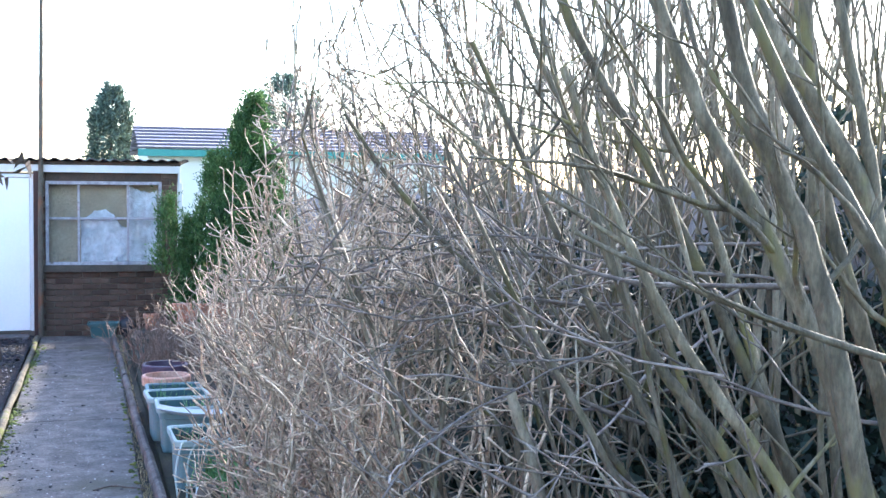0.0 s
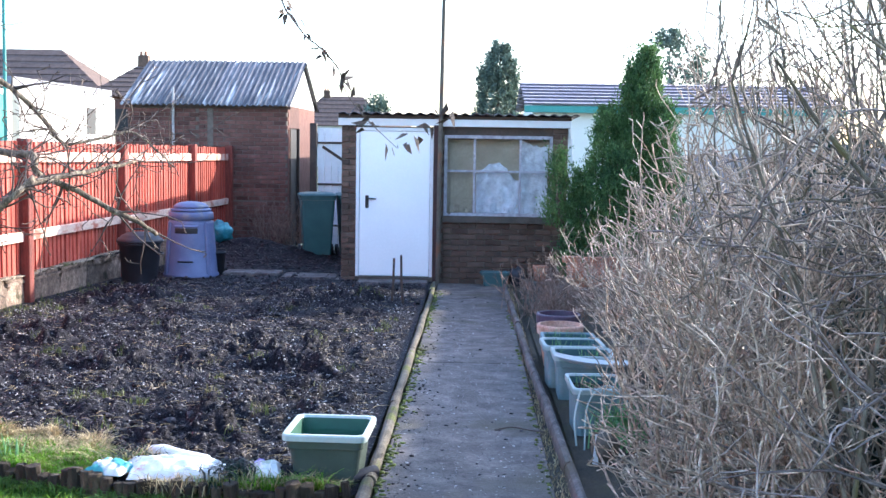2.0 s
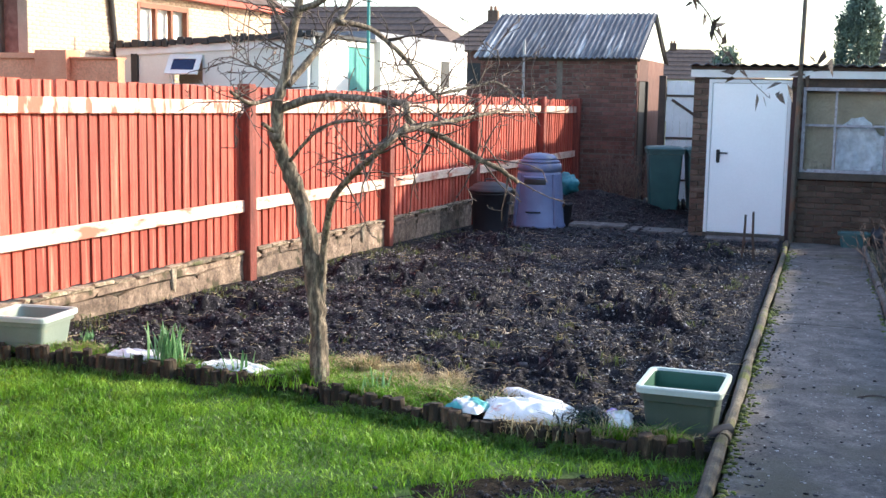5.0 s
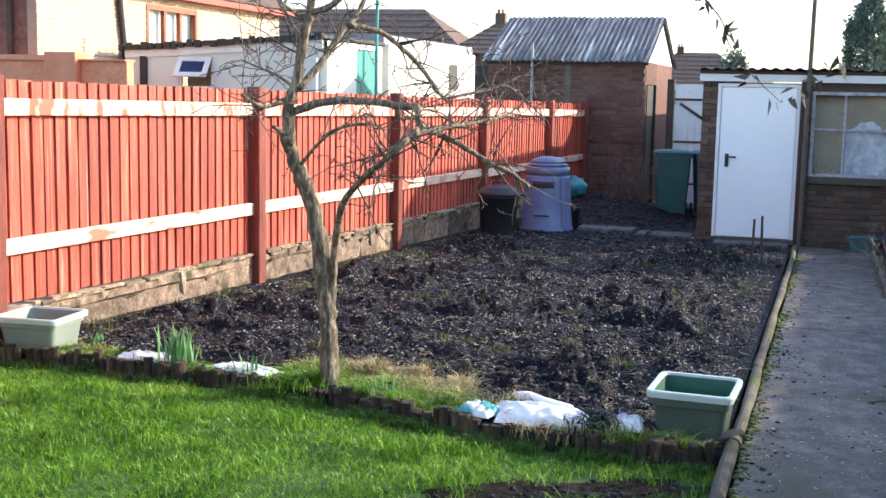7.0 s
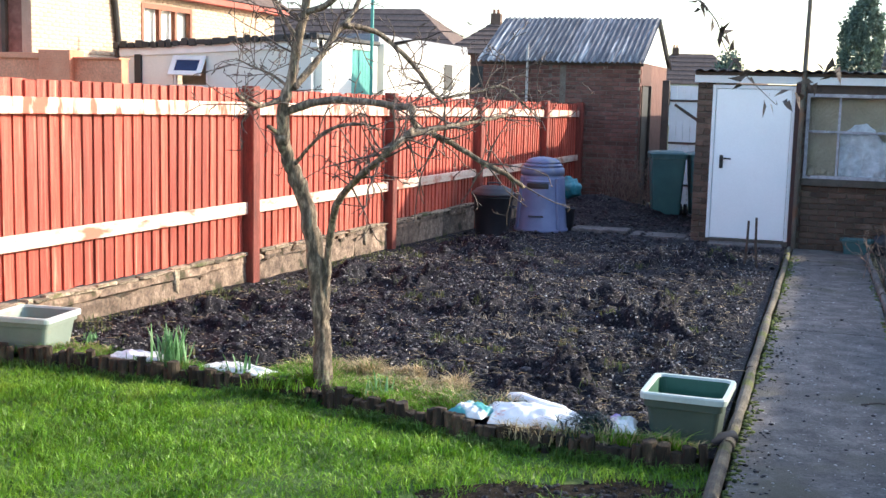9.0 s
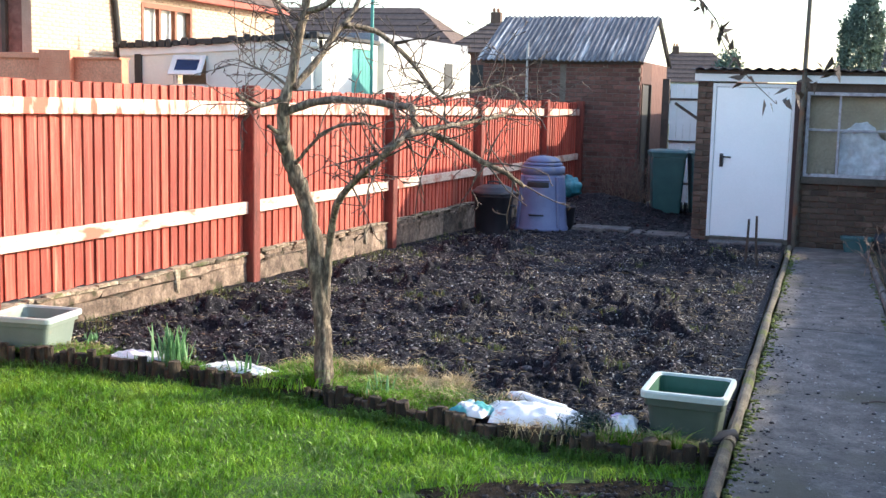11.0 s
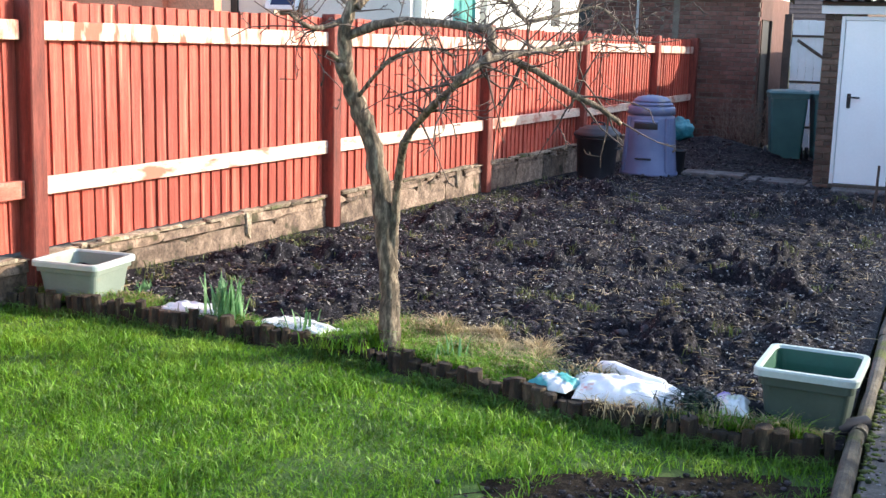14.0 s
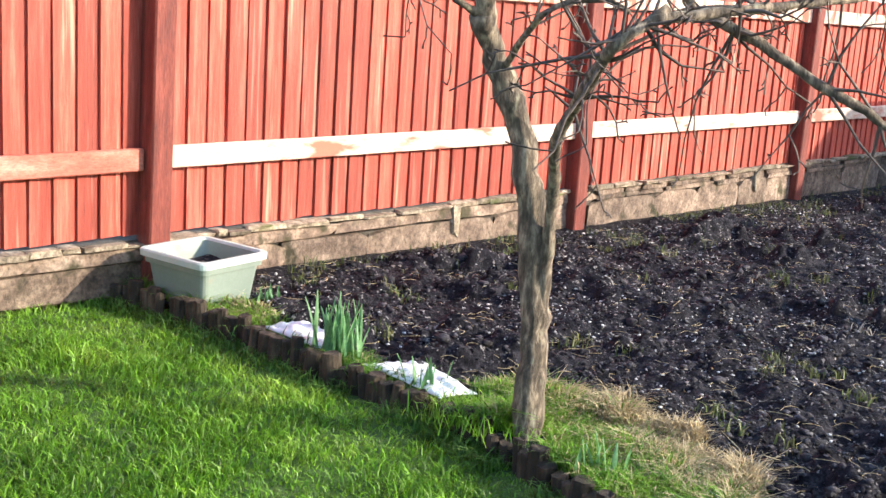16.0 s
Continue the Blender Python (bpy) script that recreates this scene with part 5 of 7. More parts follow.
for ax in (0.0, 0.05, -0.05):
    link("lid_ridge", *tube(spline([(ax - 0.02, -0.13, 0.965), (ax, 0, 0.99 - abs(ax) * 0.1), (ax + 0.02, 0.13, 0.965)], 4), 0.007, 6), M["bluegrey"], comp)


def on_bin(name, half, z0, z1, proud, m, label=""):
    """A moulded panel that follows the bin's curved front."""
    v, f, n = [], [], 9
    for z, q in ((z0, 0.0), (z0 + 0.012, proud), (z1 - 0.012, proud), (z1, 0.0)):
        r = float(np.interp(z, [0.05, 0.4, 0.7], [0.326, 0.302, 0.279])) + q
        for k in range(n):
            a = -math.pi / 2 + half * (-1 + 2 * k / (n - 1))
            v.append((r * math.cos(a), r * math.sin(a), z))
    for j in range(3):
        for k in range(n - 1):
            f.append((j * n + k, j * n + k + 1, (j + 1) * n + k + 1, (j + 1) * n + k))
    return link(name, v, f, M[m], comp, label, smooth=True)


# Groove and hand hole are raised dark strips; their shade is colour only.
on_bin("hatch_grip", 0.3, 0.205, 0.225, 0.015, "blackplastic", "dark strip painting the shade in the hatch groove")
on_bin("grip_slot", 0.5, 0.58, 0.65, 0.004, "black", "black strip painting the shade inside the hand hole")
on_bin("slot_lip", 0.52, 0.655, 0.69, 0.016, "bluegrey")
for a in (-0.95, 0.95):
    rb = link("rib", *cham(-0.03, 0.03, -0.03, 0.02, 0.03, 0.73, 0.012), M["bluegrey"], comp)
    rb.matrix_basis = Matrix.Rotation(a, 4, "Z") @ Matrix.Translation((0, -0.318, 0)) @ Matrix.Rotation(radians(-4.5), 4, "X")

cx, cy = -4.38, 14.95
dust = empty("dustbin", (cx, cy, G(cy)), label="black plastic dustbin with a domed lid", category="dustbin")
dust.scale = (1.13, 1.13, 1.0)
link("body", *revolve([(0.0, 0.0), (0.185, 0.0), (0.195, 0.02), (0.225, 0.5), (0.24, 0.505), (0.24, 0.53), (0.22, 0.53)], 28), M["blackplastic"], dust, smooth=True)
link("lid", *revolve([(0.235, 0.531), (0.258, 0.535), (0.258, 0.565), (0.235, 0.59), (0.22, 0.595), (0.2, 0.625), (0.185, 0.63), (0.14, 0.655), (0.0, 0.67)], 28), M["blackplastic"], dust, smooth=True)
link("lid_handle", *tube(spline([(-0.07, 0, 0.66), (-0.06, 0, 0.695), (0.06, 0, 0.695), (0.07, 0, 0.66)], 4), 0.01, 8), M["blackplastic"], dust)
for s in (-1, 1):
    link("side_handle", *tube(spline([(s * 0.21, -0.06, 0.4), (s * 0.255, -0.05, 0.39), (s * 0.255, 0.05, 0.39), (s * 0.21, 0.06, 0.4)], 3), 0.009, 6), M["blackplastic"], dust)

cx, cy = -3.66, 16.25
bk = empty("bucket", (cx, cy, G(cy)), label="small black plastic bucket beside the compost bin", category="bucket")
link("body", *revolve([(0.0, 0.0), (0.075, 0.0), (0.1, 0.3), (0.112, 0.3), (0.112, 0.33), (0.1, 0.33), (0.08, 0.03), (0.0, 0.03)], 20), M["blackplastic"], bk, smooth=True)
link("bail", *tube(spline([(-0.112, 0, 0.32), (-0.1, -0.04, 0.37), (0.1, -0.04, 0.37), (0.112, 0, 0.32)], 4), 0.004, 6), M["rust"], bk)
tagged(bundle("crumpled_sack", -4.28, 19.2, soil_z(-4.28, 19.2) + 0.14, 0.2, 0.18, 0.2, "bluebag", R, 0.5), label="crumpled turquoise plastic sack lying on the heap", category="sack")

tagged(block("stone_slab", -3.6, -2.82, 16.2, 16.62, G(16.4) - 0.02, G(16.4) + 0.05, M["concrete"], c=0.012), label="flat grey stone slab laid on the soil", category="slab")
pav = empty("paving", label="worn grey flagstones in front of the shed", category="paving", kind="structure")
for (a, b, c, d) in ((-2.76, -2.02, 16.0, 16.55), (-2.0, -1.94, 15.75, 16.5), (-1.68, -0.75, 15.5, 15.82)):
    block("flagstone", a, b, c, d, G(15.8) - 0.05, G(15.8) + 0.025 + R.uniform(-0.008, 0.008), M["concrete"], pav, c=0.01)

for k, (sx, sy, h, ln) in enumerate(((-1.08, 13.55, 0.5, 2), (-0.93, 13.4, 0.55, -3))):
    o = link("wooden_stake", *tube([(sx, sy, G(sy) - 0.1), (sx + 0.01 * ln, sy, G(sy) + h * 0.5), (sx + 0.012 * ln, sy + 0.01, G(sy) + h)], [0.017, 0.016, 0.014], 6), M["darkwood"])
    tagged(o, label="short dark wooden stake pushed into the soil", category="stake", group="stakes in the plot")


# ---------------------------------------------------------------- square tubs and troughs
def tub(name, x, y, z, hx, hy, h, turn, m, rim_m, in_m, label, fill=0.6, group="", foot=0.77):
    t = empty(name, (x, y, z), label=label, category="planter", group=group)
    t.rotation_euler[2] = radians(turn)
    r = 0.035
    lo = [rounded_loop(hx * foot, hy * foot, r, 0.0), rounded_loop(hx * (foot + (0.89 - foot) * 0.9), hy * (foot + (0.89 - foot) * 0.9), r, h * 0.7), rounded_loop(hx * 0.885, hy * 0.885, r, h * 0.725), rounded_loop(hx * 0.95, hy * 0.95, r, h * 0.74), rounded_loop(hx * 0.955, hy * 0.955, r, h - 0.03)]
    link("body", *loft(lo, True, False), M[m], t)
    rim = [rounded_loop(hx * 0.955, hy * 0.955, r, h - 0.032), rounded_loop(hx * 1.04, hy * 1.04, r + 0.005, h - 0.034), rounded_loop(hx * 1.05, hy * 1.05, r + 0.01, h - 0.008), rounded_loop(hx * 1.03, hy * 1.03, r + 0.008, h),
           rounded_loop(hx * 0.93, hy * 0.93, r, h), rounded_loop(hx * 0.9, hy * 0.9, r, h - 0.012)]
    link("rim", *loft(rim), M[rim_m], t, "pale rolled rim")
    inn = [rounded_loop(hx * 0.9, hy * 0.9, r, h - 0.012), rounded_loop(hx * 0.84, hy * 0.84, r, h * max(fill, 0.75)), rounded_loop(hx * 0.8, hy * 0.8, r, h * fill)]
    link("lining", *loft(inn), M[in_m], t)
    n = 14
    v, f = [], []
    for j in range(n):
        for i2 in range(n):
            a, b = -1 + 2 * i2 / (n - 1), -1 + 2 * j / (n - 1)
            v.append((a * hx * 0.805, b * hy * 0.805, h * fill + 0.012 + 0.02 * noise.noise(Vector((a * 3 + x, b * 3 + y, 1)))))
    for j in range(n - 1):
        for i2 in range(n - 1):
            f.append((j * n + i2, j * n + i2 + 1, (j + 1) * n + i2 + 1, (j + 1) * n + i2))
    link("compost", v, f, M["soil"], t, "dark potting compost", smooth=True)
    return t


tub("square_tub", -0.87, 6.03, G(6) - 0.03, 0.205, 0.225, 0.285, -2, "tubgreen", "tubrim", "tub_inner_shade", "sage green square plastic tub with a pale rim beside the path", 0.55)
tub("square_tub", -5.12, 6.45, G(6.4) - 0.02, 0.22, 0.21, 0.25, 5, "tubpale", "tubrim", "tubpale", "pale sage square plastic tub at the foot of the fence", 0.6)
for yy, xx, hx2, hy2, hh, tn, m2 in ((8.66, 0.585, 0.215, 0.185, 0.315, 3, "trough"), (8.24, 0.625, 0.205, 0.19, 0.31, 0, "trough"), (7.18, 0.61, 0.16, 0.24, 0.3, 2, "trough"), (9.08, 0.59, 0.2, 0.16, 0.3, 0, "greenplastic")):
    tub("trough", xx, yy, G(yy), hx2, hy2, hh, tn, m2, "troughrim" if m2 != "greenplastic" else "trough", "greenplastic", "pale plastic trough with straggling shoots" if m2 != "greenplastic" else "dark teal plastic trough with straggling shoots", 0.78, "troughs along the path", 0.84)
    pts = np.column_stack([NP.uniform(-0.16, 0.16, 30) + xx, NP.uniform(-0.14, 0.14, 30) + yy])
    v, f = blades(np.column_stack([pts, np.full(30, G(yy) + hh * 0.78)]), 0.05 + 0.13 * NP.rand(30), 0.004 + 0.004 * NP.rand(30), 1.3, NP)
    tagged(soup("bulb_shoots", v, f, M["daff"]), label="thin green shoots growing in the trough", category="plant", kind="stuff")
tv, tf = [], []
for s2 in (0, 1):
    for j in range(7):
        for k in range(13):
            a, b = -1 + 2 * k / 12, -1 + 2 * j / 6
            rim = 0.022 * max(0.0, max(abs(a), abs(b)) - 0.72) / 0.28
            tv.append((0.64 + 0.235 * a + 0.02 * b, 7.69 + 0.17 * b - 0.13 * a, 0.205 + rim + 0.02 * a * a - 0.018 * b - 0.004 * s2))
for j in range(6):
    for k in range(12):
        q = (j * 13 + k, j * 13 + k + 1, (j + 1) * 13 + k + 1, (j + 1) * 13 + k)
        tf += [q, tuple(91 + a for a in q[::-1])]
for k in range(12):
    tf += [(k + 1, k, 91 + k, 91 + k + 1), (78 + k, 78 + k + 1, 91 + 78 + k + 1, 91 + 78 + k)]
tagged(link("seed_tray", tv, tf, M["smoke"], smooth=True), label="shallow smoky plastic tray laid across the troughs", category="tray")
line = spline([(0.5, 6.9, 0.19), (0.48, 6.8, 0.2), (0.44, 6.66, 0.08), (0.45, 6.6, -0.06)], 4)
tagged(link("plastic_strap", *tube(line, 0.006, 5), M["troughrim"]), label="pale plastic strap hanging from the end trough", category="strap")


def round_pot(name, x, y, z, r, h, m, label, group=""):
    t = empty(name, (x, y, z), label=label, category="pot", group=group)
    link("body", *revolve([(0, 0), (r * 0.68, 0.0), (r * 0.9, h * 0.78), (r * 0.9, h * 0.8)], 28), M[m], t, smooth=True)
    link("rim", *revolve([(r * 0.9, h * 0.78), (r, h * 0.78), (r * 1.02, h * 0.97), (r * 0.98, h), (r * 0.88, h), (r * 0.86, h * 0.8)], 28), M[m], t, smooth=False)
    link("compost", *revolve([(r * 0.88, h * 0.85), (r * 0.4, h * 0.87), (0, h * 0.88)], 20), M["soil"], t)
    return t


round_pot("flower_pot", 0.555, 9.46, G(9.4), 0.185, 0.335, "pale_clay", "large terracotta flower pot with a thick rim")
round_pot("flower_pot", 0.575, 9.95, G(9.9), 0.185, 0.36, "purplepot", "dark purple glazed flower pot behind the terracotta one")
round_pot("flower_pot", 0.72, 15.35, G(15.3) + 0.09, 0.1, 0.2, "terracotta", "small terracotta pot standing on a grey slab")
tagged(block("grey_slab", 0.5, 1.08, 15.1, 15.6, G(15.3) - 0.02, G(15.3) + 0.09, M["concrete"], c=0.01), label="grey concrete slab beside the path's end", category="slab")
tub("trough", 0.14, 15.5, G(15.5), 0.19, 0.1, 0.19, 0, "greenplastic", "greenplastic", "greenplastic", "dark green window box against the shed wall", 0.8)
tagged(bundle("rubble_sack", 0.42, 15.55, G(15.5) + 0.1, 0.1, 0.09, 0.14, "blackplastic", R, 0.3), label="black plastic sack slumped by the shed wall", category="sack")
# stacked old pots and bricks in the bed
for k in range(19):
    lay = k // 4
    o = new("loose_brick", block_mesh("loose_brick", 0.215, 0.105, 0.065, M["terracotta"], 0.006, 0.004, 300 + k))
    o.matrix_basis = pose(1.05 + 0.24 * (k % 4) + R.uniform(-0.02, 0.02) - lay * 0.02, 13.3 + R.uniform(-0.03, 0.03), G(13.3) + 0.24 + 0.068 * lay + 0.033, 0, 0, R.uniform(-14, 14))
    tagged(o, label="orange clay brick in a loose stack", category="brick", group="stacked bricks in the bed")
tagged(block("brick_plinth", 0.92, 1.95, 13.18, 13.42, G(13.3) - 0.05, G(13.3) + 0.24, M["wallstone"], c=0.015), label="low rough stone plinth under the stacked bricks", category="plinth")

# hoops and hose by the troughs
hoop = spline([(0.5, 6.65, G(6.7)), (0.52, 6.72, G(6.7) + 0.25), (0.62, 6.7, G(6.7) + 0.36), (0.74, 6.72, G(6.7) + 0.28), (0.77, 6.78, G(6.7))], 5)
tagged(link("wire_hoop", *tube(hoop, 0.006, 6), M["troughrim"]), label="pale plastic cloche hoop pushed into the bed", category="hoop")
tagged(bundle("plastic_pot", 0.58, 6.32, G(6.3) + 0.09, 0.075, 0.085, 0.1, "rust", R, 0.12), label="small brown plastic pot lying in the bed", category="pot")
pl = link("plant_label", *cham(-0.016, 0.016, -0.002, 0.002, 0.0, 0.16, 0.001), M["white"])
pl.matrix_basis = pose(0.52, 6.25, G(6.2) + 0.02, -18, 14, 20)
tagged(pl, label="white plastic plant label leaning in the bed", category="plant label")
pts = np.column_stack([NP.normal(0.72, 0.07, 260), NP.normal(6.85, 0.12, 260)])
v, f = blades(np.column_stack([pts, np.full(260, G(6.8))]), 0.1 + 0.25 * NP.rand(260), 0.008 + 0.008 * NP.rand(260), 1.0, NP)
tagged(soup("leafy_plant", v, f, M["daff"]), label="green strappy-leaved plant at the end of the troughs", category="plant")

# ---------------------------------------------------------------- bags, bulbs
def pillow(name, corners, thick, m, label, seed, lift=0.0, crease=1.0, pinch=0.14):
    """A filled plastic sack lying flat: puffed middle, sealed edges, creases running in from the ends."""
    nu, nv = 34, 22
    o = Vector((seed * 5.7, seed * 2.3, 0))
    (ax, ay), (bx, by), (cx2, cy2), (dx, dy) = corners
    z0 = min(soil_z((ax + bx + cx2 + dx) / 4, (ay + by + cy2 + dy) / 4), G(ay) + 0.05) + lift
    v, f = [], []
    for side in (1, 0):
        for j in range(nv):
            for i2 in range(nu):
                a, b = i2 / (nu - 1), j / (nv - 1)
                e, g = 2 * a - 1, 2 * b - 1
                # the sides draw in a little between the corners
                aa, bb = 0.5 + 0.5 * e * (1 - pinch * 0.5 * (1 - g * g)), 0.5 + 0.5 * g * (1 - pinch * (1 - abs(e)) * 0.6)
                x = ((1 - aa) * ax + aa * bx) * (1 - bb) + ((1 - aa) * dx + aa * cx2) * bb
                y = ((1 - aa) * ay + aa * by) * (1 - bb) + ((1 - aa) * dy + aa * cy2) * bb
                puff = (max(0.0, 1 - abs(e) ** 3.2) * max(0.0, 1 - abs(g) ** 2.6)) ** 0.55
                wr = noise.noise(Vector((e * 1.6, g * 7, 0)) + o) * abs(e) * 0.5 + 0.3 * noise.noise(Vector((e * 3, g * 3, 4)) + o) + 0.16 * noise.noise(Vector((e * 9, g * 8, 7)) + o)
                z = z0 + 0.006 + (thick * puff * (1 + 0.7 * crease * wr) + 0.012 * noise.noise(Vector((e * 4, g * 4, 2)) + o) if side else 0.0)
                v.append((x, y, max(z, z0 + 0.008 * side)))
    n = nu * nv
    for j in range(nv - 1):
        for i2 in range(nu - 1):
            q = (j * nu + i2, j * nu + i2 + 1, (j + 1) * nu + i2 + 1, (j + 1) * nu + i2)
            f += [q, tuple(n + k for k in q[::-1])]
    rimv = [i2 for i2 in range(nu)] + [j * nu + nu - 1 for j in range(1, nv)] + [(nv - 1) * nu + i2 for i2 in range(nu - 2, -1, -1)] + [j * nu for j in range(nv - 2, 0, -1)]
    for k in range(len(rimv)):
        a, b = rimv[k], rimv[(k + 1) % len(rimv)]
        f.append((b, a, n + a, n + b))
    ob = tagged(link(name, v, f, M[m], smooth=True), label=label, category="sack")
    return ob, [[v[j * nu + i2] for i2 in range(nu)] for j in range(nv)]


big_sack, top = pillow("plastic_sack", ((-1.85, 5.73), (-1.36, 5.72), (-1.36, 5.98), (-1.95, 6.07)), 0.075, "bag", "white plastic compost sack lying flat behind the edging", 1, 0.015, 0.8)
pv, pf = [], []
for j in range(2, 7):
    for i2 in range(2, 7):
        x, y, z = top[j][i2]
        pv.append((x, y, z + 0.003))
for j in range(4):
    for i2 in range(4):
        if (i2 + j) % 3 != 1:
            pf.append((j * 5 + i2, j * 5 + i2 + 1, (j + 1) * 5 + i2 + 1, (j + 1) * 5 + i2))
link("red_print", pv, pf, M["bag_print"], big_sack, "faded red print on the sack's end", smooth=True)
roll = [(-1.88, 6.25, 0.018), (-1.85, 6.24, 0.036), (-1.79, 6.21, 0.045), (-1.7, 6.16, 0.043), (-1.6, 6.1, 0.04), (-1.52, 6.06, 0.036), (-1.47, 6.03, 0.02)]
rv, rf = tube([(a, b, soil_z(-1.7, 6.2) + r * 0.8 + 0.005) for a, b, r in roll], [r for a, b, r in roll], 18)
rv = [Vector(q) + Vector((0, 0, 1)) * 0.012 * noise.noise(Vector(q) * 14) + Vector((0.5, 1, 0)) * 0.01 * noise.noise(Vector(q) * 9 + Vector((5, 0, 0))) for q in rv]
tagged(link("plastic_sack", rv, rf, M["bag"], smooth=True), label="rolled white plastic sack on the soil", category="sack")
pillow("plastic_sack", ((-2.09, 5.755), (-1.88, 5.735), (-1.83, 5.9), (-2.04, 5.97)), 0.05, "tealbag", "turquoise and white plastic sack tucked behind the edging", 3, 0.02, 1.2)
pillow("plastic_sack", ((-1.2, 5.73), (-1.08, 5.73), (-1.1, 5.95), (-1.27, 5.95)), 0.05, "packet", "small crumpled printed white packet beside the tub", 4, 0.02, 1.2)
pillow("plastic_sack", ((-4.5, 6.275), (-4.03, 6.25), (-4.09, 6.45), (-4.42, 6.47)), 0.032, "bag", "half-buried white sack behind the log edging", 5, 0.015, 1.9)
pillow("plastic_sack", ((-3.86, 6.27), (-3.38, 6.21), (-3.32, 6.36), (-3.73, 6.5)), 0.024, "bag", "white sack partly sunk in grass by the tree", 6, 0.015, 1.7)
pts = np.column_stack([NP.uniform(-4.6, -3.3, 1500), NP.normal(6.285, 0.05, 1500)])
pts = pts[[noise.noise(Vector((x * 4.0, y * 4.0, 6))) > -0.12 for x, y in pts]]
v, f = blades(np.column_stack([pts, [soil_z(x, y) - 0.01 for x, y in pts]]), 0.035 + 0.08 * NP.rand(len(pts)) ** 1.4, 0.0035 + 0.0035 * NP.rand(len(pts)), 1.3, NP, 0.9)
tagged(soup("sack_grass", v, f, M["dark_grass"]), label="rough grass growing over the half-buried sacks", category="grass", kind="stuff")
for tx, ty, tn in ((-1.36, 5.8, 300), (-1.9, 6.05, 120)):
    pts = np.column_stack([NP.normal(tx, 0.07, tn), NP.normal(ty, 0.06, tn)])
    v, f = blades(np.column_stack([pts, Gn(pts[:, 1]) - 0.01]), 0.05 + 0.12 * NP.rand(tn), 0.008 + 0.01 * NP.rand(tn), 1.2, NP)
    tagged(soup("ivy_tuft", v, f, M["evergreen"]), label="dark leafy tuft between the sacks", category="plant", kind="stuff")


def bulbs(x, y, n, h, label):
    clump = empty("daffodil_clump", (x, y, soil_z(x, y)), label=label, category="plant")
    for k in range(n):
        a, b = R.gauss(0, 0.042), R.gauss(0, 0.04)
        hh, w, out2, turn = h * R.uniform(0.6, 1.05), R.uniform(0.006, 0.0095), R.uniform(0.02, 0.28), R.uniform(0, 360)
        v, f = [], []
        for j in range(6):
            t = j / 5
            ww = w * (1 - 0.75 * max(0, t - 0.6) / 0.4)
            v += [(-ww, out2 * hh * t * t, hh * t), (0, out2 * hh * t * t - 0.003, hh * t), (ww, out2 * hh * t * t, hh * t)]
        for j in range(5):
            f += [(3 * j, 3 * j + 1, 3 * j + 4, 3 * j + 3), (3 * j + 1, 3 * j + 2, 3 * j + 5, 3 * j + 4)]
        o = link("leaf", v, f, M["daff"], clump, smooth=True)
        o.matrix_basis = pose(a, b, -0.015, R.uniform(-6, 6), R.uniform(-6, 6), turn)


bulbs(-4.0, 6.27, 60, 0.27, "clump of upright grey-green daffodil leaves")
bulbs(-3.5, 6.25, 10, 0.15, "few daffodil leaves coming up behind the edging")
bulbs(-2.62, 6.1, 9, 0.17, "thin daffodil shoots in the rough grass")
bulbs(-4.75, 6.55, 22, 0.1, "low green tuft beside the pale tub")

# ---------------------------------------------------------------- the bare fruit tree
tr = random.Random(5)
tree = empty("fruit_tree", (-2.96, 6.2, G(6.2)), label="gnarled bare old fruit tree with crooked spreading limbs", category="tree")
TO = Vector((-2.96, 6.2, G(6.2)))


def tree_limb(name, pts, r0, r1, seg=8, shoots=0, label="", start=0.25):
    if name != "trunk":
        r0, r1 = 0.84 * r0, 0.84 * r1
    line, geo = limb(pts, r0, r1, tr, seg, 5)
    o = link(name, *geo, M["bark"], None, label, smooth=True)
    into(o, TO, tree)
    n = len(line)
    outs = []
    for k in range(shoots):
        i2 = min(n - 1, int(n * (start + (1 - start) * (k + tr.random()) / shoots)))
        p, d = line[i2], (line[min(i2 + 1, n - 1)] - line[max(i2 - 1, 0)]).normalized()
        r = r0 + (r1 - r0) * i2 / n
        for _ in range(4):
            s = Vector((tr.gauss(0, 1), tr.gauss(0, 1), tr.gauss(0.15, 0.9))).normalized()
            grow(p.copy(), (d * 0.4 + s).normalized(), tr.uniform(0.1, 0.46), min(0.006, r * 0.4), tr, outs, 2, 0.6, -0.01, 3.2, 4, 0.45, 0.7, 1.2, None, 0.0026)
    if outs:
        tw = soup("twig", *quads_only(outs), M["twig"])
        tw["kind"] = "stuff"
        tw.parent = o
    return line


tree_limb("trunk", [(-2.95, 6.2, -0.24), (-2.96, 6.2, -0.08), (-2.99, 6.23, 0.18), (-3.01, 6.24, 0.44), (-3.04, 6.21, 0.74), (-3.08, 6.17, 0.99), (-3.14, 6.11, 1.19), (-3.16, 6.01, 1.37)], 0.058, 0.04, 22, 0)
tree_limb("leader", [(-3.15, 6.04, 1.32), (-3.13, 5.98, 1.51), (-3.08, 5.98, 1.68), (-3.04, 5.97, 1.88), (-3.0, 5.97, 2.04), (-2.97, 5.99, 2.27), (-2.94, 6.03, 2.48)], 0.04, 0.019, 14, 6)
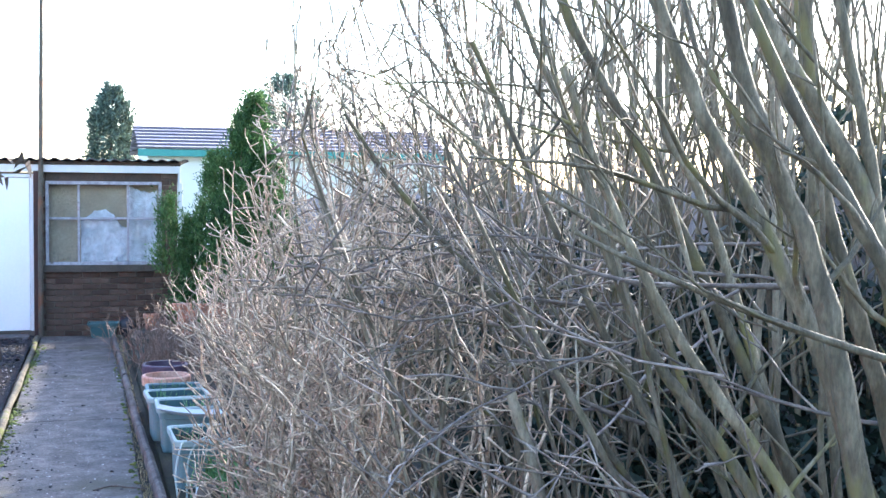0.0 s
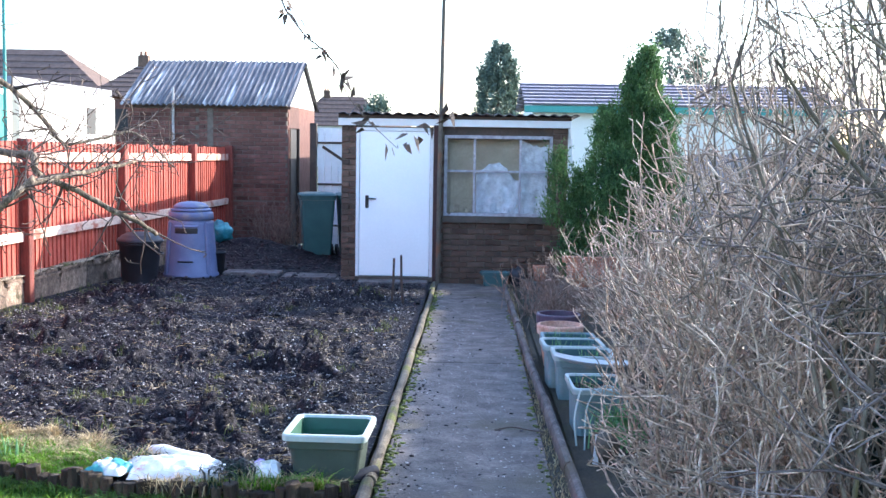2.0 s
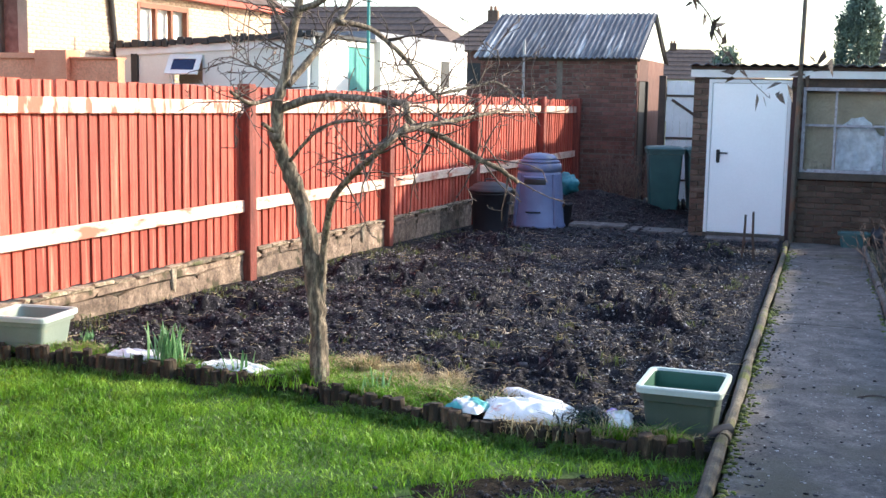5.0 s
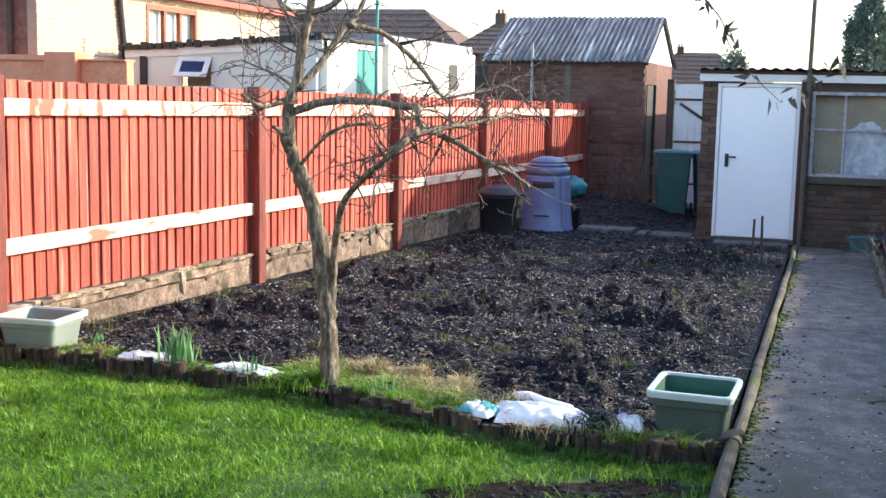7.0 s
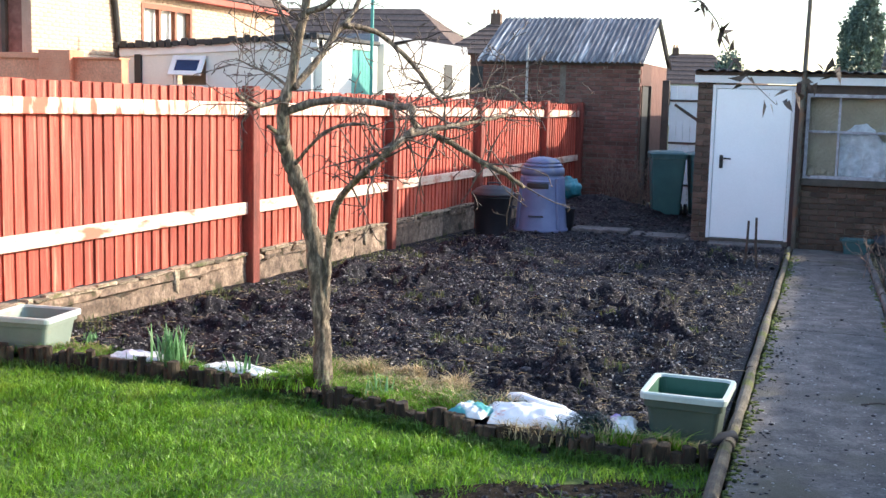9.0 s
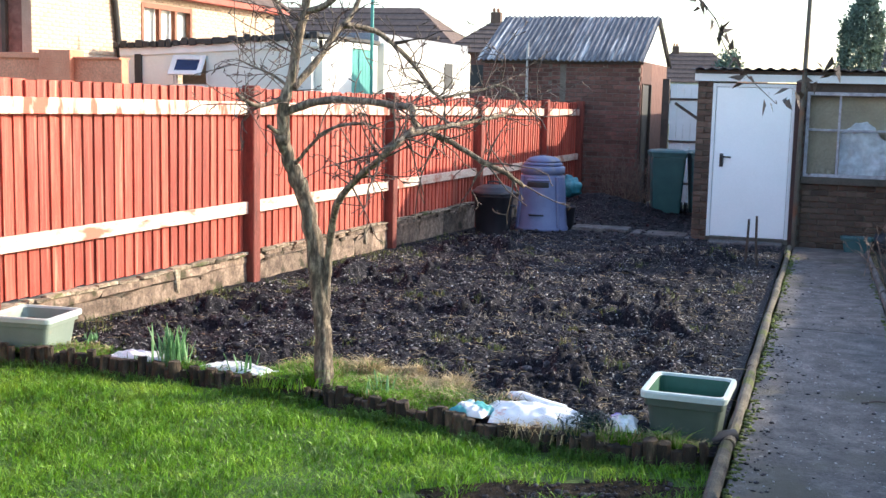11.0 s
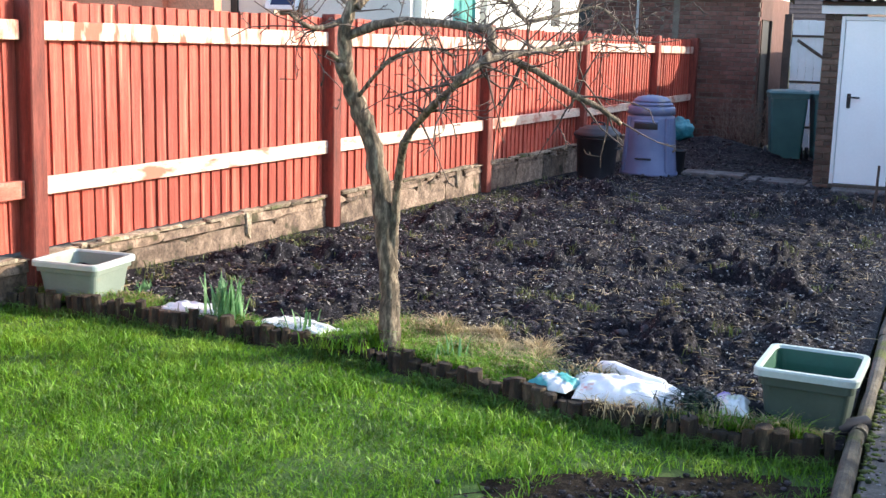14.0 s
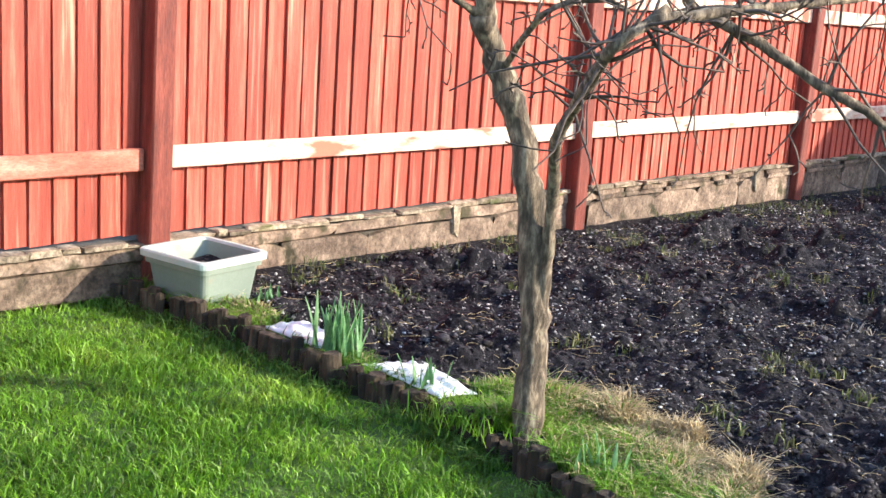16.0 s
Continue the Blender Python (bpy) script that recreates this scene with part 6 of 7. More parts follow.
tree_limb("second_stem", [(-2.98, 6.24, 0.28), (-2.97, 6.24, 0.5), (-2.95, 6.21, 0.68), (-2.9, 6.14, 0.85), (-2.82, 6.02, 0.99), (-2.7, 5.92, 1.11), (-2.52, 5.73, 1.22), (-2.36, 5.58, 1.32), (-2.27, 5.68, 1.43)], 0.029, 0.019, 10, 9, "", 0.6)
tree_limb("bough", [(-2.29, 5.64, 1.4), (-2.18, 5.81, 1.43), (-2.05, 6.07, 1.47), (-1.96, 6.31, 1.5)], 0.022, 0.01, 7, 5)
tree_limb("bough", [(-3.14, 6.0, 1.48), (-2.93, 5.99, 1.55), (-2.71, 5.98, 1.56), (-2.45, 5.95, 1.54), (-2.36, 5.92, 1.53), (-2.34, 5.93, 1.44), (-2.2, 6.01, 1.37), (-2.03, 6.1, 1.26), (-1.91, 6.18, 1.19), (-1.83, 6.26, 1.12)], 0.028, 0.015, 10, 6, "long drooping bough with a broken end")
tree_limb("bough", [(-3.07, 5.98, 1.62), (-2.99, 6.13, 1.78), (-2.94, 6.27, 1.94), (-2.88, 6.36, 2.05), (-2.84, 6.47, 2.25)], 0.026, 0.015, 7, 4)
tree_limb("bough", [(-2.92, 6.3, 1.98), (-2.77, 6.44, 1.95), (-2.64, 6.51, 1.84), (-2.55, 6.58, 1.73), (-2.48, 6.59, 1.63), (-2.41, 6.6, 1.56)], 0.021, 0.013, 7, 5)
tree_limb("bough", [(-2.43, 6.6, 1.58), (-2.25, 6.77, 1.63), (-2.13, 6.86, 1.66), (-2.01, 6.89, 1.57), (-1.9, 6.91, 1.46)], 0.013, 0.006, 6, 6)
tree_limb("bough", [(-3.13, 6.11, 1.18), (-2.97, 6.02, 1.32), (-2.83, 5.97, 1.41), (-2.63, 5.93, 1.44), (-2.55, 5.95, 1.41)], 0.016, 0.008, 6, 5)
tree_limb("bough", [(-3.13, 5.99, 1.56), (-3.2, 5.81, 1.52), (-3.27, 5.7, 1.58)], 0.017, 0.011, 6, 3)
tree_limb("bough", [(-3.09, 5.98, 1.62), (-3.23, 6.04, 1.69), (-3.37, 6.11, 1.73), (-3.52, 6.17, 1.78)], 0.012, 0.005, 6, 6)
tree_limb("bough", [(-3.0, 5.97, 2.02), (-2.84, 5.95, 2.08), (-2.72, 5.96, 2.23), (-2.69, 6.0, 2.44)], 0.023, 0.014, 7, 4)
tree_limb("bough", [(-3.04, 5.97, 1.88), (-3.16, 6.0, 2.03), (-3.29, 6.09, 2.22)], 0.015, 0.008, 6, 4)
tree_limb("spur", [(-3.16, 6.02, 1.36), (-3.18, 5.9, 1.41)], 0.02, 0.014, 6, 0)

# ---------------------------------------------------------------- the big bare shrub beside the path
br = random.Random(21)
shrub = empty("bare_shrub", (2.2, 3.2, G(3.2)), label="tall leafless shrub of many leaning green-brown stems", category="shrub")
BO = Vector((2.2, 3.2, G(3.2)))


def stem_part(parent, origin, material, *args, **kw):
    """One stem with all its side shoots, as a part of its shrub."""
    outs = []
    grow(*args[:4], br, outs, *args[4:], **kw)
    v, f = quads_only(outs)
    return into(soup("stem", v, f, M[material], smooth=True), origin, parent)


def shrub_side(y, z):
    return 0.52 if z < 1.6 else 0.52 + 0.42 * (z - 1.6)


def rod(line, r0, r1, shoots, seg=9, material="bough"):
    """One main stem drawn from foot to tip, knuckled, with side shoots."""
    line = [line[0]] + line[1:-1:2] + [line[-1]]
    pts = spline([Vector(q) for q in line], 8)
    n = len(pts)
    pts = [q + Vector((br.gauss(0, 1), br.gauss(0, 1), 0)) * r0 * 0.06 for q in pts]
    rad = [0.86 * (r0 + (r1 - r0) * k / (n - 1)) * (1.2 if k % 9 == 5 else br.uniform(0.95, 1.06)) for k in range(n)]
    outs = [tube(pts, rad, seg, caps=False)]
    for k in range((shoots + 1) // 2):
        i2 = br.randrange(n // 5, n - 1)
        d = (pts[i2 + 1] - pts[i2 - 1]).normalized()
        s = Vector((br.gauss(-0.5, 0.8), br.gauss(0, 0.8), br.gauss(0.2, 0.5))).normalized()
        grow(pts[i2].copy(), (d * 0.7 + s).normalized(), br.uniform(0.35, 1.0), min(0.011, rad[i2] * 0.5), br, outs, 1, 0.4, 0.03, 4, 5, 0.45, 0.65, 0.8, xmin=shrub_side, rmin=0.0028)
    v, f = quads_only(outs)
    return into(soup("stem", v, f, M[material], smooth=True), BO, shrub)


GZ = G(3) - 0.1
rod([(2.28, 3.0, GZ), (2.04, 3.08, 0.76), (1.78, 3.19, 1.46), (1.63, 3.25, 1.71), (1.5, 3.3, 1.91), (1.37, 3.35, 2.23), (1.12, 3.42, 3.1)], 0.026, 0.013, 6)
rod([(2.14, 2.55, GZ), (1.88, 2.62, 1.04), (1.78, 2.66, 1.36), (1.68, 2.7, 1.55), (1.59, 2.74, 1.77), (1.46, 2.79, 2.02), (1.38, 2.82, 2.16), (1.1, 2.9, 3.0)], 0.036, 0.018, 6)
rod([(1.93, 2.36, GZ), (1.79, 2.43, 0.94), (1.74, 2.46, 1.26), (1.69, 2.49, 1.48), (1.62, 2.52, 1.69), (1.54, 2.55, 1.89), (1.46, 2.59, 2.12), (1.2, 2.65, 3.1)], 0.04, 0.022, 5, 11)
rod([(2.2, 2.1, GZ), (1.86, 2.32, 1.26), (1.79, 2.35, 1.46), (1.71, 2.39, 1.63), (1.64, 2.42, 1.81), (1.55, 2.45, 1.94), (1.44, 2.49, 2.11), (1.1, 2.55, 2.9)], 0.028, 0.015, 4)
rod([(2.4, 2.55, GZ), (2.06, 2.69, 1.42), (1.99, 2.72, 1.63), (1.91, 2.76, 1.83), (1.82, 2.79, 2.0), (1.72, 2.83, 2.17), (1.35, 2.9, 3.1)], 0.036, 0.02, 5)
rod([(2.35, 2.65, GZ), (2.14, 2.74, 0.9), (2.08, 2.77, 1.15), (2.0, 2.81, 1.43), (1.94, 2.84, 1.62), (1.92, 2.86, 1.88), (1.89, 2.88, 2.1), (1.85, 2.95, 3.2)], 0.036, 0.018, 5)
rod([(2.25, 2.62, GZ), (2.05, 2.69, 1.39), (2.01, 2.71, 1.64), (1.99, 2.73, 1.84), (1.96, 2.75, 2.04), (1.93, 2.77, 2.18), (1.8, 2.8, 3.0)], 0.023, 0.013, 6)
rod([(2.3, 2.75, GZ), (1.79, 2.95, 0.82), (1.68, 2.99, 0.99), (1.55, 3.04, 1.17), (1.47, 3.07, 1.36), (1.4, 3.1, 1.52), (1.36, 3.12, 1.67), (1.25, 3.2, 2.1)], 0.025, 0.011, 8)
rod([(2.4, 2.6, GZ), (1.84, 2.83, 0.82), (1.7, 2.88, 1.02), (1.59, 2.92, 1.2), (1.49, 2.96, 1.37), (1.41, 2.99, 1.55), (1.25, 3.05, 2.0)], 0.026, 0.012, 8)
rod([(2.1, 3.05, GZ), (1.66, 3.2, 0.87), (1.54, 3.25, 1.1), (1.47, 3.28, 1.26), (1.32, 3.33, 1.59), (1.26, 3.36, 1.74), (1.1, 3.4, 2.1)], 0.021, 0.009, 8)
rod([(1.95, 2.0, 1.22), (1.6, 2.09, 1.31), (1.46, 2.13, 1.35), (1.34, 2.17, 1.4), (1.22, 2.21, 1.48), (1.09, 2.25, 1.51), (0.98, 2.3, 1.57)], 0.012, 0.006, 3)
rod([(1.45, 3.3, GZ), (1.33, 3.39, 0.71), (1.28, 3.41, 0.88), (1.24, 3.43, 1.04)], 0.024, 0.02, 0, 9, "stem")
rod([(2.3, 3.0, GZ), (1.82, 3.18, 1.49), (1.73, 3.22, 1.67), (1.66, 3.25, 1.86), (1.65, 3.26, 2.07), (1.64, 3.27, 2.24), (1.5, 3.3, 3.0)], 0.02, 0.01, 7)
rod([(2.3, 3.1, GZ), (2.15, 3.2, 1.68), (2.14, 3.21, 1.91), (2.12, 3.23, 2.08), (2.12, 3.24, 2.26), (2.05, 3.3, 3.1)], 0.021, 0.012, 6)
rod([(2.2, 3.1, GZ), (1.66, 3.33, 1.34), (1.55, 3.37, 1.59), (1.46, 3.41, 1.8), (1.39, 3.44, 1.97), (1.31, 3.47, 2.14), (1.1, 3.5, 2.7)], 0.017, 0.008, 8)
rod([(2.3, 3.4, GZ), (1.7, 3.6, 0.73), (1.54, 3.66, 0.97), (1.34, 3.73, 1.24), (1.16, 3.79, 1.48), (0.98, 3.86, 1.67), (0.82, 3.92, 1.91)], 0.018, 0.006, 9)
# slimmer stems leaning the same way, behind and between
for k in range(26):
    base = Vector((br.uniform(1.5, 3.1), br.uniform(3.0, 4.8), G(4) - 0.05))
    lean = Vector((-br.uniform(0.3, 0.62), br.uniform(-0.08, 0.12), 1.0))
    stem_part(shrub, BO, "stem", base, lean, br.uniform(1.7, 2.6), br.uniform(0.01, 0.021), 1, 0.15, 0.02, 6, 6, 0.25, 0.5, 0.8, xmin=shrub_side, rmin=0.003)
for k in range(150):
    base = Vector((br.uniform(2.2, 5.6), br.uniform(3.6, 7.4), G(5) - 0.05))
    lean = Vector((-br.uniform(-0.05, 0.3), br.uniform(-0.12, 0.12), 1.0))
    stem_part(shrub, BO, "stem", base, lean, br.uniform(2.8, 4.4), br.uniform(0.008, 0.022), 1, 0.17, 0.02, 12, 5, 0.18, 0.5, 0.75, rmin=0.0035)
# more upright stems crowding the back of the bed
for k in range(64):
    base = Vector((br.uniform(1.9, 4.4), br.uniform(4.0, 6.6), G(5) - 0.05))
    lean = Vector((-br.uniform(-0.1, 0.22), br.uniform(-0.12, 0.12), 1.0))
    stem_part(shrub, BO, "stem", base, lean, br.uniform(3.2, 4.6), br.uniform(0.009, 0.02), 1, 0.16, 0.02, 9, 5, 0.2, 0.5, 0.7, rmin=0.004)
# thin upright shoots with short spurs, standing above the hedge
for k in range(46):
    y0 = br.uniform(3.9, 5.6)
    base = Vector((br.uniform(1.0, 2.6), y0, G(y0) - 0.05))
    lean = Vector((-br.uniform(-0.02, 0.16), br.uniform(-0.08, 0.08), 1.0))
    stem_part(shrub, BO, "stem", base, lean, br.uniform(2.1, 2.9), br.uniform(0.007, 0.012), 1, 0.14, 0.01, 16, 5, 0.07, 0.55, 0.9, xmin=shrub_side, rmin=0.003)
# long shoots arching out sideways over the bed
for k in range(46):
    y0 = br.uniform(2.7, 4.3)
    base = Vector((br.uniform(1.35, 2.4), y0, br.uniform(0.2, 1.6)))
    d = Vector((-1.0, br.uniform(-0.15, 0.45), br.uniform(-0.12, 0.36)))
    stem_part(shrub, BO, "stem" if k % 4 == 0 else "shoot", base, d, br.uniform(0.8, 1.6), br.uniform(0.005, 0.0095), 2, 0.42, 0.02, 6, 5, 0.4, 0.65, 0.8, xmin=shrub_side, rmin=0.0028)
# one long shoot arches over the path and hangs down
arch = spline([(1.35, 3.6, 2.3), (0.7, 4.4, 3.2), (-0.2, 5.0, 3.4), (-0.85, 5.3, 2.9), (-1.04, 5.41, 2.35), (-0.95, 5.4, 2.13), (-0.85, 5.39, 2.04), (-0.77, 5.38, 1.95), (-0.73, 5.37, 1.84), (-0.63, 5.35, 1.72), (-0.5, 5.34, 1.6)], 4)
o = link("hanging_shoot", *tube(arch, [0.007 - 0.0055 * k / len(arch) for k in range(len(arch))], 5), M["twig"], None, "thin shoot hanging over the path with a few withered leaves")
into(o, BO, shrub)
c = []
for n, q in enumerate(arch[-26:]):
    if n % 3 == 0:
        for _ in range(6 if n % 2 else 3):
            c.append((q.x + br.gauss(0, 0.014), q.y + br.gauss(0, 0.014), q.z + br.gauss(0, 0.014)))
for t in range(14):
    c.append((-0.5 + 0.16 * t / 8 + br.gauss(0, 0.01), 5.34, 1.62 + 0.1 * t / 8 + br.gauss(0, 0.015)))
v, f = leaf_cloud(np.array(c), 0.08, NP, -0.5, 0.17)
o = soup("withered_leaves", v, f, M["twig"])
o["kind"] = "stuff"
into(o, BO, shrub)

twiggy = empty("twiggy_hedge", (1.0, 5.0, G(5)), label="dense light-brown twiggy hedge plant overhanging the path", category="hedge")
HO = Vector((1.0, 5.0, G(5)))


def hedge_side(y, z):
    """The hedge keeps to its side of the kerb."""
    side = float(np.interp(z, [0.4, 1.0, 1.3, 1.6, 1.9, 2.2], [0.38, 0.45, 0.54, 0.6, 0.72, 0.86]))
    return side + 0.08 * (y - 5) + 0.1 * noise.noise(Vector((y * 2.1, z * 2.3, 0)))


def knobbly(p, d, length, r, outs, level):
    """A crooked twig that zigzags from bud to bud and carries short spurs."""
    n = max(3, int(length / 0.06))
    step = length / n
    pts, rad = [p.copy()], [r]
    d, q = d.normalized(), p.copy()
    reach = br.uniform(-0.1, 0.09)
    for k in range(n):
        d = (d + Vector((br.gauss(0, 0.15), br.gauss(0, 0.15), br.gauss(0.04, 0.11)))).normalized()
        if q.x < hedge_side(q.y, q.z) - reach:
            break
        q = q + d * step
        pts.append(q)
        rad.append(max(0.0019, 0.74 * r * (1 - 0.75 * (k + 1) / n)) * (1.3 if k % 2 else 0.95))
        if level and k > 1 and br.random() < (0.3 if level == 2 else 0.2):
            s = Vector((br.gauss(-0.15, 1), br.gauss(-0.1, 1), br.gauss(0.3, 0.6))).normalized()
            knobbly(q.copy(), d * 0.5 + s, length * br.uniform(0.12, 0.42), max(0.003, rad[-1] * 0.72), outs, level - 1)
        elif br.random() < 0.3:
            s = Vector((br.gauss(0, 1), br.gauss(0, 1), br.gauss(0.4, 0.6))).normalized()
            outs.append(tube([q, q + (d * 0.4 + s).normalized() * br.uniform(0.02, 0.055)], [0.0034, 0.0028], 4, caps=False))
    if len(pts) > 1:
        outs.append(tube(pts, rad, 4, caps=False))


for k in range(112):
    y0 = br.uniform(3.6, 6.4)
    base = Vector((br.uniform(0.72, 1.5), y0, G(y0) - 0.05))
    lean = Vector((-br.uniform(0.0, 0.4), br.uniform(-0.25, 0.2), 1.0))
    outs = []
    knobbly(base, lean, br.uniform(1.6, 2.45) + 0.25 * max(0, base.x - 1.0), br.uniform(0.008, 0.013), outs, 2)
    into(soup("stem", *quads_only(outs), M["brush"], smooth=True), HO, twiggy)
for k in range(42):
    y0 = br.uniform(3.5, 5.8)
    base = Vector((br.uniform(0.55, 1.3), y0, G(y0) - 0.05))
    lean = Vector((-br.uniform(-0.1, 0.6), br.uniform(-0.5, 0.2), 1.0))
    outs = []
    knobbly(base, lean, br.uniform(0.6, 1.15), br.uniform(0.006, 0.009), outs, 2)
    into(soup("stem", *quads_only(outs), M["brush"], smooth=True), HO, twiggy)

# ---------------------------------------------------------------- evergreens
def bush_leaves(n, centre, size, rnd, hollow=0.55):
    d = rnd.normal(size=(n, 3))
    d /= np.linalg.norm(d, axis=1)[:, None]
    r = hollow + (1 - hollow) * rnd.rand(n) ** 0.6
    lump = np.array([1 + 0.3 * noise.noise(Vector(q) * 2.3 + Vector(centre)) for q in d])
    return np.asarray(centre) + d * (r * lump)[:, None] * size


for (x, y, sx, sy, sz, n) in ((3.0, 5.2, 0.9, 1.3, 0.75, 9000), (2.9, 7.6, 0.9, 1.3, 0.95, 7000), (3.0, 10.2, 0.9, 1.4, 1.1, 5000), (2.0, 4.7, 0.55, 0.7, 0.4, 4200), (2.75, 3.7, 0.6, 0.7, 0.5, 4600), (3.0, 4.3, 0.5, 0.9, 1.15, 5200)):
    e = empty("evergreen_bush", (x, y, G(y)), label="dark evergreen bush behind the bare stems", category="bush", group="evergreens along the boundary")
    outs = []
    for k in range(9):
        grow(Vector((br.gauss(0, 0.12), br.gauss(0, 0.12), -0.05)), Vector((br.gauss(0, 0.4), br.gauss(0, 0.4), 1)), sz * 1.2, 0.014, br, outs, 1, 0.2, 0.03, 4, 5)
    v, f = quads_only(outs)
    o = soup("branches", v, f, M["twig"], e)
    o["kind"] = "stuff"
    v, f = leaf_cloud(bush_leaves(n, (0, 0, sz * 0.85), (sx, sy, sz * 0.9), NP), 0.06, NP, 0.3)
    o = soup("leaves", v, f, M["evergreen"], e)
    o["kind"] = "stuff"


def conifer(name, x, y, h, r, n, leaf, m, label, lean=(0, 0), power=0.8, base=0.0, ragged=0.22, lobes=()):
    z = G(y)
    t = empty(name, (x, y, z), label=label, category="tree")
    link("trunk", *tube([(0, 0, -0.1), (lean[0] * 0.5, lean[1] * 0.5, h * 0.5), (lean[0], lean[1], h * 0.97)], [r * 0.1 + 0.02, r * 0.07 + 0.01, 0.01], 8), M["bark"], t)
    c = []
    shoots = int(n / 26)
    for _ in range(shoots):
        u2 = NP.rand() ** 1.25
        zz = base + (h - base) * u2
        rr = r * (1 - u2) ** power * (0.55 + 0.45 * NP.rand() ** 0.5) * (1 + ragged * noise.noise(Vector((zz * 2.5, x, y)))) + 0.02
        a = NP.uniform(0, 2 * np.pi)
        rr *= 1 + ragged * noise.noise(Vector((math.cos(a) * 1.7, math.sin(a) * 1.7, zz * 1.3 + x)))
        cx2, cy2 = lean[0] * u2 + rr * math.cos(a), lean[1] * u2 + rr * math.sin(a)
        # an upswept feathery shoot
        L = leaf * NP.uniform(2.2, 4.5)
        for _ in range(26):
            s = NP.rand()
            c.append((cx2 + NP.normal() * leaf * 0.5 + 0.3 * L * s * math.cos(a), cy2 + NP.normal() * leaf * 0.5 + 0.3 * L * s * math.sin(a), zz + L * s))
    for lx2, ly2, lz2, lh, lr, ln in lobes:
        for _ in range(ln):
            u2 = NP.rand()
            a = NP.uniform(0, 2 * np.pi)
            rr = lr * (1 - u2) ** 0.7 * NP.rand() ** 0.4
            c.append((lx2 + rr * math.cos(a), ly2 + rr * math.sin(a), lz2 + lh * u2))
    v, f = leaf_cloud(np.array(c), leaf, NP, 0.9)
    o = soup("foliage", v, f, M[m], t)
    o["kind"] = "stuff"
    return t


def spire_conifer(x, y, spires, label):
    """A young cypress of several crowded spires, each clothed in upswept flat sprays."""
    t = empty("garden_conifer", (x, y, G(y)), label=label, category="tree")
    v0, f0, k0 = [], [], 0
    for sx, sy, z0, z1, r, n, lean in spires:
        link("trunk", *tube([(sx * 0.3, sy * 0.3, -0.1), (sx, sy, z0 + 0.3 * (z1 - z0)), (sx + lean, sy, z1 * 0.97)], [0.03, 0.022, 0.006], 6), M["bark"], t)
        for _ in range(n):
            u2 = NP.rand() ** 1.1
            a = NP.uniform(0, 2 * np.pi)
            wide = r * (1 - u2) ** 0.6 * (0.75 + 0.25 * min(1.0, u2 / 0.12)) * (1 + 0.45 * noise.noise(Vector((math.cos(a) * 1.6 + sx * 3, math.sin(a) * 1.6, u2 * 5 + sy))))
            rr = wide * (0.45 + 0.55 * NP.rand() ** 0.5) + 0.012
            base = np.array((sx + lean * u2 + rr * math.cos(a), sy + rr * math.sin(a), z0 + (z1 - z0) * u2))
            d = np.array((math.cos(a) * 0.42, math.sin(a) * 0.42, 1.0)) + NP.normal(size=3) * 0.22
            d /= np.linalg.norm(d)
            L = (NP.uniform(0.09, 0.2) + 0.22 * NP.rand() ** 6) * (0.7 + 0.5 * (1 - u2))
            c = base + d * L * np.linspace(0, 1, 9)[:, None] + NP.normal(size=(9, 3)) * 0.011
            # leaflets point along their spray
            e = d + NP.normal(size=(9, 3)) * 0.42
            e /= np.linalg.norm(e, axis=1)[:, None]
            q = np.cross(e, NP.normal(size=(9, 3)))
            q /= np.linalg.norm(q, axis=1)[:, None] + 1e-6
            h = NP.uniform(0.03, 0.06, 9)[:, None]
            v0.append(np.stack([c, c + e * h * 0.45 - q * h * 0.16, c + e * h, c + e * h * 0.45 + q * h * 0.16], 1).reshape(-1, 3))
            f0.append(k0 + np.arange(9)[:, None] * 4 + [0, 1, 2, 3])
            k0 += 36
    o = soup("foliage", np.concatenate(v0), np.concatenate(f0), M["conifer"], t)
    o["kind"] = "stuff"


spire_conifer(1.5, 15.0, ((0.42, 0.1, 0.1, 2.98, 0.42, 3400, 0.06), (0.22, 0.0, 0.1, 2.75, 0.36, 2400, 0.1), (-0.05, -0.05, 0.1, 2.25, 0.36, 2200, 0.04), (-0.3, 0.0, 0.1, 1.45, 0.22, 1000, -0.02),
                         (-0.6, 0.05, 0.8, 1.72, 0.12, 420, 0.0), (0.65, -0.1, 0.1, 2.3, 0.35, 1800, 0.05), (0.1, -0.3, 0.1, 1.7, 0.32, 1400, 0.0)), "dark green young conifer with several spires crowding the shed's corner")
# distant trees carry their haze in the leaf colour
conifer("tall_conifer", 0.75, 52, 5.9, 1.5, 22000, 0.14, "hazed_conifer", "tall dark cypress standing behind the shed", (0.1, 0), 0.58, 0.3, 0.35)
conifer("tall_conifer", 7.7, 48, 6.1, 2.1, 8000, 0.15, "hazed_conifer", "loose pine behind the grey roof, bluish with painted haze", (-0.2, 0), 0.5, 2.5, 0.6)
conifer("tall_conifer", -5.1, 60, 3.75, 0.75, 2500, 0.2, "hazed_conifer", "small dark clipped conifer seen over the shed roof", (0, 0), 0.3, 0.5, 0.3)


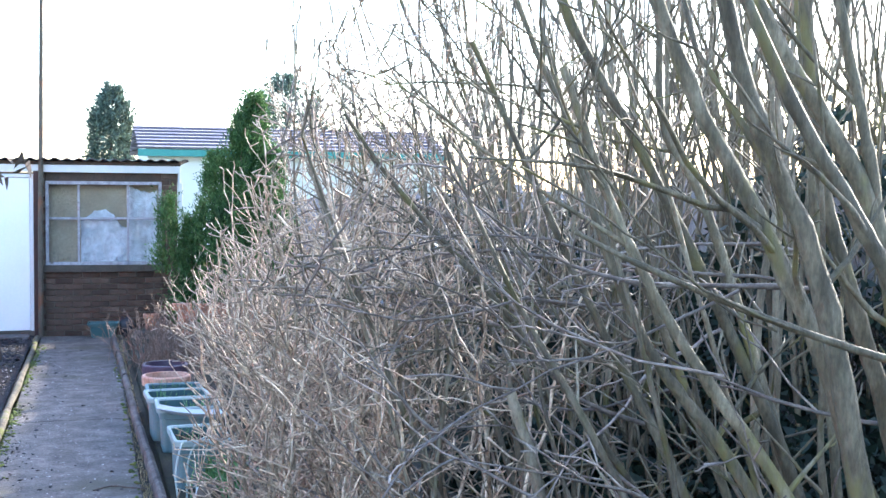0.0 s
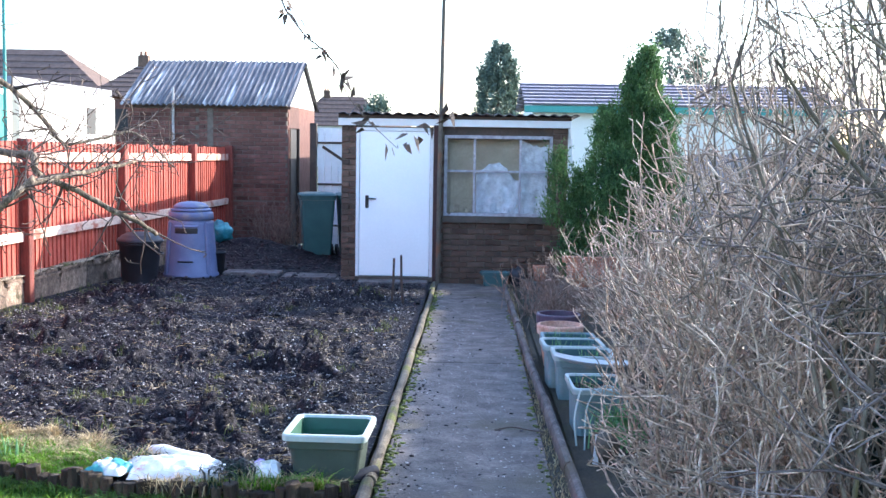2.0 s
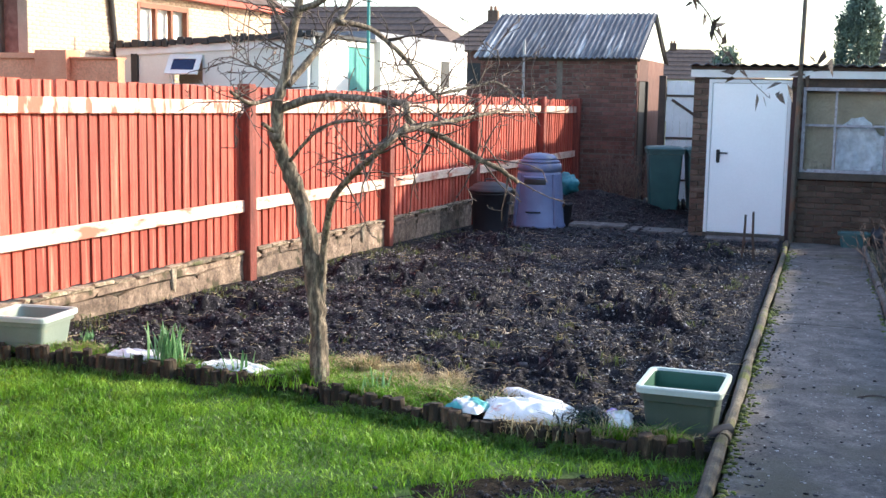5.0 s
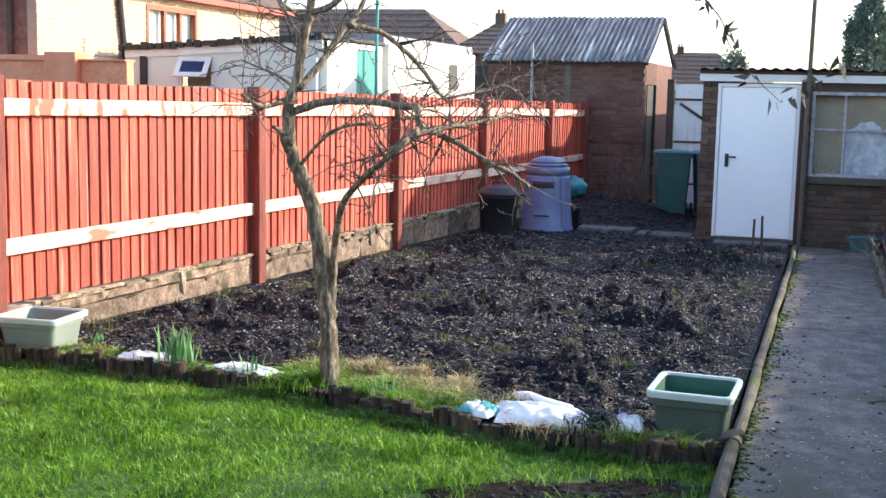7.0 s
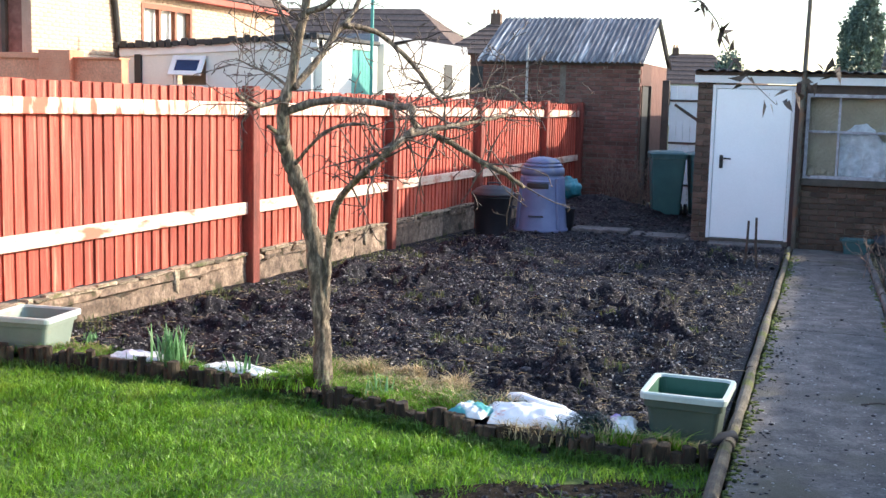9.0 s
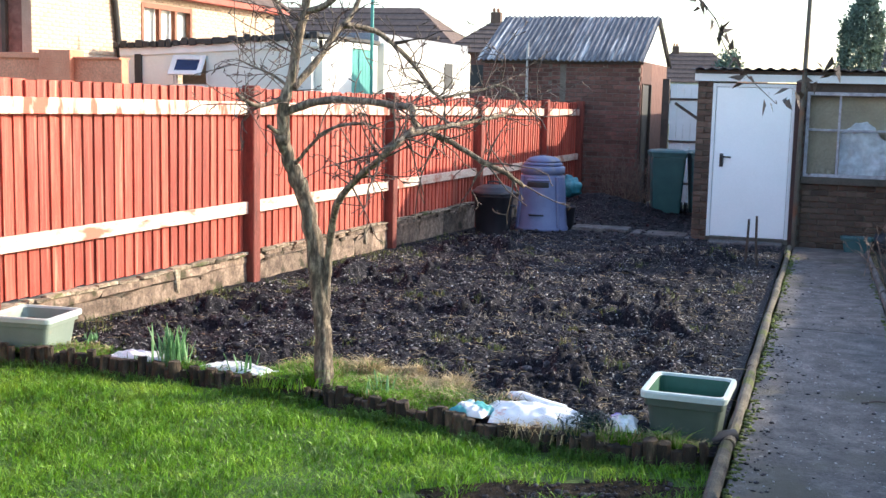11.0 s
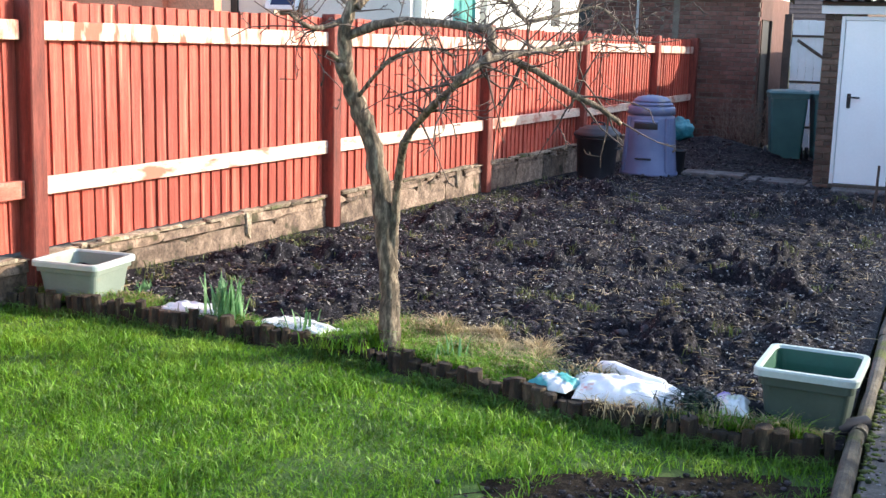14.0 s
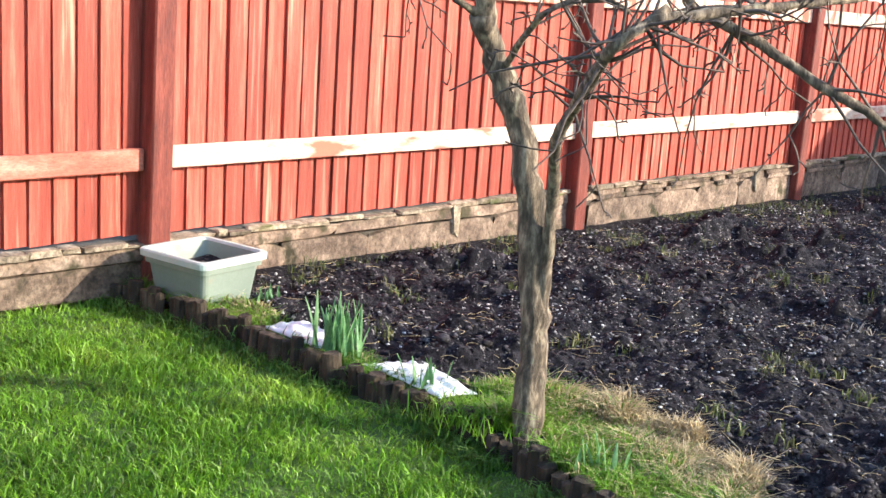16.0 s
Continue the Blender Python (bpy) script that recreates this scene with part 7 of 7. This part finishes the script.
def twig_bush(name, x, y, r, h, n, m, label, length=0.5):
    e = empty(name, (x, y, G(y)), label=label, category="shrub")
    for k in range(n):
        a = br.uniform(0, 6.28)
        outs = []
        grow(Vector((br.gauss(0, r * 0.3), br.gauss(0, r * 0.3), -0.03)), Vector((math.cos(a) * br.uniform(0, 0.8), math.sin(a) * br.uniform(0, 0.8), 1)), h * br.uniform(0.6, 1.1), 0.006, br, outs, 2, 0.4, 0.03, 6, 3, length, 0.65, 0.9, rmin=0.0025)
        soup("stem", *quads_only(outs), M[m], e)
    return e


twig_bush("heather_bush", 0.68, 12.7, 0.55, 0.55, 90, "heather", "low rusty-brown heather spilling over the path's edge")
twig_bush("heather_bush", 0.72, 11.5, 0.45, 0.45, 70, "heather", "low brown twiggy heather behind the pots")
twig_bush("twiggy_shrub", 1.4, 12.1, 0.5, 1.0, 55, "brush", "leafless pinkish-brown shrub beside the stacked bricks")
twig_bush("twiggy_shrub", 1.3, 9.6, 0.5, 1.2, 60, "brush", "leafless light-brown shrub behind the troughs")
twig_bush("bramble_heap", -3.5, 20.55, 0.75, 0.85, 85, "heather", "heap of dead brown brambles against the outhouse wall")

# ---------------------------------------------------------------- neighbours over the fence
house = empty("neighbour_house", (-15, 22, G(22)), label="buff brick house with brown window frames and red eaves", category="house", kind="structure")
HO2 = Vector((-15, 22, G(22)))
HX = -13.5


def hblock(name, x0, x1, y0, y1, z0, z1, m, label="", c=0.004):
    return into(block(name, x0, x1, y0, y1, z0, z1, M[m], None, label, c), HO2, house)


WY0, WY1, WZ0, WZ1 = 21.17, 23.17, 2.3, 3.27
hblock("wall_side", HX - 0.2, HX, 17.7, WY0, -0.6, 3.5, "buff_mortar")
hblock("wall_side", HX - 0.2, HX, WY1, 27.2, -0.6, 3.5, "buff_mortar")
hblock("wall_under", HX - 0.2, HX, WY0, WY1, -0.6, WZ0, "buff_mortar")
hblock("wall_over", HX - 0.2, HX, WY0, WY1, WZ1, 3.5, "buff_mortar")
hblock("wall_front", HX - 7, HX - 0.2, 17.7, 17.9, -0.6, 3.5, "brick_red")
# Solid black panel paints the darkness inside this open doorway.
hblock("dark_doorway", HX - 2.4, HX - 1.05, 17.66, 17.698, -0.3, 3.3, "black", "dark open doorway")
hblock("corner_pipe", HX - 0.55, HX - 0.47, 17.6, 17.69, 0, 3.4, "darkwood", "brown waste pipe")
hblock("wall_back", HX - 7, HX - 0.2, 27.0, 27.2, -0.6, 3.5, "brick_red")
rows = []
z = 0.9
rw = 0
while z < 3.45:
    y2 = 17.7 - (0.112 if rw % 2 else 0)
    while y2 < 27.1:
        a, b = max(y2, 17.7), min(y2 + 0.213, 27.2)
        if b - a > 0.05 and not (z + 0.065 > WZ0 and z < WZ1 and b > WY0 and a < WY1):
            x2, y3, z2 = HX + 0.006, b, z + 0.064
            rows.append(([(HX, a, z), (HX, b, z), (HX, b, z2), (HX, a, z2), (x2, a + 0.004, z + 0.004), (x2, b - 0.004, z + 0.004), (x2, b - 0.004, z2 - 0.004), (x2, a + 0.004, z2 - 0.004)],
                         [(4, 5, 6, 7), (0, 1, 5, 4), (1, 2, 6, 5), (2, 3, 7, 6), (3, 0, 4, 7)]))
        y2 += 0.224
    z += 0.075
    rw += 1
v, f = merge(rows)
o = soup("bricks", v, f, M["buff"])
o["kind"] = "stuff"
into(o, HO2, house)
hw = into(empty("window", (HX, 22.1, WZ0)), HO2, house)
hw["label"] = "three-light window with brown frames"
HWO = Vector((HX, 22.1, WZ0))
for a, b, c2, d in ((WY0, WY0 + 0.09, WZ0, WZ1), (WY1 - 0.09, WY1, WZ0, WZ1), (WY0 + 0.09, WY1 - 0.09, WZ1 - 0.1, WZ1), (WY0 + 0.09, WY1 - 0.09, WZ0, WZ0 + 0.08), (WY0 + 0.65, WY0 + 0.74, WZ0 + 0.08, WZ1 - 0.1), (WY0 + 1.27, WY0 + 1.36, WZ0 + 0.08, WZ1 - 0.1)):
    into(block("window_frame", HX - 0.08, HX + 0.02, a, b, c2, d, M["brownframe"]), HWO, hw)
into(block("curtain", HX - 0.16, HX - 0.14, WY0 + 0.02, WY1 - 0.02, WZ0, WZ1, M["white"], None, "closed white curtain"), HWO, hw)
for a, b in ((WY0 + 0.09, WY0 + 0.65), (WY0 + 0.74, WY0 + 1.27), (WY0 + 1.36, WY1 - 0.09)):
    g = into(block("pane", HX - 0.04, HX - 0.035, a, b, WZ0 + 0.08, WZ1 - 0.1, M["glass"]), HWO, hw)
    g.visible_shadow = False
hblock("eaves", HX - 0.1, HX + 0.28, 17.4, 27.5, 3.42, 3.55, "redpaint", "red painted soffit and fascia")
roof_v = [(HX + 0.32, 17.3, 3.56), (HX + 0.32, 27.6, 3.56), (HX - 3.6, 27.6, 5.9), (HX - 3.6, 17.3, 5.9), (HX - 7.5, 27.6, 3.56), (HX - 7.5, 17.3, 3.56)]
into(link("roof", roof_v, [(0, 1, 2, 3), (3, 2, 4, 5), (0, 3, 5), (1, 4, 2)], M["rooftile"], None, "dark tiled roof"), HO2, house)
dp = link("drainpipe", *tube([(HX + 0.07, 20.12, 3.4), (HX + 0.07, 20.3, 2.2), (HX + 0.07, 20.45, 0.2)], 0.06, 10), M["black"], None, "black rainwater downpipe")
into(dp, HO2, house)

# brick garden wall with a pier
gw = empty("garden_wall", (-16, 16.9, G(17)), label="rendered pinkish brick garden wall with a square pier", category="wall", kind="structure")
GW = Vector((-16, 16.9, G(17)))
into(block("wall_body", -20, -11.17, 16.85, 17.05, -0.5, 2.02, M["pinkwall"]), GW, gw)
into(block("coping", -20, -12.65, 16.8, 17.1, 2.02, 2.11, M["pinkwall"]), GW, gw)
into(block("coping", -12.05, -11.17, 16.8, 17.1, 2.02, 2.05, M["pinkwall"]), GW, gw)
into(block("pier", -12.65, -12.05, 16.72, 17.12, -0.5, 2.16, M["pinkwall"], None, "square brick pier", 0.01), GW, gw)

# lean-to garage with open hopper window, and a long white outbuilding beyond
gar = empty("garage", (-11, 21, G(21)), label="cream rendered lean-to garage with a black-edged roof", category="garage", kind="structure")
GA = Vector((-11, 21, G(21)))
GY = 19.86


def gblock(name, x0, x1, y0, y1, z0, z1, m, label="", c=0.004):
    return into(block(name, x0, x1, y0, y1, z0, z1, M[m], None, label, c), GA, gar)


gblock("wall_front", -13.14, -12.0, GY, GY + 0.15, -0.6, 2.2, "render_cream")
gblock("wall_front", -11.28, -9.19, GY, GY + 0.15, -0.6, 2.2, "render_cream")
gblock("wall_front", -12.0, -11.28, GY, GY + 0.15, -0.6, 1.62, "render_cream")
gblock("lintel", -12.0, -11.28, GY, GY + 0.15, 2.18, 2.2, "render_cream")
v = [(-13.14, GY, 2.2), (-9.04, GY, 2.2), (-9.04, GY, 2.5), (-13.14, GY, 2.26), (-13.14, GY + 0.15, 2.2), (-9.04, GY + 0.15, 2.2), (-9.04, GY + 0.15, 2.5), (-13.14, GY + 0.15, 2.26)]
into(link("gable_top", v, [(0, 1, 2, 3), (7, 6, 5, 4), (3, 2, 6, 7)], M["render_cream"]), GA, gar)
gblock("wall_side", -9.19, -9.04, GY + 0.15, 21.4, -0.6, 2.52, "render_white")
gblock("wall_side", -9.19, -9.04, 22.5, 22.75, -0.6, 2.52, "render_white")
gblock("wall_over_door", -9.19, -9.04, 21.4, 22.5, 2.42, 2.52, "render_white")
gblock("corner_post", -12.8, -12.66, GY - 0.06, GY - 0.002, -0.5, 2.2, "black", "black downpipe")
slope = math.atan2(0.2, 3.58)
fa = link("fascia", *cham(-1.78, 2.3, -0.03, 0.0, -0.08, 0.075, 0.004), M["white"], None, "pale lilac fascia")
fa.matrix_basis = pose(-11.35, GY - 0.02, 2.335, 0, -math.degrees(slope), 0)
into(fa, GA, gar)
rf = link("roof_sheet", *cham(-1.85, 2.36, -0.12, 2.95, 0.078, 0.15, 0.01), M["black"], None, "black felted roof with ragged edge")
rf.matrix_basis = pose(-11.35, GY, 2.335, 0, -math.degrees(slope), 0)
into(rf, GA, gar)
for k in range(26):
    a = -1.85 + 4.2 * k / 26
    fe = link("felt_edge", *cham(a, a + R.uniform(0.1, 0.19), -0.16, -0.1, 0.05 + R.uniform(-0.02, 0.02), 0.15 + R.uniform(0.0, 0.05), 0.012), M["black"])
    fe.matrix_basis = pose(-11.35, GY, 2.335, 0, -math.degrees(slope), 0)
    into(fe, GA, gar)
gd = into(empty("side_door", (-9.04, 21.95, 0.8)), GA, gar)
gd["label"] = "turquoise painted plank door"
for k in range(7):
    into(block("plank", -9.11, -9.07, 21.41 + k * 0.155, 21.41 + k * 0.155 + 0.15, -0.4, 2.41, M["tealpaint"]), (-9.04, 21.95, 0.8), gd)
hop = into(empty("hopper_window", (-11.64, GY, 1.9)), GA, gar)
hop["label"] = "white hopper window hanging open"
HP = Vector((-11.64, GY, 1.9))
for a in ((-12.0, -11.95, 1.62, 2.18), (-11.33, -11.28, 1.62, 2.18), (-11.95, -11.33, 1.62, 1.66), (-11.95, -11.33, 2.14, 2.18)):
    into(block("frame", a[0], a[1], GY + 0.02, GY + 0.08, a[2], a[3], M["white"]), HP, hop)
sash = into(empty("sash", (-11.64, GY - 0.01, 2.18)), HP, hop)
for a in ((-0.34, -0.24, -0.42, 0.0), (0.24, 0.34, -0.42, 0.0), (-0.24, 0.24, -0.42, -0.33), (-0.24, 0.24, -0.09, 0.0)):
    o = link("sash_rail", *cham(a[0], a[1], -0.03, 0.01, a[2], a[3], 0.004), M["white"], sash)
o = link("pane", *cham(-0.24, 0.24, -0.012, -0.008, -0.33, -0.09, 0.001), M["painted_sky_pane"], sash, "dark blue glass reflecting the sky")
sash.rotation_euler[0] = radians(-32)
gblock("inner_dark", -12.1, -11.2, GY + 0.5, GY + 0.52, 1.4, 2.2, "inside")

barn = empty("outbuilding", (-7, 31, G(24)), label="long white rendered outbuilding with a grey flat roof", category="outbuilding", kind="structure")
BN = Vector((-7, 31, G(24)))
into(block("wall", -10.6, -8.95, 22.9, 29.0, -0.8, 2.58, M["render_white"]), BN, barn)
into(block("roof", -10.7, -9.05, 22.85, 29.1, 2.58, 2.78, M["flatroof"], None, "grey felt roof edge"), BN, barn)
into(block("window", -8.97, -8.93, 26.9, 27.5, 1.7, 2.3, M["black"], None, "small dark window"), BN, barn)


# ---------------------------------------------------------------- far houses
def far_house(x, y, w, d, eave, ridge, turn, wall_m, roof_m, label, chimney=True, fascia="", windows=True, hip=0.0):
    h = empty("far_house", (x, y, G(24)), label=label, category="house", group="houses beyond the gardens")
    h.rotation_euler[2] = radians(turn)
    block("wall", -w / 2, w / 2, -d / 2, d / 2, -1, eave, M[wall_m], h)
    n = 7
    for s in (-1, 1):
        # courses of tiles, each lapping over the one below
        v, f = [], []
        for k in range(n + 1):
            y1, z1 = s * (d / 2 + 0.3) * (1 - k / n), eave + (ridge - eave) * k / n
            half = w / 2 + 0.3 - hip * k / n
            v += [(-half, y1, z1 - 0.02), (half, y1, z1 - 0.02)]
            if k < n:
                # the lower edge of a course stands out over the one below
                y2, z2 = y1 + s * (0.02 if hip else 0.08), z1 + (0.03 if hip else 0.045)
                v += [(-half, y2, z2), (half, y2, z2)]
        for k in range(len(v) // 2 - 1):
            q = (2 * k, 2 * k + 1, 2 * k + 3, 2 * k + 2)
            f.append(q if s < 0 else q[::-1])
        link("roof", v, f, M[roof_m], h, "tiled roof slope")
    for s in (-1, 1):
        if hip:
            e = w / 2 + 0.3
            v = [(s * e, -d / 2 - 0.3, eave), (s * e, d / 2 + 0.3, eave), (s * (e - hip), 0, ridge)]
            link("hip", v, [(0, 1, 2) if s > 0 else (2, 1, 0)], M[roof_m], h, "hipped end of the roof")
        else:
            v = [(s * w / 2, -d / 2, eave), (s * w / 2, d / 2, eave), (s * w / 2, 0, ridge - 0.02)]
            link("gable", v, [(0, 1, 2) if s > 0 else (2, 1, 0)], M[wall_m], h)
    if fascia:
        block("fascia", -w / 2 - 0.3, w / 2 + 0.3, -d / 2 - 0.34, -d / 2 - 0.28, eave - 0.26, eave - 0.04, M[fascia], h)
    if chimney:
        c = block("chimney", -w * 0.2, -w * 0.2 + 0.6, -0.3, 0.3, ridge - 0.6, ridge + 0.5, M["brick"], h)
        for q in (0.15, 0.4):
            link("chimney_pot", *revolve([(0.1, ridge + 0.5), (0.08, ridge + 0.75), (0.0, ridge + 0.75)], 10, -w * 0.2 + q, 0), M["terracotta"], h)
    for q in range(2 if windows else 0):
        xx = -w / 4 + q * w / 2
        wd = block("window", xx - 0.6, xx + 0.6, -d / 2 - 0.03, -d / 2 + 0.02, eave - 1.9, eave - 0.7, M["black"], h)
    return h


far_house(6.75, 44, 10, 8, 3.3, 4.25, 0, "render_white", "greytile", "pale bungalow with a grey tiled roof and turquoise fascia", False, "tealpaint", False)
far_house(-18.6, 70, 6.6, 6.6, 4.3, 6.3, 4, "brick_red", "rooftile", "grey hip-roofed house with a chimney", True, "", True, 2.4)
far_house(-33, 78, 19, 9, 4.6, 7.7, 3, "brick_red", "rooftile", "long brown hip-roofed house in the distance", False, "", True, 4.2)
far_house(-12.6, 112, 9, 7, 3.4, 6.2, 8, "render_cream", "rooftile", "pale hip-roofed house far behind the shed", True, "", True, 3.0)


def far_tree(x, y, h, r, n, label, m="heather"):
    t = empty("far_tree", (x, y, G(24)), label=label, category="tree", group="bare trees in the distance")
    for k in range(5):
        outs = []
        grow(Vector((0, 0, -0.2)), Vector((br.gauss(0, 0.25), br.gauss(0, 0.25), 1)), h, 0.14, br, outs, 3, 0.2, 0.02, n, 5, 0.55, 0.5, 0.7)
        soup("limb", *quads_only(outs), M[m], t)


far_tree(-29, 70, 6.6, 2, 8, "bare brown tree behind the gardens")
far_tree(-26, 73, 6.2, 2, 8, "bare brown tree behind the gardens")
far_tree(12, 40, 5.5, 2, 7, "bare tree beyond the bungalow")
twig_bush("twiggy_shrub", -7.5, 23.4, 0.8, 2.1, 60, "heather", "leafless grey shrub behind the red fence")
mast = tagged(link("line_post", *tube([(-8.85, 21.95, G(22)), (-8.85, 21.95, 4.6)], 0.035, 8), M["tealpaint"]), label="tall turquoise painted washing-line post", category="post")
